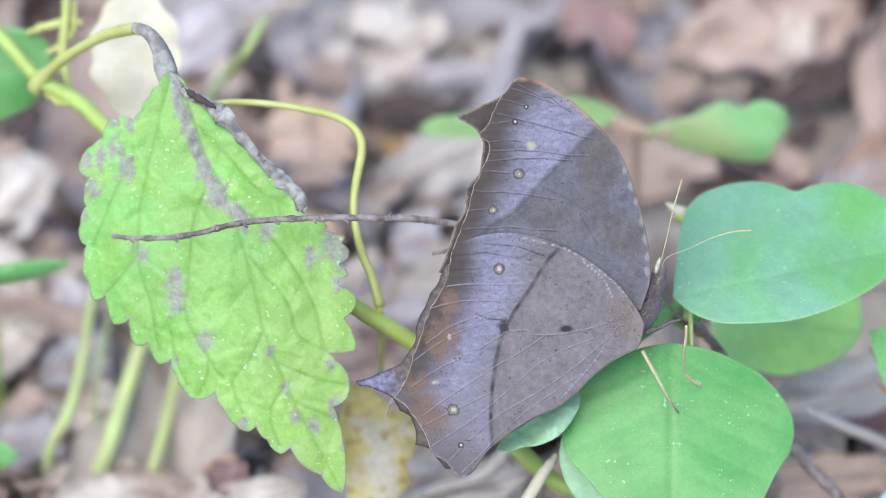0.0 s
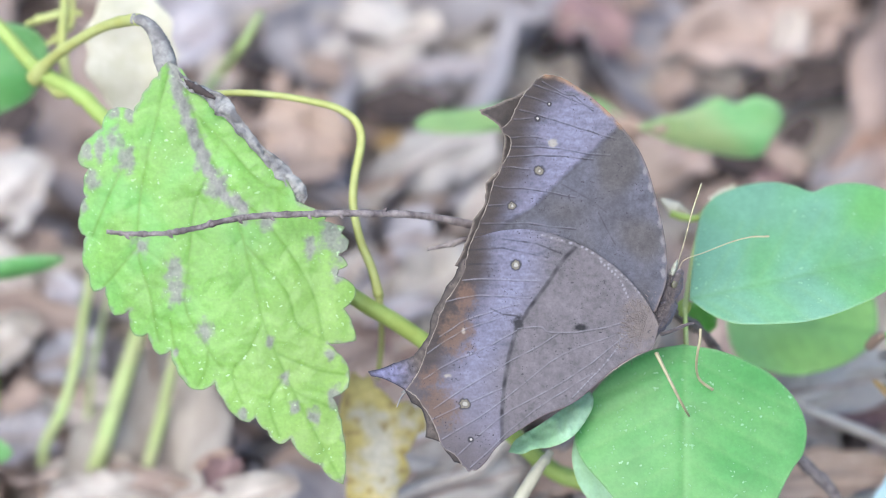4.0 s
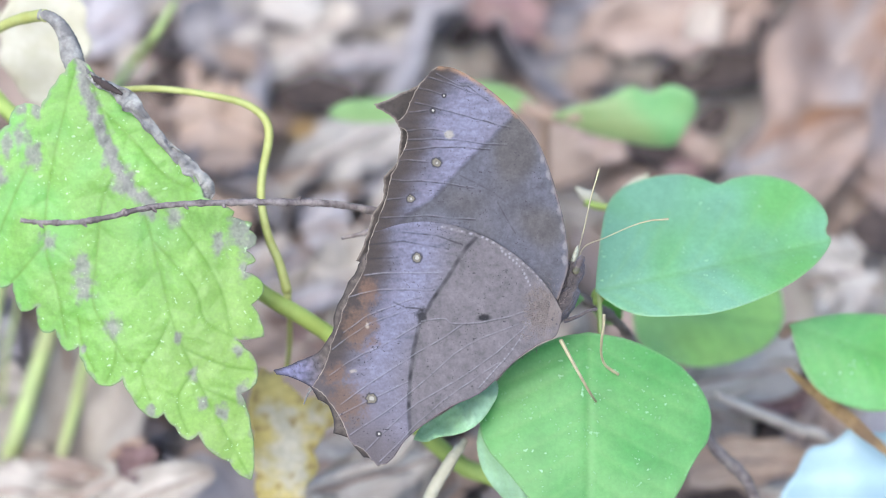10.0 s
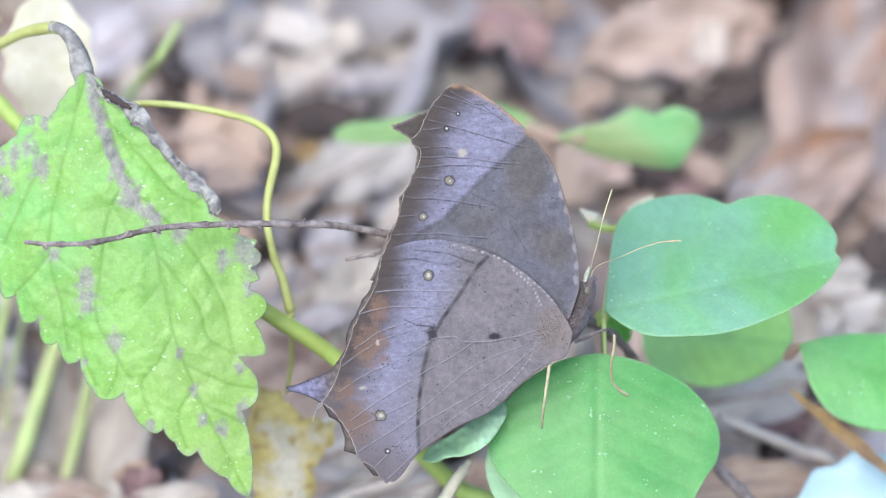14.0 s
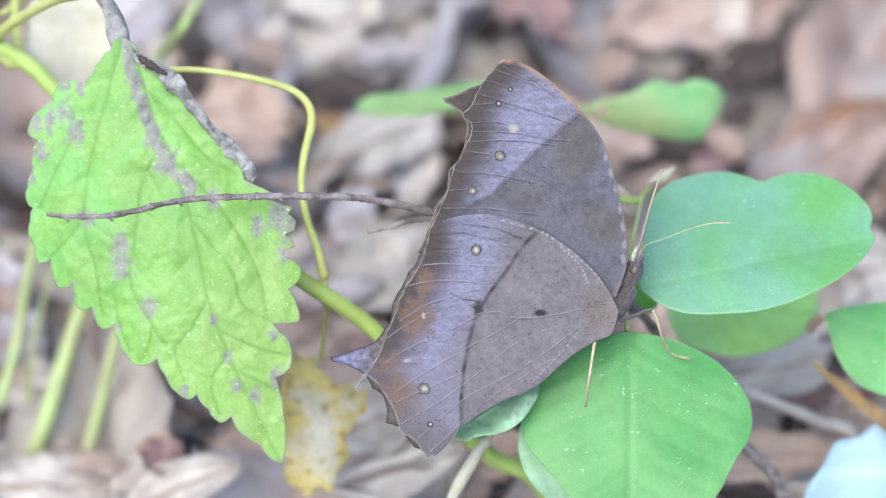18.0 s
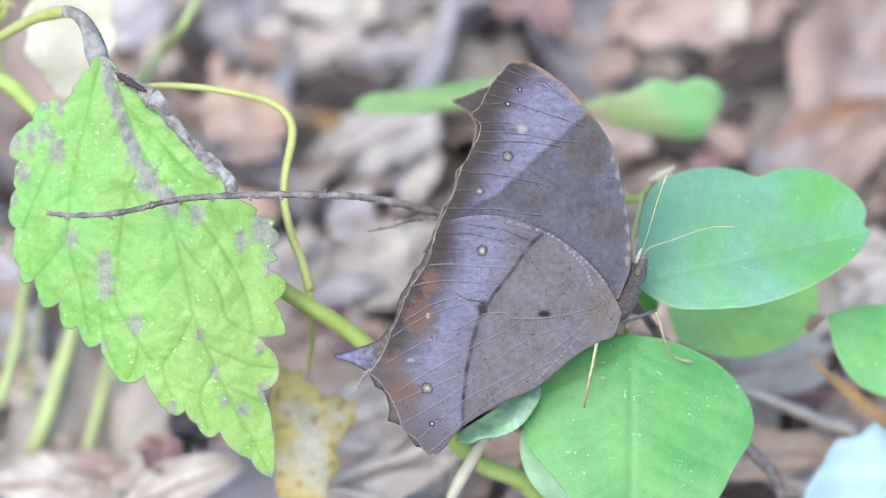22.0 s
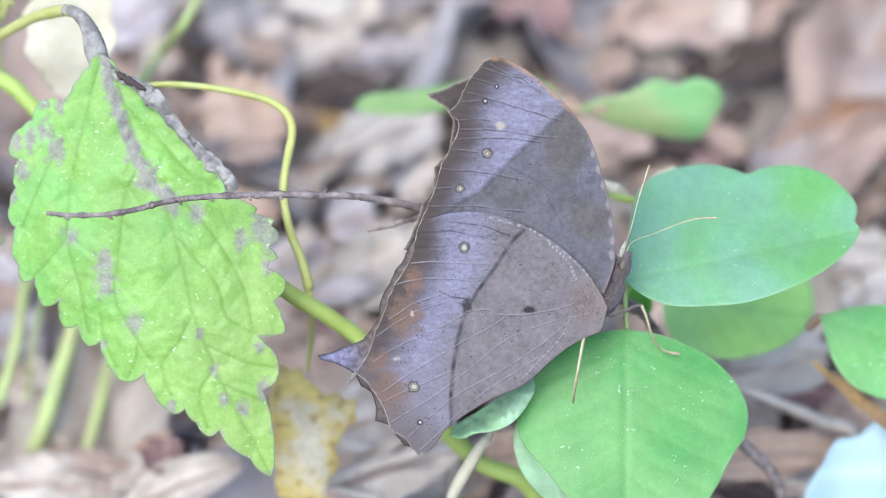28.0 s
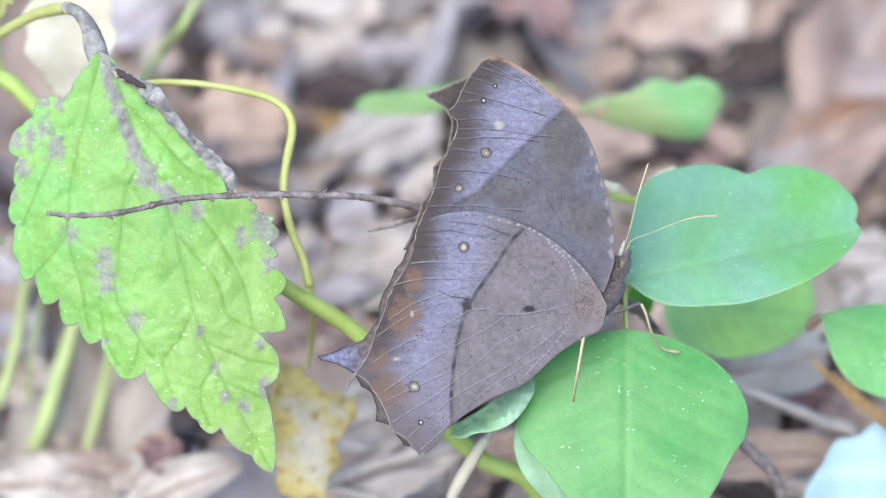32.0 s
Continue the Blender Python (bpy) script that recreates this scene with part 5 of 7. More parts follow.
def near_forewing():
    costa = glide([q[:2] for q in [(23.17, -6.35, 0), (24.61, -2.33, 0), (24.77, 0.88, 0), (24.29, 4.91, 0), (23, 10.54, 0), (20.99, 16.17, 0), (17.37, 20.99, 0), (13.35, 24.61, 0), (9.73, 26.87, 0), (7.16, 27.43, 0)]], 60)
    outer = torn([(7.16, 27.43, 0), (6.11, 26.71, 0), (4.5, 25.02, 0), (3.78, 23.89, 0), (2.98, 22.36, 0), (2.41, 20.91, 0), (1.13, 19.79, 0), (1.21, 18.9, 0), (2.25, 18.42, 0), (2.49, 17.62, 0), (2.09, 16.17, 0), (1.13, 14.48, 0), (0.88, 13.59, 0), (-0.08, 12.15, 0), (-0.48, 10.54, 0), (-0.97, 8.69, 0), (-1.93, 6.52, 0), (-2.9, 4.26, 0), (-3.46, 2.9, 0), (-3.94, 0.88, 0)], 5, 3)
    inner = glide([q[:2] for q in [(-3.94, 0.88, 0), (1.29, -1.13, 0), (9.33, -3.14, 0), (17.37, -5.55, 0), (23.17, -6.35, 0)]], 30)
    outline = np.vstack([costa, outer[1:], inner[1:-1]])

    def pigment(p):
        b = bands(p, FORE_LINE, 0.35)[:, None]
        n1, n2 = grain(p, 0.35, 0.35, 8.0), grain(p, 1.2, 1.2, 4.0)
        n3 = blend(-0.2, 0.4, grain(p, 0.14, 0.14, 5.0))[:, None]
        base = (np.array((0.076, 0.071, 0.086)) * (1 - n3) + np.array((0.068, 0.059, 0.058)) * n3) * (1 + 0.25 * n1 + 0.22 * n2 + 0.18 * grain(p, 2.8, 2.8, 6.0))[:, None]
        col = base * (1 - b) + outer_tone(p, outer, (9.0, 17.0)) * b
        top = (blend(-2, 12, p[:, 1] - [(-63.06, 19.39, 0)][0][1]) * blend(6, 13, line_gap(p, outer)))[:, None] * b * 0.55
        col = col * (1 - top) + np.array((0.135, 0.122, 0.120)) * top
        lines = [(FORE_LINE, 0.42, DARK_LINE, 0.45), ([(14.96, 7.72, 0), (16.17, 5.31, 0), (17.37, 3.14, 0)], 0.10, DARK_LINE, 0.5), ([(9.73, 11.74, 0), (14.16, 9.33, 0), (16.17, 7.72, 0)], 0.09, DARK_LINE, 0.35), (costa, 0.3, (0.165, 0.115, 0.09), 0.6), (costa[38:], 0.55, (0.25, 0.14, 0.075), 0.75), (outer, 0.12, (0.34, 0.28, 0.23), 0.75)]
        for l in ([(0.48, 13.92, 0), (3.7, 13.92, 0), (6.6, 13.59, 0)], [(-0.72, 8.53, 0), (2.73, 8.69, 0)], [(2.41, 18.26, 0), (5.31, 18.42, 0), (7.56, 18.02, 0)], [(2.9, 20.83, 0), (6.27, 21.07, 0)], [(4.34, 24.21, 0), (7.88, 23.17, 0)], [(6.92, 26.22, 0), (9.73, 24.61, 0), (11.34, 24.37, 0)],
                  [(1.53, 15.36, 0), (6.11, 15.77, 0), (14.16, 15.36, 0)], [(-0.08, 11.34, 0), (5.31, 10.94, 0), (11.74, 9.73, 0)], [(-2.17, 6.03, 0), (5.31, 5.95, 0), (11.74, 5.31, 0)], [(-2.73, 3.94, 0), (4.5, 5.07, 0), (9.33, 4.5, 0)],
                  [(2.49, 16.97, 0), (7.72, 16.81, 0), (16.57, 15.77, 0)], [(3.7, 22.2, 0), (9.33, 20.59, 0), (17.37, 18.18, 0)], [(5.71, 25.82, 0), (14.16, 22.6, 0)], [(11.34, 24.37, 0), (14.16, 22.2, 0)]):
            l = wavy(l)
            lines.append((l, 0.085, DARK_LINE, 0.75))
            # painted highlight along the upper side of the dark vein
            lines.append((l + np.array((0, 0.19)), 0.08, VEIN_HIGHLIGHT, 0.3))
        lines.append(([(15.36, 8.12, 0), (18.18, 9.33, 0), (21.4, 9.89, 0)], 0.5, DARK_LINE, 0.3))
        spots = [(*q[:2], r) for q, r in zip([(6.6, 13.59, 0), (2.73, 8.61, 0), (6.27, 21.07, 0), (7.88, 23.17, 0)], (0.74, 0.62, 0.42, 0.34))]
        patches = [(*[(8.53, 17.54, 0)][0][:2], 0.9, 0.8, (0.30, 0.26, 0.20), 0.75), (*[(11.34, 24.61, 0)][0][:2], 1.4, 0.5, (0.05, 0.045, 0.05), 0.6)]
        for k, (x, y, _) in enumerate([(21.56, 13.75, 0), (22.36, 11.34, 0), (23, 8.93, 0), (23.65, 6.35, 0), (24.13, 3.7, 0), (24.29, 1.29, 0), (24.21, -0.72, 0)]):
            patches.append((x, y, 0.45, 0.9, (0.20, 0.18, 0.18), 0.7))
        return spots_and_lines(p, col, lines, spots, patches)

    return sheet("forewing", outline, 0.13, lambda p: wing_height(p, False) - 0.5, pigment, 0.12, (WING, WING_INNER), HIP)


def near_hindwing():
    upper = glide([q[:2] for q in [(23.65, -8.37, 0), (22.36, -5.71, 0), (20.19, -2.73, 0), (17.37, 0, 0), (13.35, 2.73, 0), (9.33, 4.42, 0), (5.31, 5.31, 0), (1.29, 5.15, 0), (-2.33, 4.1, 0), (-3.46, 2.9, 0)]], 50)
    outer = torn([(-3.46, 2.9, 0), (-3.94, 0.88, 0), (-4.26, -0.88, 0), (-5.55, -3.14, 0), (-6.68, -4.75, 0), (-7.72, -7.08, 0), (-8.61, -9.73, 0), (-9.49, -11.5, 0), (-10.05, -13.59, 0), (-11.1, -15.69, 0), (-12.39, -17.54, 0), (-10.78, -18.74, 0), (-9.89, -20.03, 0), (-8.69, -21.8, 0), (-7.96, -23.57, 0), (-7.4, -25.34, 0), (-6.68, -26.14, 0), (-5.47, -26.71, 0), (-4.34, -28.31, 0), (-3.46, -29.2, 0), (-2.25, -28.96, 0)], 5, 8)
    inner = glide([q[:2] for q in [(-2.25, -28.96, 0), (-1.05, -27.91, 0), (1.29, -25.02, 0), (6.92, -21.32, 0), (11.74, -19.22, 0), (16.57, -15.04, 0), (20.19, -12.63, 0), (22.6, -11.58, 0), (23.65, -8.37, 0)]], 40)
    outline = np.vstack([upper, outer[1:], inner[1:-1]])

    def pigment(p):
        b = bands(p, HIND_LINE, 0.45)[:, None]
        n1, n2 = grain(p, 0.3, 0.3, 8.0), grain(p, 1.2, 1.2, 4.0)
        base = np.array(GREY) * (1 + 0.22 * n1 + 0.22 * n2 + 0.18 * grain(p, 2.8, 2.8, 6.0))[:, None]
        shade = bands(p, HIND_LINE, 2.6)[:, None] * (1 - b) * 0.55
        base = base * (1 - shade) + np.array((0.05, 0.042, 0.045)) * shade
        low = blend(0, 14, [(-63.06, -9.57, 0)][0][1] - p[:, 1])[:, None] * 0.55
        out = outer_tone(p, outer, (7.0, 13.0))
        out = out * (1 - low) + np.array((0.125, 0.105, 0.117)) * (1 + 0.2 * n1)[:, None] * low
        col = base * (1 - b) + out * b
        lines = [(HIND_LINE, 0.30, DARK_LINE, 0.85), (outer, 0.12, (0.34, 0.28, 0.23), 0.75), (inner, 0.25, (0.10, 0.075, 0.07), 0.6)]
        for l in ([(-9.81, -16.01, 0), (-6.76, -14, 0), (-1.53, -11.58, 0), (3.38, -9.01, 0)], [(-8.37, -20.03, 0), (-1.93, -16.01, 0), (5.31, -11.82, 0), (9.33, -9.57, 0)], [(-7.16, -24.45, 0), (0.48, -19.63, 0), (9.33, -12.79, 0), (17.37, -9.57, 0)], [(3.54, -8.77, 0), (5.95, -8.53, 0), (7.08, -8.61, 0), (8.04, -9.33, 0), (12.55, -9.25, 0), (18.18, -7.96, 0)],
                  [(-7.56, -9.97, 0), (-3.54, -7.56, 0), (3.7, -5.15, 0)], [(-6.76, -4.91, 0), (-1.13, -4.18, 0), (5.31, -4.34, 0)], [(-4.34, -1.93, 0), (1.29, -1.77, 0), (6.11, -2.01, 0)], [(-5.15, -26.87, 0), (1.29, -21.24, 0), (11.74, -15.2, 0), (18.98, -9.57, 0)], [(-3.14, -28.47, 0), (5.31, -20.83, 0), (14.16, -15.2, 0)],
                  [(11.34, -18.58, 0), (14.56, -15.2, 0), (17.37, -11.99, 0), (18.34, -9.57, 0)], [(-9.17, -21.8, 0), (-3.94, -19.55, 0), (1.29, -17.21, 0)], [(-9.33, -12.39, 0), (-4.18, -9.09, 0), (1.29, -7.16, 0)]):
            l = wavy(l)
            lines.append((l, 0.09, (0.21, 0.195, 0.22), 0.5))
            lines.append((l - np.array((0, 0.19)), 0.08, DARK_LINE, 0.42))
        for l in ([(-3.38, 0.32, 0), (0.48, 0.4, 0)], [(-3.54, 2.33, 0), (1.29, 2.65, 0), (7.72, 1.29, 0)], [(-0.32, 5.71, 0), (5.31, 5.47, 0)], [(-0.32, -5.95, 0), (1.29, -6.76, 0), (3.38, -7, 0)], [(1.29, 3.94, 0), (6.11, 3.3, 0), (9.73, 1.85, 0)]):
            lines.append((l, 0.12, DARK_LINE, 0.7))
        lines.append(([(22.2, -5.39, 0), (19.79, -2.49, 0), (17.37, -0.4, 0), (13.75, 2.25, 0), (11.34, 3.3, 0), (6.92, 4.5, 0)], 0.22, (0.20, 0.175, 0.18), 0.45))
        spots = [(*q[:2], r) for q, r in zip([(3.22, 0.32, 0), (-3.94, -19.55, 0), (-3.14, -24.61, 0)], (0.76, 0.78, 0.4))]
        patches = [(*[(-5.31, -9.57, 0)][0][:2], 3.0, 3.8, (0.115, 0.066, 0.042), 0.8), (*[(-7.56, -20.03, 0)][0][:2], 3.4, 3.8, (0.108, 0.064, 0.043), 0.75), (*[(-3.94, -4.34, 0)][0][:2], 1.8, 2.6, (0.13, 0.072, 0.046), 0.7), (*[(-9.01, -16.01, 0)][0][:2], 2.0, 2.2, (0.125, 0.07, 0.045), 0.65),
                   (*[(-4.18, -9.09, 0)][0][:2], 0.3, 0.5, (0.36, 0.31, 0.24), 0.75), (*[(-6.52, -15.52, 0)][0][:2], 0.7, 0.34, (0.30, 0.26, 0.20), 0.65),
                   (*[(12.47, -8.69, 0)][0][:2], 1.15, 0.62, (0.008, 0.006, 0.008), 1.0), (*[(3.54, -7.96, 0)][0][:2], 1.0, 1.3, (0.01, 0.008, 0.01), 0.95), (*[(21.4, -7.96, 0)][0][:2], 3.6, 4.8, (0.135, 0.106, 0.096), 0.95)]
        beads = glide([q[:2] for q in [(21.56, -4.5, 0), (19.79, -2.49, 0), (17.37, -0.4, 0), (13.75, 2.25, 0), (11.34, 3.3, 0), (6.92, 4.5, 0)]], 34)
        for k, (x, y) in enumerate(beads):
            patches.append((x, y, 0.26, 0.2, (0.26, 0.24, 0.27) if k % 2 else (0.03, 0.025, 0.03), 0.75))
        for x, y in glide([q[:2] for q in [(15.36, 0.72, 0), (17.78, -1.53, 0), (19.14, -4.26, 0)]], 11):
            patches.append((x, y, 0.2, 0.26, (0.25, 0.23, 0.25), 0.7))
        for x, y in glide([q[:2] for q in [(18.34, -9.57, 0), (17.37, -11.99, 0), (14.56, -15.2, 0), (12.15, -17.78, 0)]], 16):
            patches.append((x, y, 0.2, 0.2, (0.25, 0.23, 0.25), 0.6))
        for k in range(26):
            x, y = 700 + (k * 137 % 340), 420 + (k * 211 % 330)
            s, t2 = (x - 784) * 0.0804, (441 - y) * 0.0804
            patches.append((s, t2, 0.16 + 0.03 * (k % 4), 0.13, (0.025, 0.02, 0.025), 0.8))
        return spots_and_lines(p, col, lines, spots, patches)

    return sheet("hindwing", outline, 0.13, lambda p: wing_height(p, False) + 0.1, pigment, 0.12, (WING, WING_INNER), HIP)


def far_forewing():
    costa = glide([q[:2] for q in [(23.17, -6.35, 0), (24.45, -2.33, 0), (24.45, 0.88, 0), (23.81, 5.31, 0), (22.36, 10.94, 0), (20.19, 16.17, 0), (16.57, 20.99, 0), (12.55, 24.37, 0), (8.93, 26.46, 0), (6.76, 26.79, 0)]], 40)
    outer = torn([(6.76, 26.79, 0), (4.26, 24.94, 0), (1.69, 23.81, 0), (-1.13, 22.68, 0), (-2.17, 22.44, 0), (-1.77, 21.8, 0), (-0.64, 21.15, 0), (0.32, 20.51, 0), (0.97, 19.63, 0), (1.53, 18.34, 0), (1.37, 16.81, 0), (0.8, 13.92, 0), (-0.32, 12.79, 0), (-1.21, 11.9, 0), (-1.21, 10.22, 0), (-1.37, 8.77, 0), (-2.17, 7.72, 0), (-2.9, 6.76, 0), (-3.46, 4.83, 0), (-4.1, 3.14, 0), (-5.55, 0.08, 0)], 4, 4)
    inner = glide([q[:2] for q in [(-5.55, 0.08, 0), (9.33, -3.14, 0), (23.17, -6.35, 0)]], 20)

    def pigment(p):
        n = grain(p, 0.9, 0.9, 2.0) + 0.5 * grain(p, 2.4, 2.4, 5.0)
        rim = (blend(0.3, 0.08, line_gap(p, outer)) * 0.6)[:, None]
        return (np.array((0.032, 0.023, 0.019)) * (1 + 0.6 * n)[:, None]) * (1 - rim) + np.array((0.30, 0.24, 0.20)) * rim

    return sheet("forewing", np.vstack([costa, outer[1:], inner[1:-1]]), 0.3, lambda p: wing_height(p, True) - 3.2, pigment, 0.12, (WING, WING), HIP)


def far_hindwing():
    upper = glide([q[:2] for q in [(23.65, -8.37, 0), (17.37, -0.72, 0), (9.33, 3.7, 0), (1.29, 4.5, 0), (-4.67, 0.72, 0)]], 24)
    outer = torn([(-4.67, 0.72, 0), (-5.79, -1.69, 0), (-6.76, -2.82, 0), (-7.56, -4.75, 0), (-8.37, -5.95, 0), (-9.01, -7.72, 0), (-9.17, -9.73, 0), (-10.22, -11.26, 0), (-11.34, -12.71, 0), (-14.32, -13.92, 0), (-17.86, -15.04, 0), (-17.45, -15.69, 0), (-15.52, -16.17, 0), (-12.71, -17.54, 0), (-11.66, -19.47, 0), (-10.22, -20.35, 0), (-9.49, -22.44, 0), (-9.65, -24.37, 0), (-7.56, -25.1, 0), (-6.68, -26.54, 0), (-5.47, -27.99, 0), (-4.58, -28.15, 0), (-3.54, -28.88, 0)], 4, 6)
    inner = glide([q[:2] for q in [(-3.54, -28.88, 0), (1.29, -24.05, 0), (11.74, -18.02, 0), (20.19, -11.58, 0), (23.65, -8.37, 0)]], 24)

    def pigment(p):
        tail = blend(5.5, 1.0, np.hypot(*(p - np.array([(-15.44, -15.52, 0)][0][:2])).T))[:, None]
        n = (grain(p, 1.3, 1.3, 4.0) + 0.5 * grain(p, 2.8, 2.8, 4.0))[:, None]
        rim = (blend(0.45, 0.1, line_gap(p, outer)) * 0.75)[:, None]
        col = np.array((0.085, 0.067, 0.06)) * (1 - tail) * (1 + 0.7 * n) + np.array((0.115, 0.108, 0.175)) * tail * (1 + 0.9 * n)
        return col * (1 - rim) + np.array((0.02, 0.015, 0.015)) * rim

    return sheet("hindwing", np.vstack([upper, outer[1:], inner[1:-1]]), 0.3, lambda p: wing_height(p, True) - 2.8, pigment, 0.12, (WING, WING_INNER), HIP)


def butterfly():
    t = thing("butterfly", HIP, "grey-brown butterfly with closed ragged wings on a leaf", "butterfly")
    wings = {
        "near_fore": part("forewing", near_forewing(), t, "grey-lilac forewing underside with small eyespots"),
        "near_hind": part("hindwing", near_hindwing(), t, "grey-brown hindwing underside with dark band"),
        "far_fore": part("forewing", far_forewing(), t, "hook-tipped dark brown far forewing"),
        "far_hind": part("hindwing", far_hindwing(), t, "dark far hindwing with a short tail"),
    }
    part("thorax", blob("thorax", [(22.8, -7.68, -3)][0], (4.4, 2.1, 2.2), (0.69, 0.72, 0), FUR, HIP, 0.12), t, "furry brown thorax")
    part("abdomen", blob("abdomen", [(16.25, -13.34, -3)][0], (8.0, 1.3, 1.3), (0.72, 0.69, 0), FUR, HIP, 0.06), t)
    part("head", blob("head", [(25.44, -2.99, -2.5)][0], (2.2, 1.45, 1.4), (0.5, 0.85, 0), FUR, HIP, 0.15), t)
    part("eye", blob("eye", [(25.87, -2.34, -1.2)][0], (0.7, 0.55, 0.4), (0.5, 0.85, 0), EYE, HIP, 0.01), t, "small dark compound eye")
    for line, r, mat, note in (([(25.8, -2.5, -1.5), (26.45, -1.21, -1.5), (26.93, -0.4, -1.5)], [0.7, 0.65, 0.35], FUR, ""), ([(25.5, -1.13, -2), (25.91, 0.08, -2), (26.23, 1.05, -2)], [0.42, 0.4, 0.12], PALE_TUFT, "pale tuft on the head")):
        v, f = tube_data(line, r, 8, 16, 0.3)
        part("palp", solid("palp", v, f, mat, HIP), t, note)
    for line in ([(26.01, -1.7, -2.5), (26.49, 0.89, -2.5), (27.3, 3.72, -2.5), (28.33, 7.75, -2), (29.54, 11.46, -2)], [(26.15, -1.69, -2), (27.07, 0.89, -1), (30.19, 2.17, 1), (33.75, 3.61, 2), (36.5, 4.32, 3), (38.74, 4.4, 3)]):
        v, f = tube_data(line, [0.055, 0.055, 0.06, 0.075, 0.12, 0.11], 8, 40, 0.05)
        feeler = part("antenna", solid("antenna", v, f, HORN, HIP), t, "thin straw-coloured antenna")
        tip = np.array(line[-1]) + 0.6 * (np.array(line[-1]) - np.array(line[-2])) / 4
        v, f = tube_data([line[-2], line[-1], tuple(tip)], [0.1, 0.16, 0.1], 8, 12)
        part("club", solid("club", v, f, HORN, HIP), feeler)
    legs = {}
    for key, hip, line, r in (
        ("mid", [(20.38, -11.84, -1)][0], [(20.38, -11.84, -1), (20.03, -13.59, 0), (19.43, -16.78, 1), (18.9, -20.03, 0), (18.79, -21.94, -4)], [0.32, 0.26, 0.22, 0.2, 0.18]),
        ("fore", [(28.52, -8.06, -1)][0], [(28.52, -8.06, -1), (29.17, -9.59, -1), (29.78, -11.62, -2), (30.69, -13.52, -4), (32.01, -14.7, -6), (34.26, -15.14, -7)], [0.24, 0.22, 0.2, 0.18, 0.2, 0.22]),
    ):
        v, f = tube_data(line, r, 8, 24, 0.1)
        at = tuple(a - b for a, b in zip(hip, HIP))
        legs[key] = (part("leg", solid("leg", v, f, HORN, hip), t, "thin straw-coloured leg standing on the leaf", at), at)
    v, f = tube_data([(23.89, -9.6, -2), (25.88, -8.95, -1.5), (27.47, -8.22, -1), (28.68, -7.98, -1)], [0.34, 0.26, 0.2, 0.18], 8, 16, 0.1)
    part("thigh", solid("thigh", v, f, FUR, HIP), t)
    for line in ([(-11.54, -17.27, -2), (-12.43, -17.67, -2), (-13.07, -18.08, -2)], [(-12.27, -17.84, -2), (-13.07, -18.64, -2), (-13.72, -20.1, -2)], [(-11.78, -17.51, -2), (-10.98, -18, -2), (-10.81, -18.8, -2)]):
        v, f = tube_data(line, [0.12, 0.17, 0.1], 6, 10, 0.4)
        part("torn_tail", solid("torn_tail", v, f, WITHERED, HIP), t, "broken pale stub of the wing tail")
    rng = np.random.RandomState(21)
    verts, faces = [], []
    for k in range(260):
        u = rng.rand()
        c = np.array((20.6, -10.4, -2.2)) * (1 - u) + np.array((26.3, -1.2, -2.0)) * u
        a = rng.uniform(-1.3, 1.3)
        r = 1.9 - 0.7 * u
        out = np.array((0.72 * math.sin(a), -0.69 * math.sin(a), math.cos(a)))
        p = c + out * r + rng.randn(3) * 0.12
        lay = out * 0.35 + np.array((0.35, 0.5, 0)) * rng.uniform(-0.9, 0.9) + rng.randn(3) * 0.2
        n = 0.5 + 0.7 * rng.rand()
        v, f = tube_data([tuple(p - out * 0.2), tuple(p + lay * n * 0.5), tuple(p + lay * n)], [0.05, 0.045, 0.012], 4, 4)
        faces += [tuple(q + len(verts) for q in w) for w in f]
        verts += v
    part("body_hair", solid("body_hair", verts, faces, PALE_FUR, HIP), t, "shaggy brown hair on thorax and head")
    rng = np.random.RandomState(8)
    verts, faces = [], []
    for k in range(300):
        u, w = rng.rand(), rng.randn()
        x, y = HIP[0] - 0.3 - 3.4 * u ** 1.3 + 0.5 * w, HIP[1] + 0.2 + 1.9 * w - 0.6 * u
        z = float(wing_height(np.array([[x, y]]), False)[0]) + 0.2
        a, n = math.pi + 0.5 * w * 0.6 + rng.randn() * 0.7, 0.3 + rng.rand() * 0.4
        dx, dy = math.cos(a) * n, -math.sin(a) * n
        v, f = tube_data([(x, y, z - 0.04), (x + dx * 0.5, y + dy * 0.5, z + 0.03), (x + dx, y + dy + 0.1, z)], [0.035, 0.035, 0.015], 4, 5)
        faces += [tuple(q + len(verts) for q in s) for s in f]
        verts += v
    part("root_fur", solid("root_fur", verts, faces, PALE_FUR, HIP), wings["near_hind"], "short pinkish brown hairs at the wing root")
    return t, wings, legs


BUTTERFLY, WINGS, LEGS = butterfly()

# ---- small plants behind ----


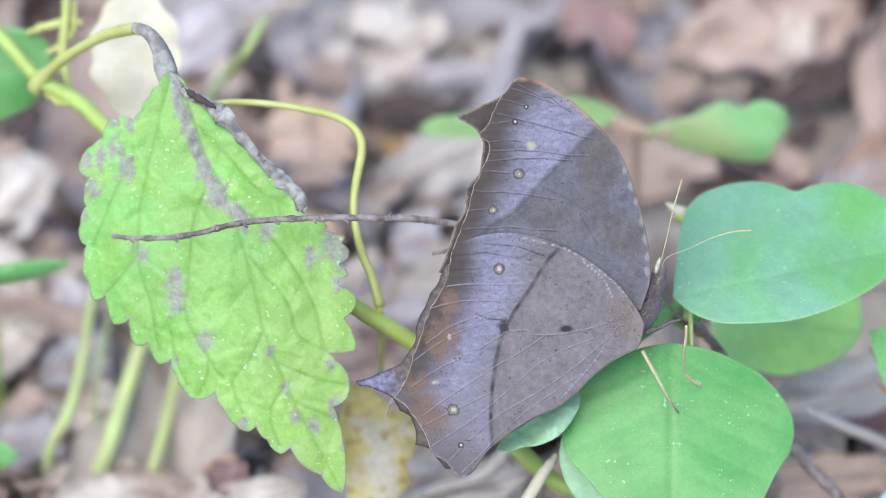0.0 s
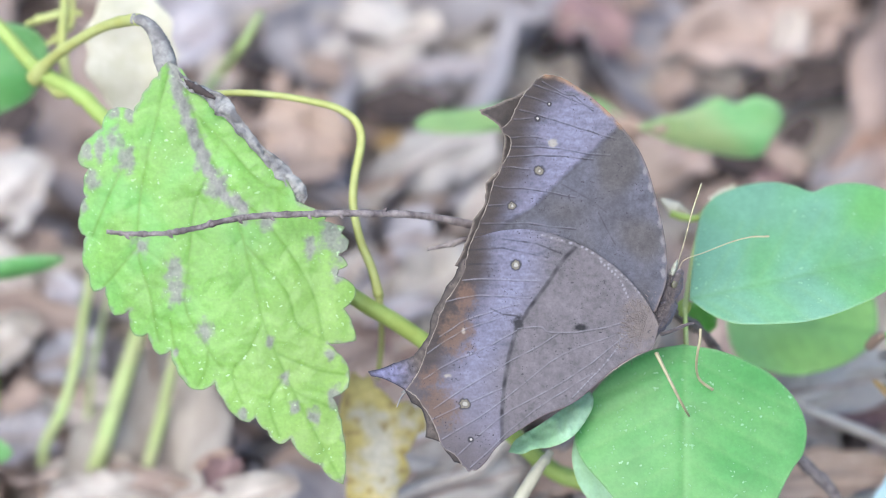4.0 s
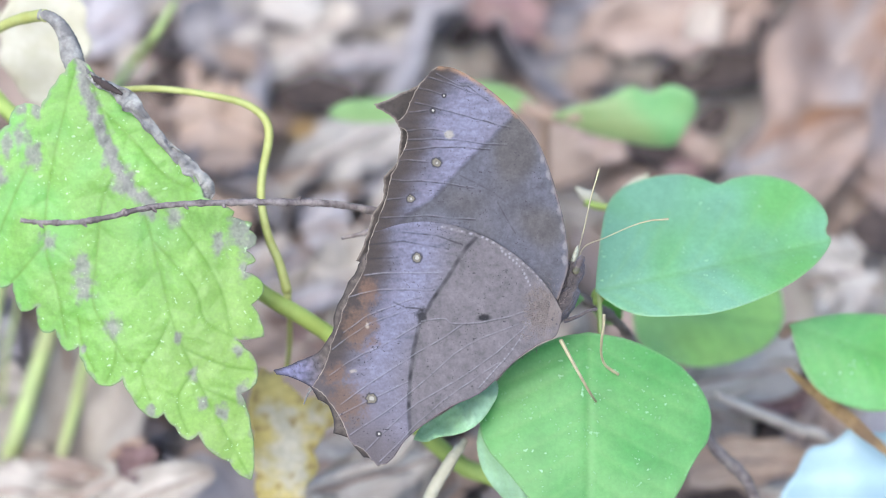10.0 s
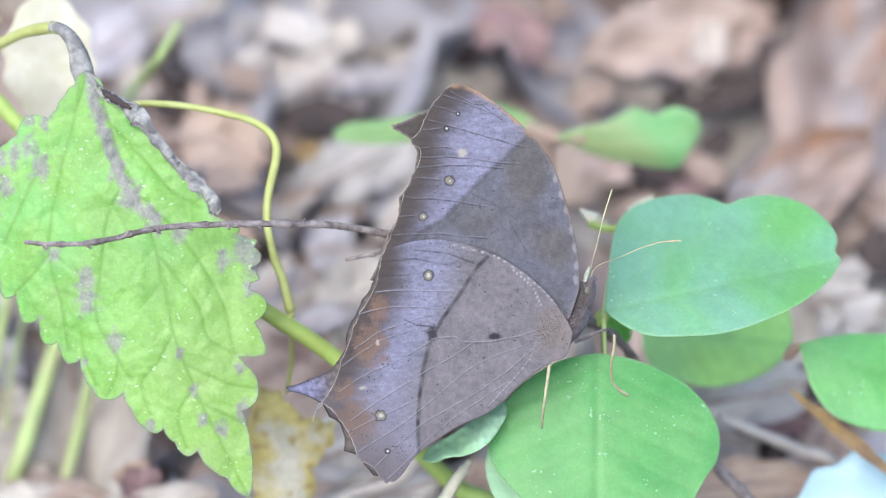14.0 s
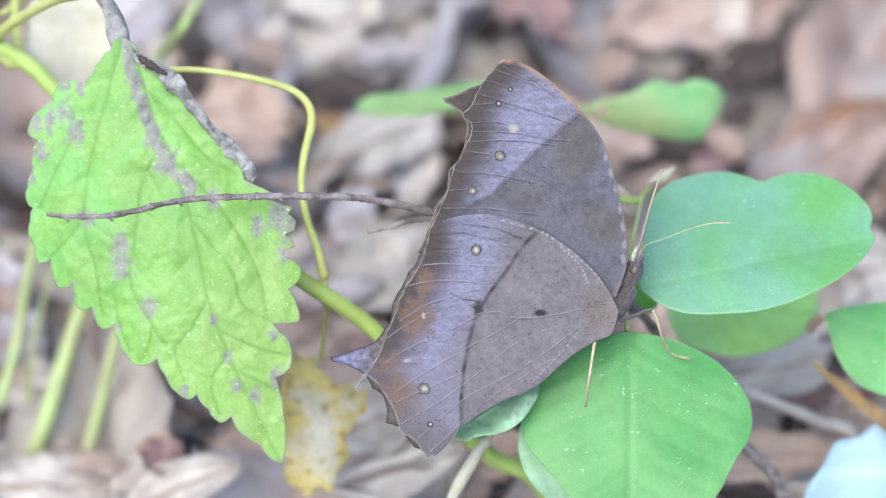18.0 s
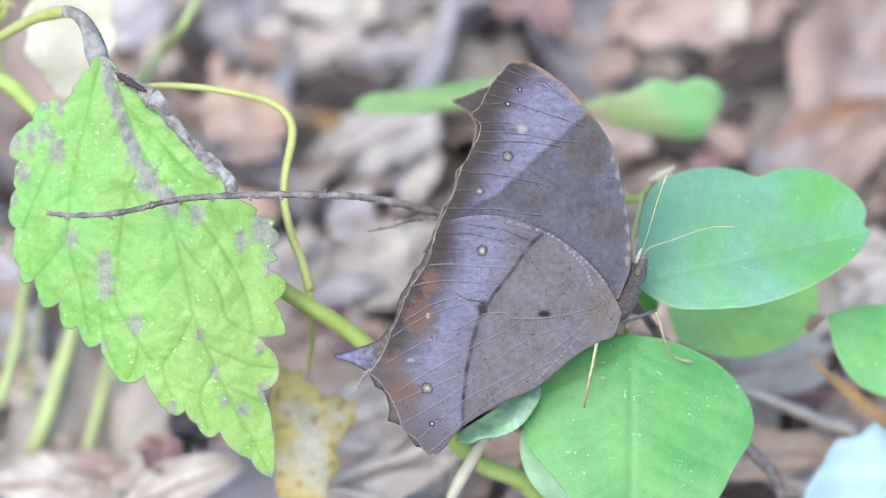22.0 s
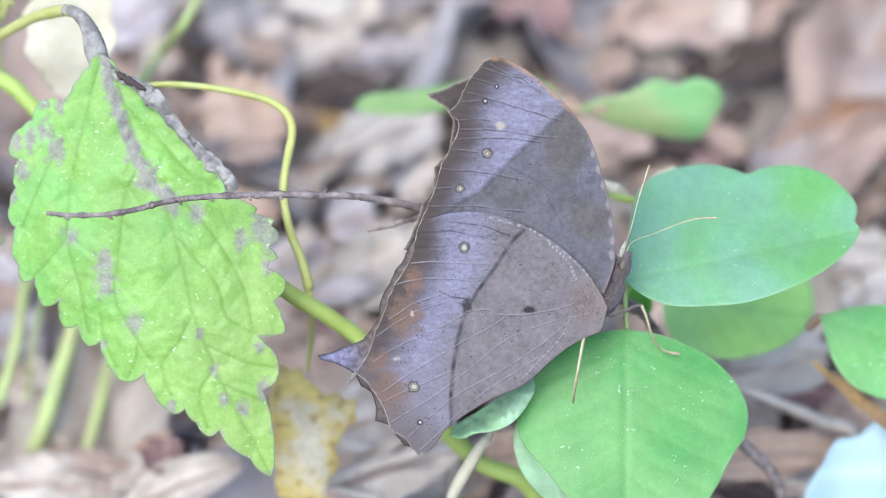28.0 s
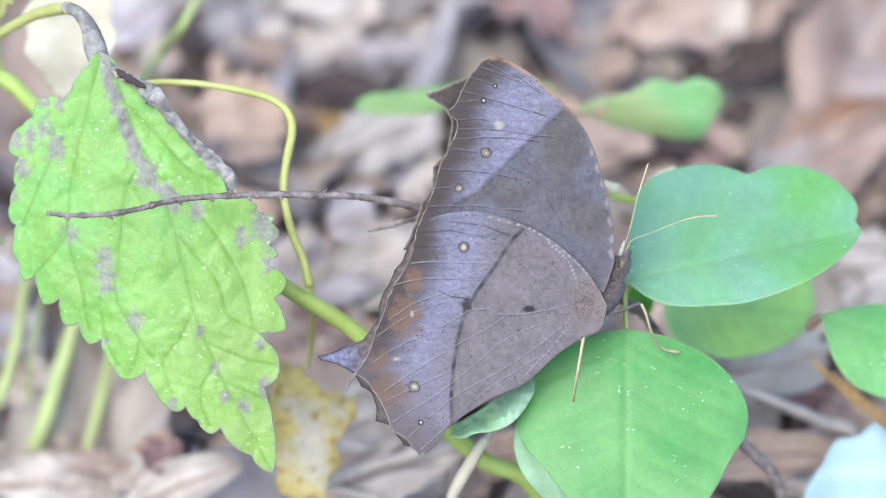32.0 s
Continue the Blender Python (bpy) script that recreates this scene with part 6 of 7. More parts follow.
def seedling():
    root = to_ground(*[(20.54, 21, -78)][0])
    t = thing("seedling", root, "small seedling with two bright green leaves", "seedling")
    for base, tip, half, tones, edge in (
            ([(22.16, 22.61, -72)][0], [(44.95, 23.06, -72)][0], 5.6, ((0.38, 0.46, 0.20), (0.25, 0.50, 0.19)), [(21.26, 22.43, -72), (24.86, 23.96, -72), (28.92, 24.86, -72), (33.87, 27.12, -72), (37.03, 26.22, -72), (40.36, 27.3, -72), (43.78, 26.04, -72), (44.68, 23.51, -72), (43.06, 20.81, -72), (41.08, 17.84, -72), (37.48, 17.57, -72), (32.97, 18.38, -72), (28.47, 19.37, -72), (24.86, 20.81, -72)]),
            ([(19.58, 24.56, -76)][0], [(-14.41, 22.75, -76)][0], 3.4, ((0.30, 0.41, 0.15), (0.25, 0.42, 0.14)), [(20.03, 23.83, -76), (15.95, 26.83, -76), (10.51, 28.18, -76), (5.98, 27.28, -76), (-0.36, 26.37, -76), (-5.8, 25.47, -76), (-11.24, 25.01, -76), (-14.14, 23.2, -76), (-12.6, 21.84, -76), (-5.8, 21.39, -76), (1.45, 22.29, -76), (10.51, 22.93, -76)])):
        me = smooth_leaf("leaflet", base, tip, half, root, base[2], tones, cup=-1.0, slope=(0, 1), power=0.55, step=1.0, edge=edge)
        part("leaflet", me, t)
    v, f = tube_data([[(26.22, 22.16, -72)][0], [(20.87, 22.5, -74)][0], [(16.86, 24.56, -76)][0]], [0.7, 1.1, 0.7], 8, 14)
    part("stalk", solid("stalk", v, f, DEAD["rust"], root), t, "reddish stalk")
    v, f = tube_data([[(20.6, 22.5, -74)][0], [(20.51, 20.51, -77)][0], root], [0.9, 0.9, 0.8], 8, 14)
    part("stem", solid("stem", v, f, DEAD["rust"], root), t)


seedling()


def grass_stalk(line, radius, mat, label="pale green grass stalk among dead leaves"):
    root = to_ground(*line[-1])
    v, f = tube_data(line + [root], [radius * 0.6, radius, radius, radius], 8, 30, 0.08)
    me = solid("grass_stalk", v, f, mat, root)
    thing("grass_stalk", root, label, "stalk", "stalks among the litter", me)


grass_stalk([(-53.52, 3.69, -72), (-57.29, -7.13, -74), (-61.08, -18.08, -78), (-63.25, -26.11, -74), (-66.46, -35.46, -80)], 1.35, BLADE)
grass_stalk([(-50.36, -7.11, -72), (-53.29, -17.13, -76), (-55.24, -24.52, -80), (-57.46, -33.44, -76), (-59.80, -40.14, -82)], 0.95, BLADE)
grass_stalk([(-64.33, 5.50, -72), (-66.88, -5.34, -76), (-68.74, -14.49, -80), (-70.60, -22.57, -76), (-74.21, -29.99, -80)], 0.9, BLADE)
grass_stalk([(-39.11, 41.11, -80), (-42.05, 35.44, -76), (-46.76, 31.64, -92), (-47.69, 25.75, -60), (-51.36, 21.19, -56)], 0.9, BLADE)
grass_stalk([(-63.91, -3.59, -87), (-67.17, -14.75, -92), (-68.49, -24.17, -96), (-68.56, -35.16, -92)], 0.5, BLADE)
grass_stalk([(45.55, -21.13, -46), (51.94, -23.88, -50), (58.39, -26.65, -54), (64.73, -30.69, -56)], 0.95, DEAD["bright"], "pale dry bare stalk on the litter")
grass_stalk([(-19.52, -37.38, -50), (-12.55, -33.9, -50), (-3.83, -31.28, -50), (1.4, -27.88, -52)], 1.0, DEAD["pale"], "pale dry bare stalk on the litter")


def low_leaf(base, tip, half, z, tones, label, look_name="leaf"):
    root = to_ground(*base)
    t = thing("green_leaf_plant", root, label, "plant")
    part("leaflet", smooth_leaf("leaflet", base, tip, half, root, z, tones, cup=-1.0, slope=(0, 1), step=1.0), t)
    v, f = tube_data([base, tuple((np.array(base) + np.array(root)) / 2 + np.array((1.5, 0, 1))), root], [0.5, 0.6, 0.6], 8, 14)
    part("stem", solid("stem", v, f, STEM, root), t)


low_leaf([(-84.35, 26.93, -46)][0], [(-70.32, 34.73, -46)][0], 6.5, -46.0, LEAF_GREEN, "blurred green leaf low among the litter")
low_leaf([(-85.14, -1.66, -52)][0], [(-68.09, 1.4, -52)][0], 1.6, -52.0, LEAF_GREEN, "narrow green leaf low among the litter")
low_leaf([(-85.14, -27.88, -52)][0], [(-75.96, -28.76, -52)][0], 2.4, -52.0, LEAF_GREEN, "small green leaf low among the litter")


def dry_hanging_leaf(name, base, tip, half, z, mat, label, cup):
    """A dry leaf caught on the stems, held by a thin stalk that reaches the ground."""
    root = to_ground(*tip)
    t = thing(name, root, label, "dry leaf")
    o, e = np.array(base[:2]), np.array(tip[:2])
    length = math.hypot(*(e - o))
    ax = (e - o) / length
    lf = np.array((-ax[1], ax[0]))
    pts = []
    for sgn in (1, -1):
        row = [o + ax * length * s + lf * sgn * half * (math.sin(math.pi * s) ** 0.6) * (1 + 0.07 * math.sin(s * 23 + sgn)) for s in np.linspace(0.0, 1, 50)]
        pts += row if sgn > 0 else row[::-1][1:-1]
    me = sheet("blade", np.array(pts), 0.8, lambda p: z + cup * ((p - o) @ lf / half) ** 2 + 0.6 * np.sin(p[:, 0] * 0.5) + 0.5 * np.sin(p[:, 1] * 0.7), None, 0.3, (mat,), root)
    part("blade", me, t)
    v, f = tube_data([tip, tuple((np.array(tip) + np.array(root)) / 2), root], [0.4, 0.5, 0.5], 6, 10)
    part("stalk", solid("stalk", v, f, DEAD["brown"], root), t)


dry_hanging_leaf("papery_leaf", [(-57.15, 43.98, -42)][0], [(-56.46, 22.64, -42)][0], 7.0, -43.0, DEAD["cream"], "papery cream dry leaf hanging behind the stalk", 1.5)
dry_hanging_leaf("brown_edge_leaf", [(55.24, -16.69, -32)][0], [(72.5, -31.0, -32)][0], 1.0, -33.0, DEAD["ochre"], "curled yellow-brown dry leaf edge", 2.0)
dry_hanging_leaf("bleached_leaf", [(54.48, -39.44, -34)][0], [(79.56, -30.51, -34)][0], 8.5, -36.0, DEAD["white"], "bleached bluish white leaf near the ground", -1.5)

# ---- what sways and moves ----


def near_turn(a):
    return Matrix.Rotation(-radians(a), 4, HINGE)


def far_turn(a):
    return Matrix.Rotation(radians(a), 4, HINGE)


def swing(dx, dy, turn):
    """The serrate plant swayed by dx, dy mm, turned about the middle of its leaf."""
    c = Vector((-33.16, 4.76, -7)) * MM
    return F @ Matrix.Translation(c + Vector((dx, dy, 0)) * MM) @ pose(0, 0, 0, 0, 0, turn) @ Matrix.Translation(Vector(SERRATE_ROOT) * MM - c)


def motions():
    walk(SERRATE, [
        (0, swing(0.69, 0.66, 0.13)), (0.5, swing(0.99, 0.97, 0.89)), (1, swing(1.24, 1.04, 1.00)),
        (1.5, swing(1.73, 1.40, 1.00)), (2, swing(1.13, 1.04, 0.35)), (2.5, swing(1.98, 1.40, 0.35)),
        (3, swing(1.74, 1.46, 0.23)), (3.5, swing(1.24, 1.22, 0.30)), (4, swing(1.37, 1.40, 0.21)),
        (4.5, swing(1.50, 1.16, 1.09)), (6.5, swing(1.13, 0.91, -0.01)), (7, swing(1.24, 1.21, -0.03)),
        (7.5, swing(1.06, 0.97, 0.15)), (8, swing(1.00, 0.91, 0.32)), (8.5, swing(1.18, 0.79, 0.86)),
        (9, swing(1.06, 0.73, 0.34)), (9.5, swing(0.82, 0.60, 0.19)), (10, swing(0.45, 0.36, 0.33)),
        (10.5, swing(1.37, 1.03, 0.32)), (11, swing(0.81, 0.54, 0.86)), (11.5, swing(2.05, 1.65, 0.16)),
        (12, swing(1.74, 1.71, -0.25)), (12.5, swing(1.75, 1.16, 0.86)), (13, swing(1.80, 1.90, 0.13)),
        (13.5, swing(0.32, 0.41, 0.28)), (14, swing(0.57, 1.15, -1.26)), (14.5, swing(2.85, 2.45, 0.26)),
        (15, swing(3.16, 3.31, -0.92)), (15.5, swing(6.48, 6.21, -3.00)), (17.5, swing(3.93, 3.37, -1.33)),
        (18, swing(2.45, 2.01, -1.69)), (18.5, swing(1.43, 0.90, -0.33)), (19, swing(3.89, 3.48, -2.10)),
        (19.5, swing(0.88, 1.39, -3.00)), (20, swing(2.35, 1.76, -0.28)), (20.5, swing(0.82, 0.35, -0.21)),
        (21, swing(0.76, 0.16, 0.01)), (21.5, swing(1.13, 0.96, -1.28)), (22, swing(0.02, -0.33, -0.11)),
        (22.5, swing(-0.29, -0.27, -0.39)), (23, swing(-0.11, -0.27, 0.10)), (23.5, swing(-0.60, -0.64, 0.10)),
        (24, swing(-0.91, -0.95, -0.18)), (24.5, swing(-0.97, -1.07, -0.22)), (25, swing(-1.03, -1.07, -0.18)),
        (25.5, swing(-1.03, -1.07, -0.15)), (27.5, swing(-0.17, -0.27, -0.39)), (28, swing(-0.04, -0.15, -0.12)),
        (28.5, swing(0.02, -0.02, 0.07)), (29, swing(-0.04, 0.04, -0.06)), (29.5, swing(0.02, -0.09, 0.01)),
        (30, swing(0.02, 0.04, 0.01)), (30.5, swing(-0.04, 0.04, -0.06)), (31, swing(0.02, 0.04, 0.01)),
        (31.5, swing(0.02, 0.04, 0.01)), (32, swing(0.02, 0.22, 0.07)),
    ])
    walk(BUTTERFLY, [
        (0, moved(HIP, -4.21, 0.86, 2.05)), (0.5, moved(HIP, -3.88, 0.79, 1.61)), (1, moved(HIP, -3.90, 0.94, 1.94)),
        (1.5, moved(HIP, -1.88, 0.12, 0.42)), (2, moved(HIP, -1.86, 0.11, 0.21)), (2.5, moved(HIP, -1.57, 0.09, 0.36)),
        (3, moved(HIP, -2.15, 0.47, 1.53)), (3.5, moved(HIP, -2.22, 0.18, 0.26)), (4, moved(HIP, -1.40, 0.08, -0.18)),
        (4.5, moved(HIP, -2.26, 0.40, 1.01)), (6.5, moved(HIP, -2.53, 0.35, 1.22)), (7, moved(HIP, -2.88, 0.41, 1.65)),
        (7.5, moved(HIP, -3.34, 0.60, 2.28)), (8, moved(HIP, -3.24, 0.62, 1.93)), (8.5, moved(HIP, -3.27, 0.48, 1.87)),
        (9, moved(HIP, -2.62, 0.13, 1.06)), (9.5, moved(HIP, -2.95, 0.16, 1.91)), (10, moved(HIP, -2.96, 0.26, 2.08)),
        (10.5, moved(HIP, -2.41, 0.10, 1.71)), (11, moved(HIP, -2.24, 0.04, 1.37)), (11.5, moved(HIP, -2.32, -0.05, 1.34)),
        (12, moved(HIP, -2.96, 0.32, 2.26)), (12.5, moved(HIP, -2.34, 0.55, 1.53)), (13, moved(HIP, -2.25, 0.50, 1.15)),
        (13.5, moved(HIP, -2.47, 0.67, 1.53)), (14, moved(HIP, -2.07, 0.51, 1.20)), (14.5, moved(HIP, -3.42, 0.89, 2.50)),
        (15, moved(HIP, -1.69, 0.48, 0.85)), (15.5, moved(HIP, 5.41, -1.78, -0.00)), (17.5, moved(HIP, 1.62, -0.40, -0.93)),
        (18, moved(HIP, 1.40, -0.37, -0.49)), (18.5, moved(HIP, 2.58, -0.41, -0.01)), (18.7, moved(HIP, 5.60, -1.2, -2.6)),
        (18.9, moved(HIP, 5.28, -1.47, -4.14)), (19, moved(HIP, 5.05, -0.83, -5.17)), (19.5, moved(HIP, 5.12, -1.21, -4.92)),
        (20, moved(HIP, 3.60, -0.88, -1.73)), (20.5, moved(HIP, 4.35, -1.04, -3.38)), (21, moved(HIP, 0.96, -0.15, 0.58)),
        (21.5, moved(HIP, 2.62, -1.11, -2.10)), (22, moved(HIP, 1.84, -0.77, -1.56)), (22.5, moved(HIP, 1.08, -0.66, -1.59)),
        (23, moved(HIP, 0.86, -0.60, -1.16)), (23.5, moved(HIP, 0.90, -0.76, -1.33)), (24, moved(HIP, 0.75, -0.65, -1.36)),
        (24.5, moved(HIP, 1.00, -0.52, -1.36)), (25, moved(HIP, 0.91, -0.31, -1.03)), (25.5, moved(HIP, 1.29, -0.67, -1.93)),
        (27.5, moved(HIP, -0.03, -0.15, -0.06)), (28, moved(HIP, -0.19, -0.01, 0.11)), (28.5, moved(HIP, -0.50, 0.11, 0.57)),
        (29, moved(HIP, -0.37, -0.01, 0.36)), (29.5, moved(HIP, -0.15, 0.01, 0.32)), (30, moved(HIP, 0.02, -0.06, -0.04)),
        (30.5, moved(HIP, -0.01, -0.03, 0.14)), (31, moved(HIP, -0.14, -0.03, 0.13)), (31.5, moved(HIP, -0.15, 0.01, 0.32)),
        (32, moved(HIP, -0.21, 0.16, 0.50)),
    ])
    for key in ("near_fore", "near_hind"):
        walk(WINGS[key], [
            (0, near_turn(0.0)), (0.5, near_turn(0.0)), (1, near_turn(0.0)), (1.5, near_turn(0.0)), (2, near_turn(0.0)), (2.5, near_turn(0.0)),
        (3, near_turn(0.0)), (3.5, near_turn(0.0)), (4, near_turn(0.0)), (4.5, near_turn(0.0)), (6.5, near_turn(0.0)), (7, near_turn(0.0)),
        (7.5, near_turn(0.0)), (8, near_turn(0.0)), (8.5, near_turn(0.0)), (9, near_turn(0.0)), (9.5, near_turn(0.0)), (10, near_turn(0.0)),
        (10.5, near_turn(0.0)), (11, near_turn(0.0)), (11.5, near_turn(0.0)), (12, near_turn(0.0)), (12.5, near_turn(0.0)), (13, near_turn(0.0)),
        (13.5, near_turn(0.0)), (14, near_turn(0.0)), (14.5, near_turn(0.0)), (15, near_turn(0.0)), (15.5, near_turn(33.0)), (17.5, near_turn(0.0)),
        (18, near_turn(0.0)), (18.5, near_turn(0.0)), (18.6, near_turn(13.0)), (18.7, near_turn(33.0)), (18.9, near_turn(20.0)), (18.97, near_turn(17.0)), (19, near_turn(23.0)), (19.03, near_turn(27.0)),
        (19.2, near_turn(13.0)), (19.5, near_turn(20.0)), (20, near_turn(18.0)), (20.5, near_turn(21.0)), (21, near_turn(10.3)), (21.5, near_turn(7.6)),
        (22, near_turn(8.2)), (22.5, near_turn(8.1)), (23, near_turn(6.0)), (23.5, near_turn(6.7)), (24, near_turn(6.5)), (24.5, near_turn(6.6)),
        (25, near_turn(9.1)), (25.5, near_turn(9.5)), (27.5, near_turn(0.0)), (28, near_turn(0.0)), (28.5, near_turn(0.0)), (29, near_turn(0.0)),
        (29.5, near_turn(0.0)), (30, near_turn(0.0)), (30.5, near_turn(0.0)), (31, near_turn(0.0)), (31.5, near_turn(0.0)), (32, near_turn(0.0)),
        ])
    for key in ("far_fore", "far_hind"):
        walk(WINGS[key], [
            (0, far_turn(0.0)), (0.5, far_turn(0.0)), (1, far_turn(0.0)), (1.5, far_turn(0.0)), (2, far_turn(0.0)), (2.5, far_turn(0.0)),
        (3, far_turn(0.0)), (3.5, far_turn(0.0)), (4, far_turn(0.0)), (4.5, far_turn(0.0)), (6.5, far_turn(0.0)), (7, far_turn(0.0)),
        (7.5, far_turn(0.0)), (8, far_turn(0.0)), (8.5, far_turn(0.0)), (9, far_turn(0.0)), (9.5, far_turn(0.0)), (10, far_turn(0.0)),
        (10.5, far_turn(0.0)), (11, far_turn(0.0)), (11.5, far_turn(0.0)), (12, far_turn(0.0)), (12.5, far_turn(6.9)), (13, far_turn(0.0)),
        (13.5, far_turn(0.0)), (14, far_turn(6.9)), (14.5, far_turn(8.3)), (15, far_turn(9.7)), (15.5, far_turn(28.0)), (17.5, far_turn(6.0)),
        (18, far_turn(6.0)), (18.5, far_turn(8.0)), (18.7, far_turn(26.0)), (18.9, far_turn(17.0)), (19, far_turn(11.5)), (19.5, far_turn(19.5)),
        (20, far_turn(16.6)), (20.5, far_turn(20.1)), (21, far_turn(11.5)), (21.5, far_turn(8.6)), (22, far_turn(9.2)), (22.5, far_turn(9.2)),
        (23, far_turn(9.7)), (23.5, far_turn(8.0)), (24, far_turn(9.2)), (24.5, far_turn(9.2)), (25, far_turn(10.9)), (25.5, far_turn(10.3)),
        (27.5, far_turn(4.0)), (28, far_turn(2.9)), (28.5, far_turn(0.0)), (29, far_turn(0.0)), (29.5, far_turn(0.0)), (30, far_turn(2.3)),
        (30.5, far_turn(0.0)), (31, far_turn(0.0)), (31.5, far_turn(0.0)), (32, far_turn(2.3)),
        ])
    hip = LEGS["mid"][1]
    walk(LEGS["mid"][0], [(0, on_part(hip, 2.9, -0.4, 37)), (12, on_part(hip, 2.9, -0.4, 37)), (12.4, on_part(hip, 0, 0, 1)), (19, on_part(hip, 0, 0, 2)), (21, on_part(hip, 0, 0, 0)), (32, on_part(hip, 0, 0, 0))])
    hip = LEGS["fore"][1]
    walk(LEGS["fore"][0], [(0, on_part(hip, 1.05, -0.7, -26)), (15.2, on_part(hip, 1.05, -0.7, -26)), (16.5, on_part(hip, 0, 0, -8)), (18, on_part(hip, 0, 0, 0)), (32, on_part(hip, 0, 0, 0))])
    for key in ("perch", "under", "bent"):
        leaf, at = LEAFLETS[key]
        walk(leaf, [
            (0, on_part(at, -2.96, 1.42)), (0.5, on_part(at, -2.71, 1.55)), (1, on_part(at, -2.70, 1.67)), (1.5, on_part(at, -0.74, 0.56)),
        (2, on_part(at, -0.73, 0.81)), (2.5, on_part(at, -0.49, 0.43)), (3, on_part(at, -0.86, 0.93)), (3.5, on_part(at, -1.11, 0.80)),
        (4, on_part(at, -0.37, 0.56)), (4.5, on_part(at, -1.10, 0.81)), (6.5, on_part(at, -1.35, 0.93)), (7, on_part(at, -1.60, 0.80)),
        (7.5, on_part(at, -1.96, 0.93)), (8, on_part(at, -1.96, 1.06)), (8.5, on_part(at, -1.97, 0.93)), (9, on_part(at, -1.47, 0.68)),
        (9.5, on_part(at, -1.60, 0.68)), (10, on_part(at, -1.72, 0.69)), (10.5, on_part(at, -1.23, 0.69)), (11, on_part(at, -1.11, 0.68)),
        (11.5, on_part(at, -1.22, 0.56)), (12, on_part(at, -1.48, 0.81)), (12.5, on_part(at, -1.22, 0.81)), (13, on_part(at, -1.23, 0.81)),
        (13.5, on_part(at, -1.35, 0.93)), (14, on_part(at, -1.10, 0.80)), (14.5, on_part(at, -1.96, 1.05)), (15, on_part(at, -0.86, 0.69)),
        (15.5, on_part(at, 2.41, -0.64)), (17.5, on_part(at, -0.17, -0.06)), (18, on_part(at, 0.45, -0.06)), (18.5, on_part(at, 1.09, -0.37)),
        (19, on_part(at, 2.45, -0.37)), (19.5, on_part(at, 2.45, -0.87)), (20, on_part(at, 1.95, -0.87)), (20.5, on_part(at, 2.45, -0.99)),
        (21, on_part(at, 0.47, -0.25)), (21.5, on_part(at, 1.09, -0.74)), (22, on_part(at, 0.72, -0.62)), (22.5, on_part(at, 0.23, -0.37)),
        (23, on_part(at, 0.10, -0.50)), (23.5, on_part(at, 0.10, -0.62)), (24, on_part(at, -0.02, -0.50)), (24.5, on_part(at, 0.23, -0.37)),
        (25, on_part(at, 0.23, -0.25)), (25.5, on_part(at, 0.47, -0.50)), (27.5, on_part(at, -0.14, -0.13)), (28, on_part(at, -0.14, 0.12)),
        (28.5, on_part(at, -0.39, 0.12)), (29, on_part(at, -0.27, 0.12)), (29.5, on_part(at, -0.14, -0.00)), (30, on_part(at, -0.02, -0.00)),
        (30.5, on_part(at, -0.02, -0.00)), (31, on_part(at, -0.14, -0.00)), (31.5, on_part(at, -0.02, 0.12)), (32, on_part(at, -0.14, 0.12)),
        ])
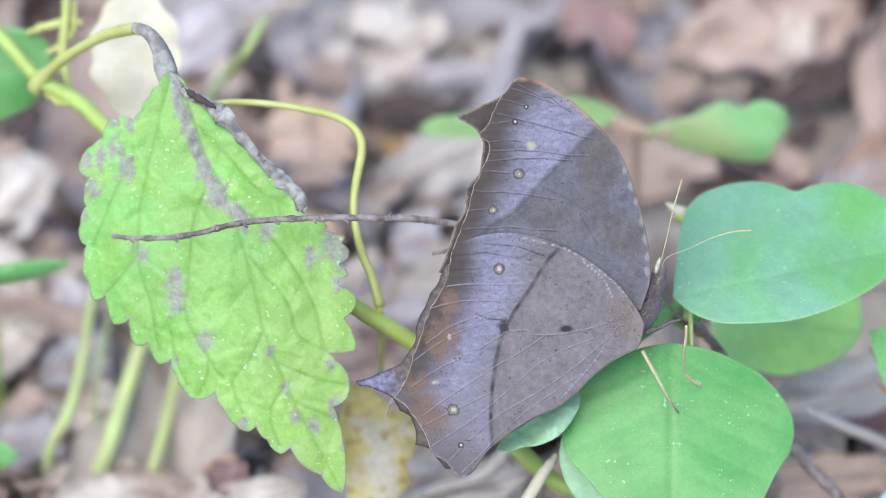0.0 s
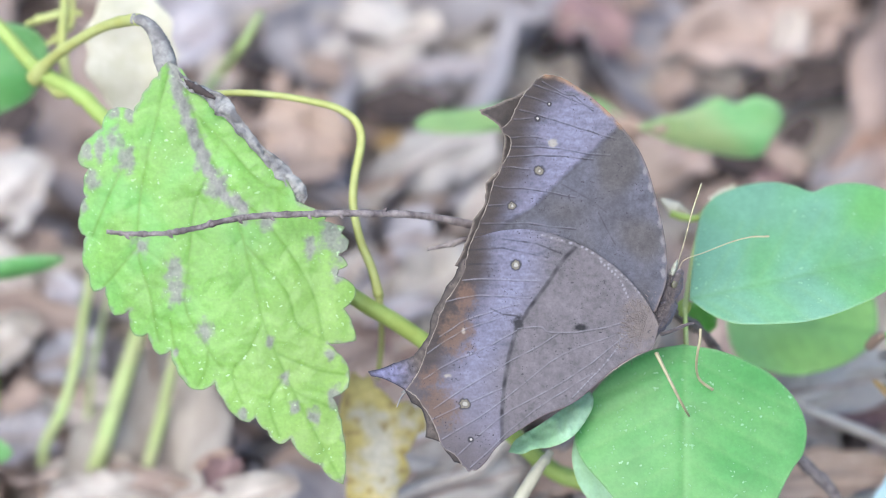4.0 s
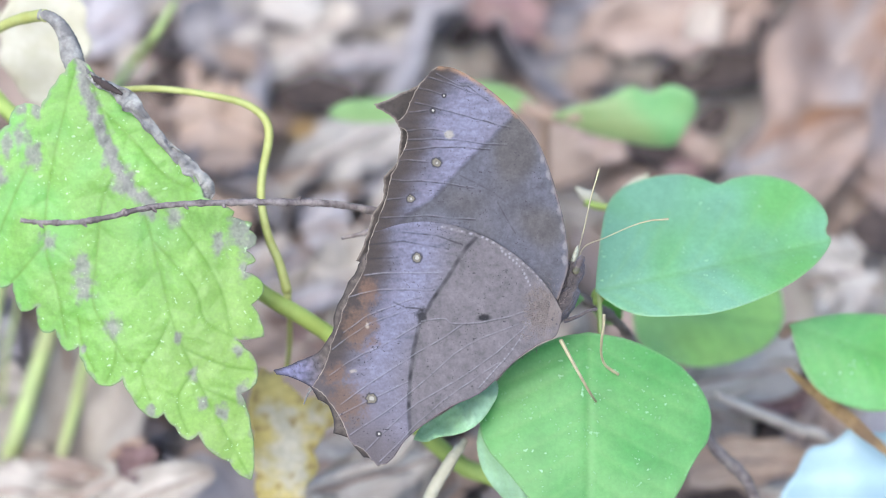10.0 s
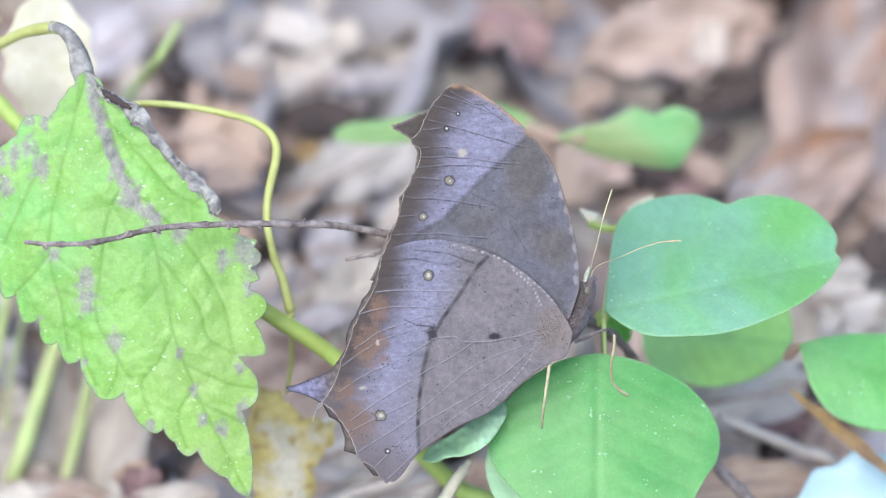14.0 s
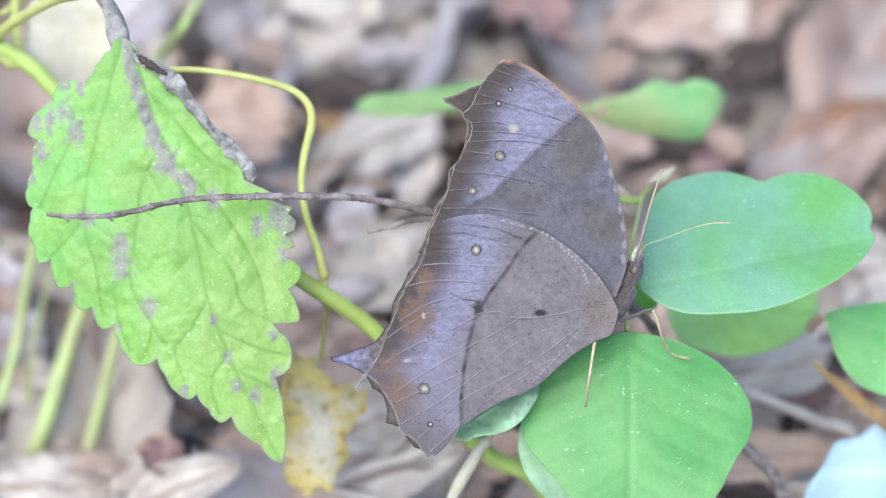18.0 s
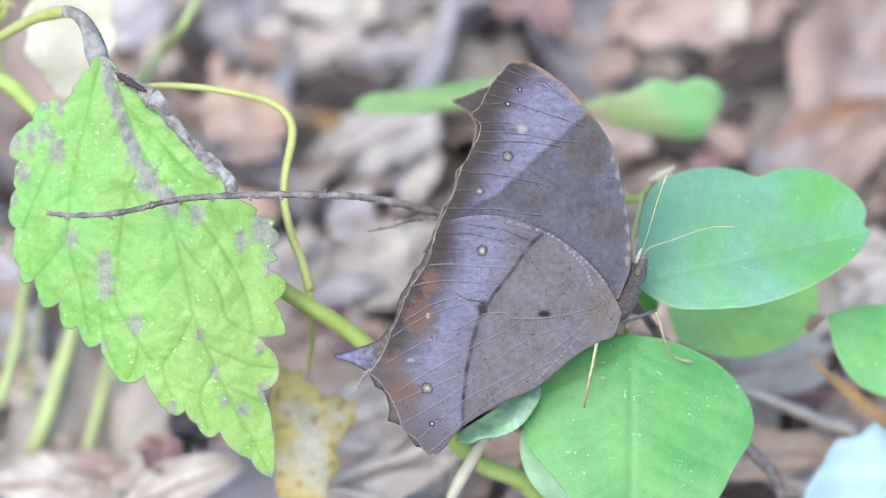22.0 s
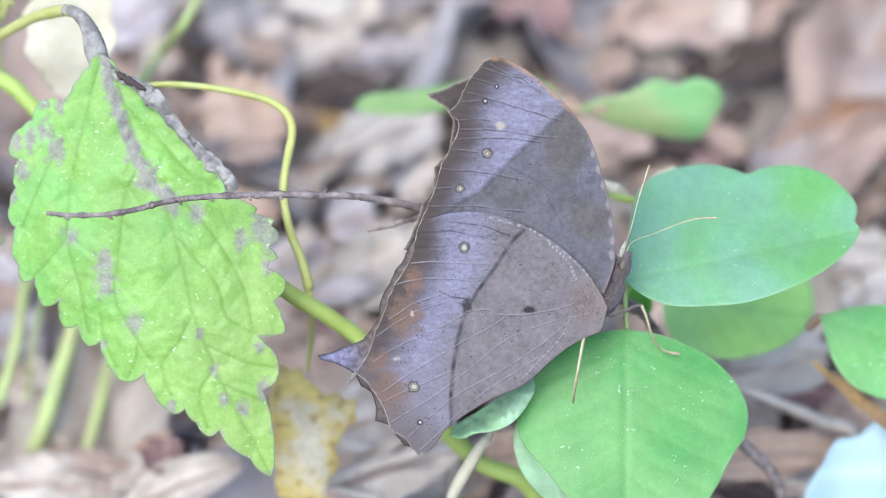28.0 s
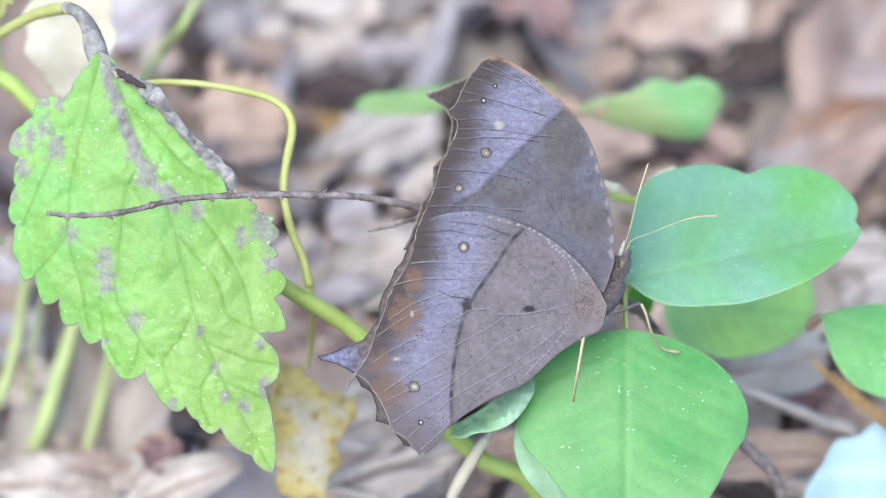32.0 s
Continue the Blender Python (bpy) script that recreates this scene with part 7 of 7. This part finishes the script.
    for key in ("upper",):
        leaf, at = LEAFLETS[key]
        walk(leaf, [
            (0, tipped(at, -2.71, 0.96)), (0.5, tipped(at, -2.59, 1.21)), (1, tipped(at, -2.21, 1.46)), (1.5, tipped(at, 0.12, 0.09)),
        (2, tipped(at, 0.13, 0.47)), (2.5, tipped(at, 0.61, -0.03)), (3, tipped(at, 0.98, 0.47)), (3.5, tipped(at, -0.13, 0.34)),
        (4, tipped(at, 0.49, 0.23)), (4.5, tipped(at, -0.12, 0.10)), (6.5, tipped(at, -0.24, 0.35)), (7, tipped(at, -0.37, -0.15)),
        (7.5, tipped(at, -0.74, -0.15)), (8, tipped(at, -0.61, -0.39)), (8.5, tipped(at, -0.86, 0.22)), (9, tipped(at, -0.61, -0.02)),
        (9.5, tipped(at, -0.61, -0.15)), (10, tipped(at, -0.74, -0.27)), (10.5, tipped(at, -0.37, -0.14)), (11, tipped(at, -0.12, -0.03)),
        (11.5, tipped(at, -0.37, -0.27)), (12, tipped(at, 0.37, -0.02)), (12.5, tipped(at, 0.13, -0.27)), (13, tipped(at, -0.13, 0.47)),
        (13.5, tipped(at, 0.00, 0.46)), (14, tipped(at, 0.00, -0.03)), (14.5, tipped(at, 0.37, -0.27)), (15, tipped(at, 0.00, -0.02)),
        (15.5, tipped(at, 6.3, -3.3, 3, 38)), (17.5, tipped(at, 1.0, -0.9, 1)), (18, tipped(at, 1.9, -0.8)), (18.5, tipped(at, 1.3, 0.5, 2, 5)), (18.6, tipped(at, 2.6, -2.0, 3, 28)), (18.7, tipped(at, 3.6, -3.6, 4, 38)), (18.9, tipped(at, 3.9, -3.6, 3.5, 36)),
        (19, tipped(at, 4.6, -4.6, 2.5, 33)), (19.2, tipped(at, 3.2, -2.6, 2, 20)), (19.5, tipped(at, 3.9, -3.8, 3, 32)), (20, tipped(at, 2.9, -1.6, 1, 14)), (20.5, tipped(at, 2.9, -1.4, 1, 14)),
        (21, tipped(at, 0.71, 0.13)), (21.5, tipped(at, 1.3, -0.4)), (22, tipped(at, 1.1, -0.3)), (22.5, tipped(at, 0.09, 0.38)),
        (23, tipped(at, -0.15, 0.62)), (23.5, tipped(at, -0.40, 0.26)), (24, tipped(at, -0.28, 0.38)), (24.5, tipped(at, -0.03, 0.87)),
        (25, tipped(at, 0.59, -0.24)), (25.5, tipped(at, -0.03, 0.26)), (27.5, tipped(at, -0.15, -0.11)), (28, tipped(at, -0.28, 0.13)),
        (28.5, tipped(at, -0.65, 0.13)), (29, tipped(at, -0.28, 0.13)), (29.5, tipped(at, -0.15, 0.13)), (30, tipped(at, -0.03, 0.01)),
        (30.5, tipped(at, -0.03, 0.01)), (31, tipped(at, -0.03, 0.13)), (31.5, tipped(at, -0.03, 0.13)), (32, tipped(at, -0.15, 0.13)),
        ])
    for key in ("lower", "side", "small"):
        leaf, at = LEAFLETS[key]
        walk(leaf, [
            (0, on_part(at, -2.71, 0.96)), (0.5, on_part(at, -2.59, 1.21)), (1, on_part(at, -2.21, 1.46)), (1.5, on_part(at, 0.12, 0.09)),
        (2, on_part(at, 0.13, 0.47)), (2.5, on_part(at, 0.61, -0.03)), (3, on_part(at, 0.98, 0.47)), (3.5, on_part(at, -0.13, 0.34)),
        (4, on_part(at, 0.49, 0.23)), (4.5, on_part(at, -0.12, 0.10)), (6.5, on_part(at, -0.24, 0.35)), (7, on_part(at, -0.37, -0.15)),
        (7.5, on_part(at, -0.74, -0.15)), (8, on_part(at, -0.61, -0.39)), (8.5, on_part(at, -0.86, 0.22)), (9, on_part(at, -0.61, -0.02)),
        (9.5, on_part(at, -0.61, -0.15)), (10, on_part(at, -0.74, -0.27)), (10.5, on_part(at, -0.37, -0.14)), (11, on_part(at, -0.12, -0.03)),
        (11.5, on_part(at, -0.37, -0.27)), (12, on_part(at, 0.37, -0.02)), (12.5, on_part(at, 0.13, -0.27)), (13, on_part(at, -0.13, 0.47)),
        (13.5, on_part(at, 0.00, 0.46)), (14, on_part(at, 0.00, -0.03)), (14.5, on_part(at, 0.37, -0.27)), (15, on_part(at, 0.00, -0.02)),
        (15.5, on_part(at, 2.82, 0.40)), (17.5, on_part(at, -0.14, 0.16)), (18, on_part(at, 0.55, 0.45)), (18.5, on_part(at, 0.37, 0.40)),
        (19, on_part(at, 2.14, 0.99)), (19.5, on_part(at, 1.45, 1.38)), (20, on_part(at, 1.25, 0.89)), (20.5, on_part(at, 1.25, 0.89)),
        (21, on_part(at, 0.88, -0.10)), (21.5, on_part(at, 1.13, -0.83)), (22, on_part(at, 0.76, 0.03)), (22.5, on_part(at, 0.39, -0.59)),
        (23, on_part(at, 0.02, -0.59)), (23.5, on_part(at, -0.22, -0.96)), (24, on_part(at, -0.22, -0.22)), (24.5, on_part(at, 0.14, -0.59)),
        (25, on_part(at, 0.27, -0.22)), (25.5, on_part(at, 0.14, -0.71)), (27.5, on_part(at, -0.35, -0.10)), (28, on_part(at, -0.10, -0.10)),
        (28.5, on_part(at, -0.35, -0.22)), (29, on_part(at, -0.22, 0.03)), (29.5, on_part(at, -0.10, 0.03)), (30, on_part(at, 0.02, 0.03)),
        (30.5, on_part(at, 0.02, 0.03)), (31, on_part(at, 0.02, 0.03)), (31.5, on_part(at, 0.02, 0.27)), (32, on_part(at, 0.02, 0.03)),
        ])


motions()
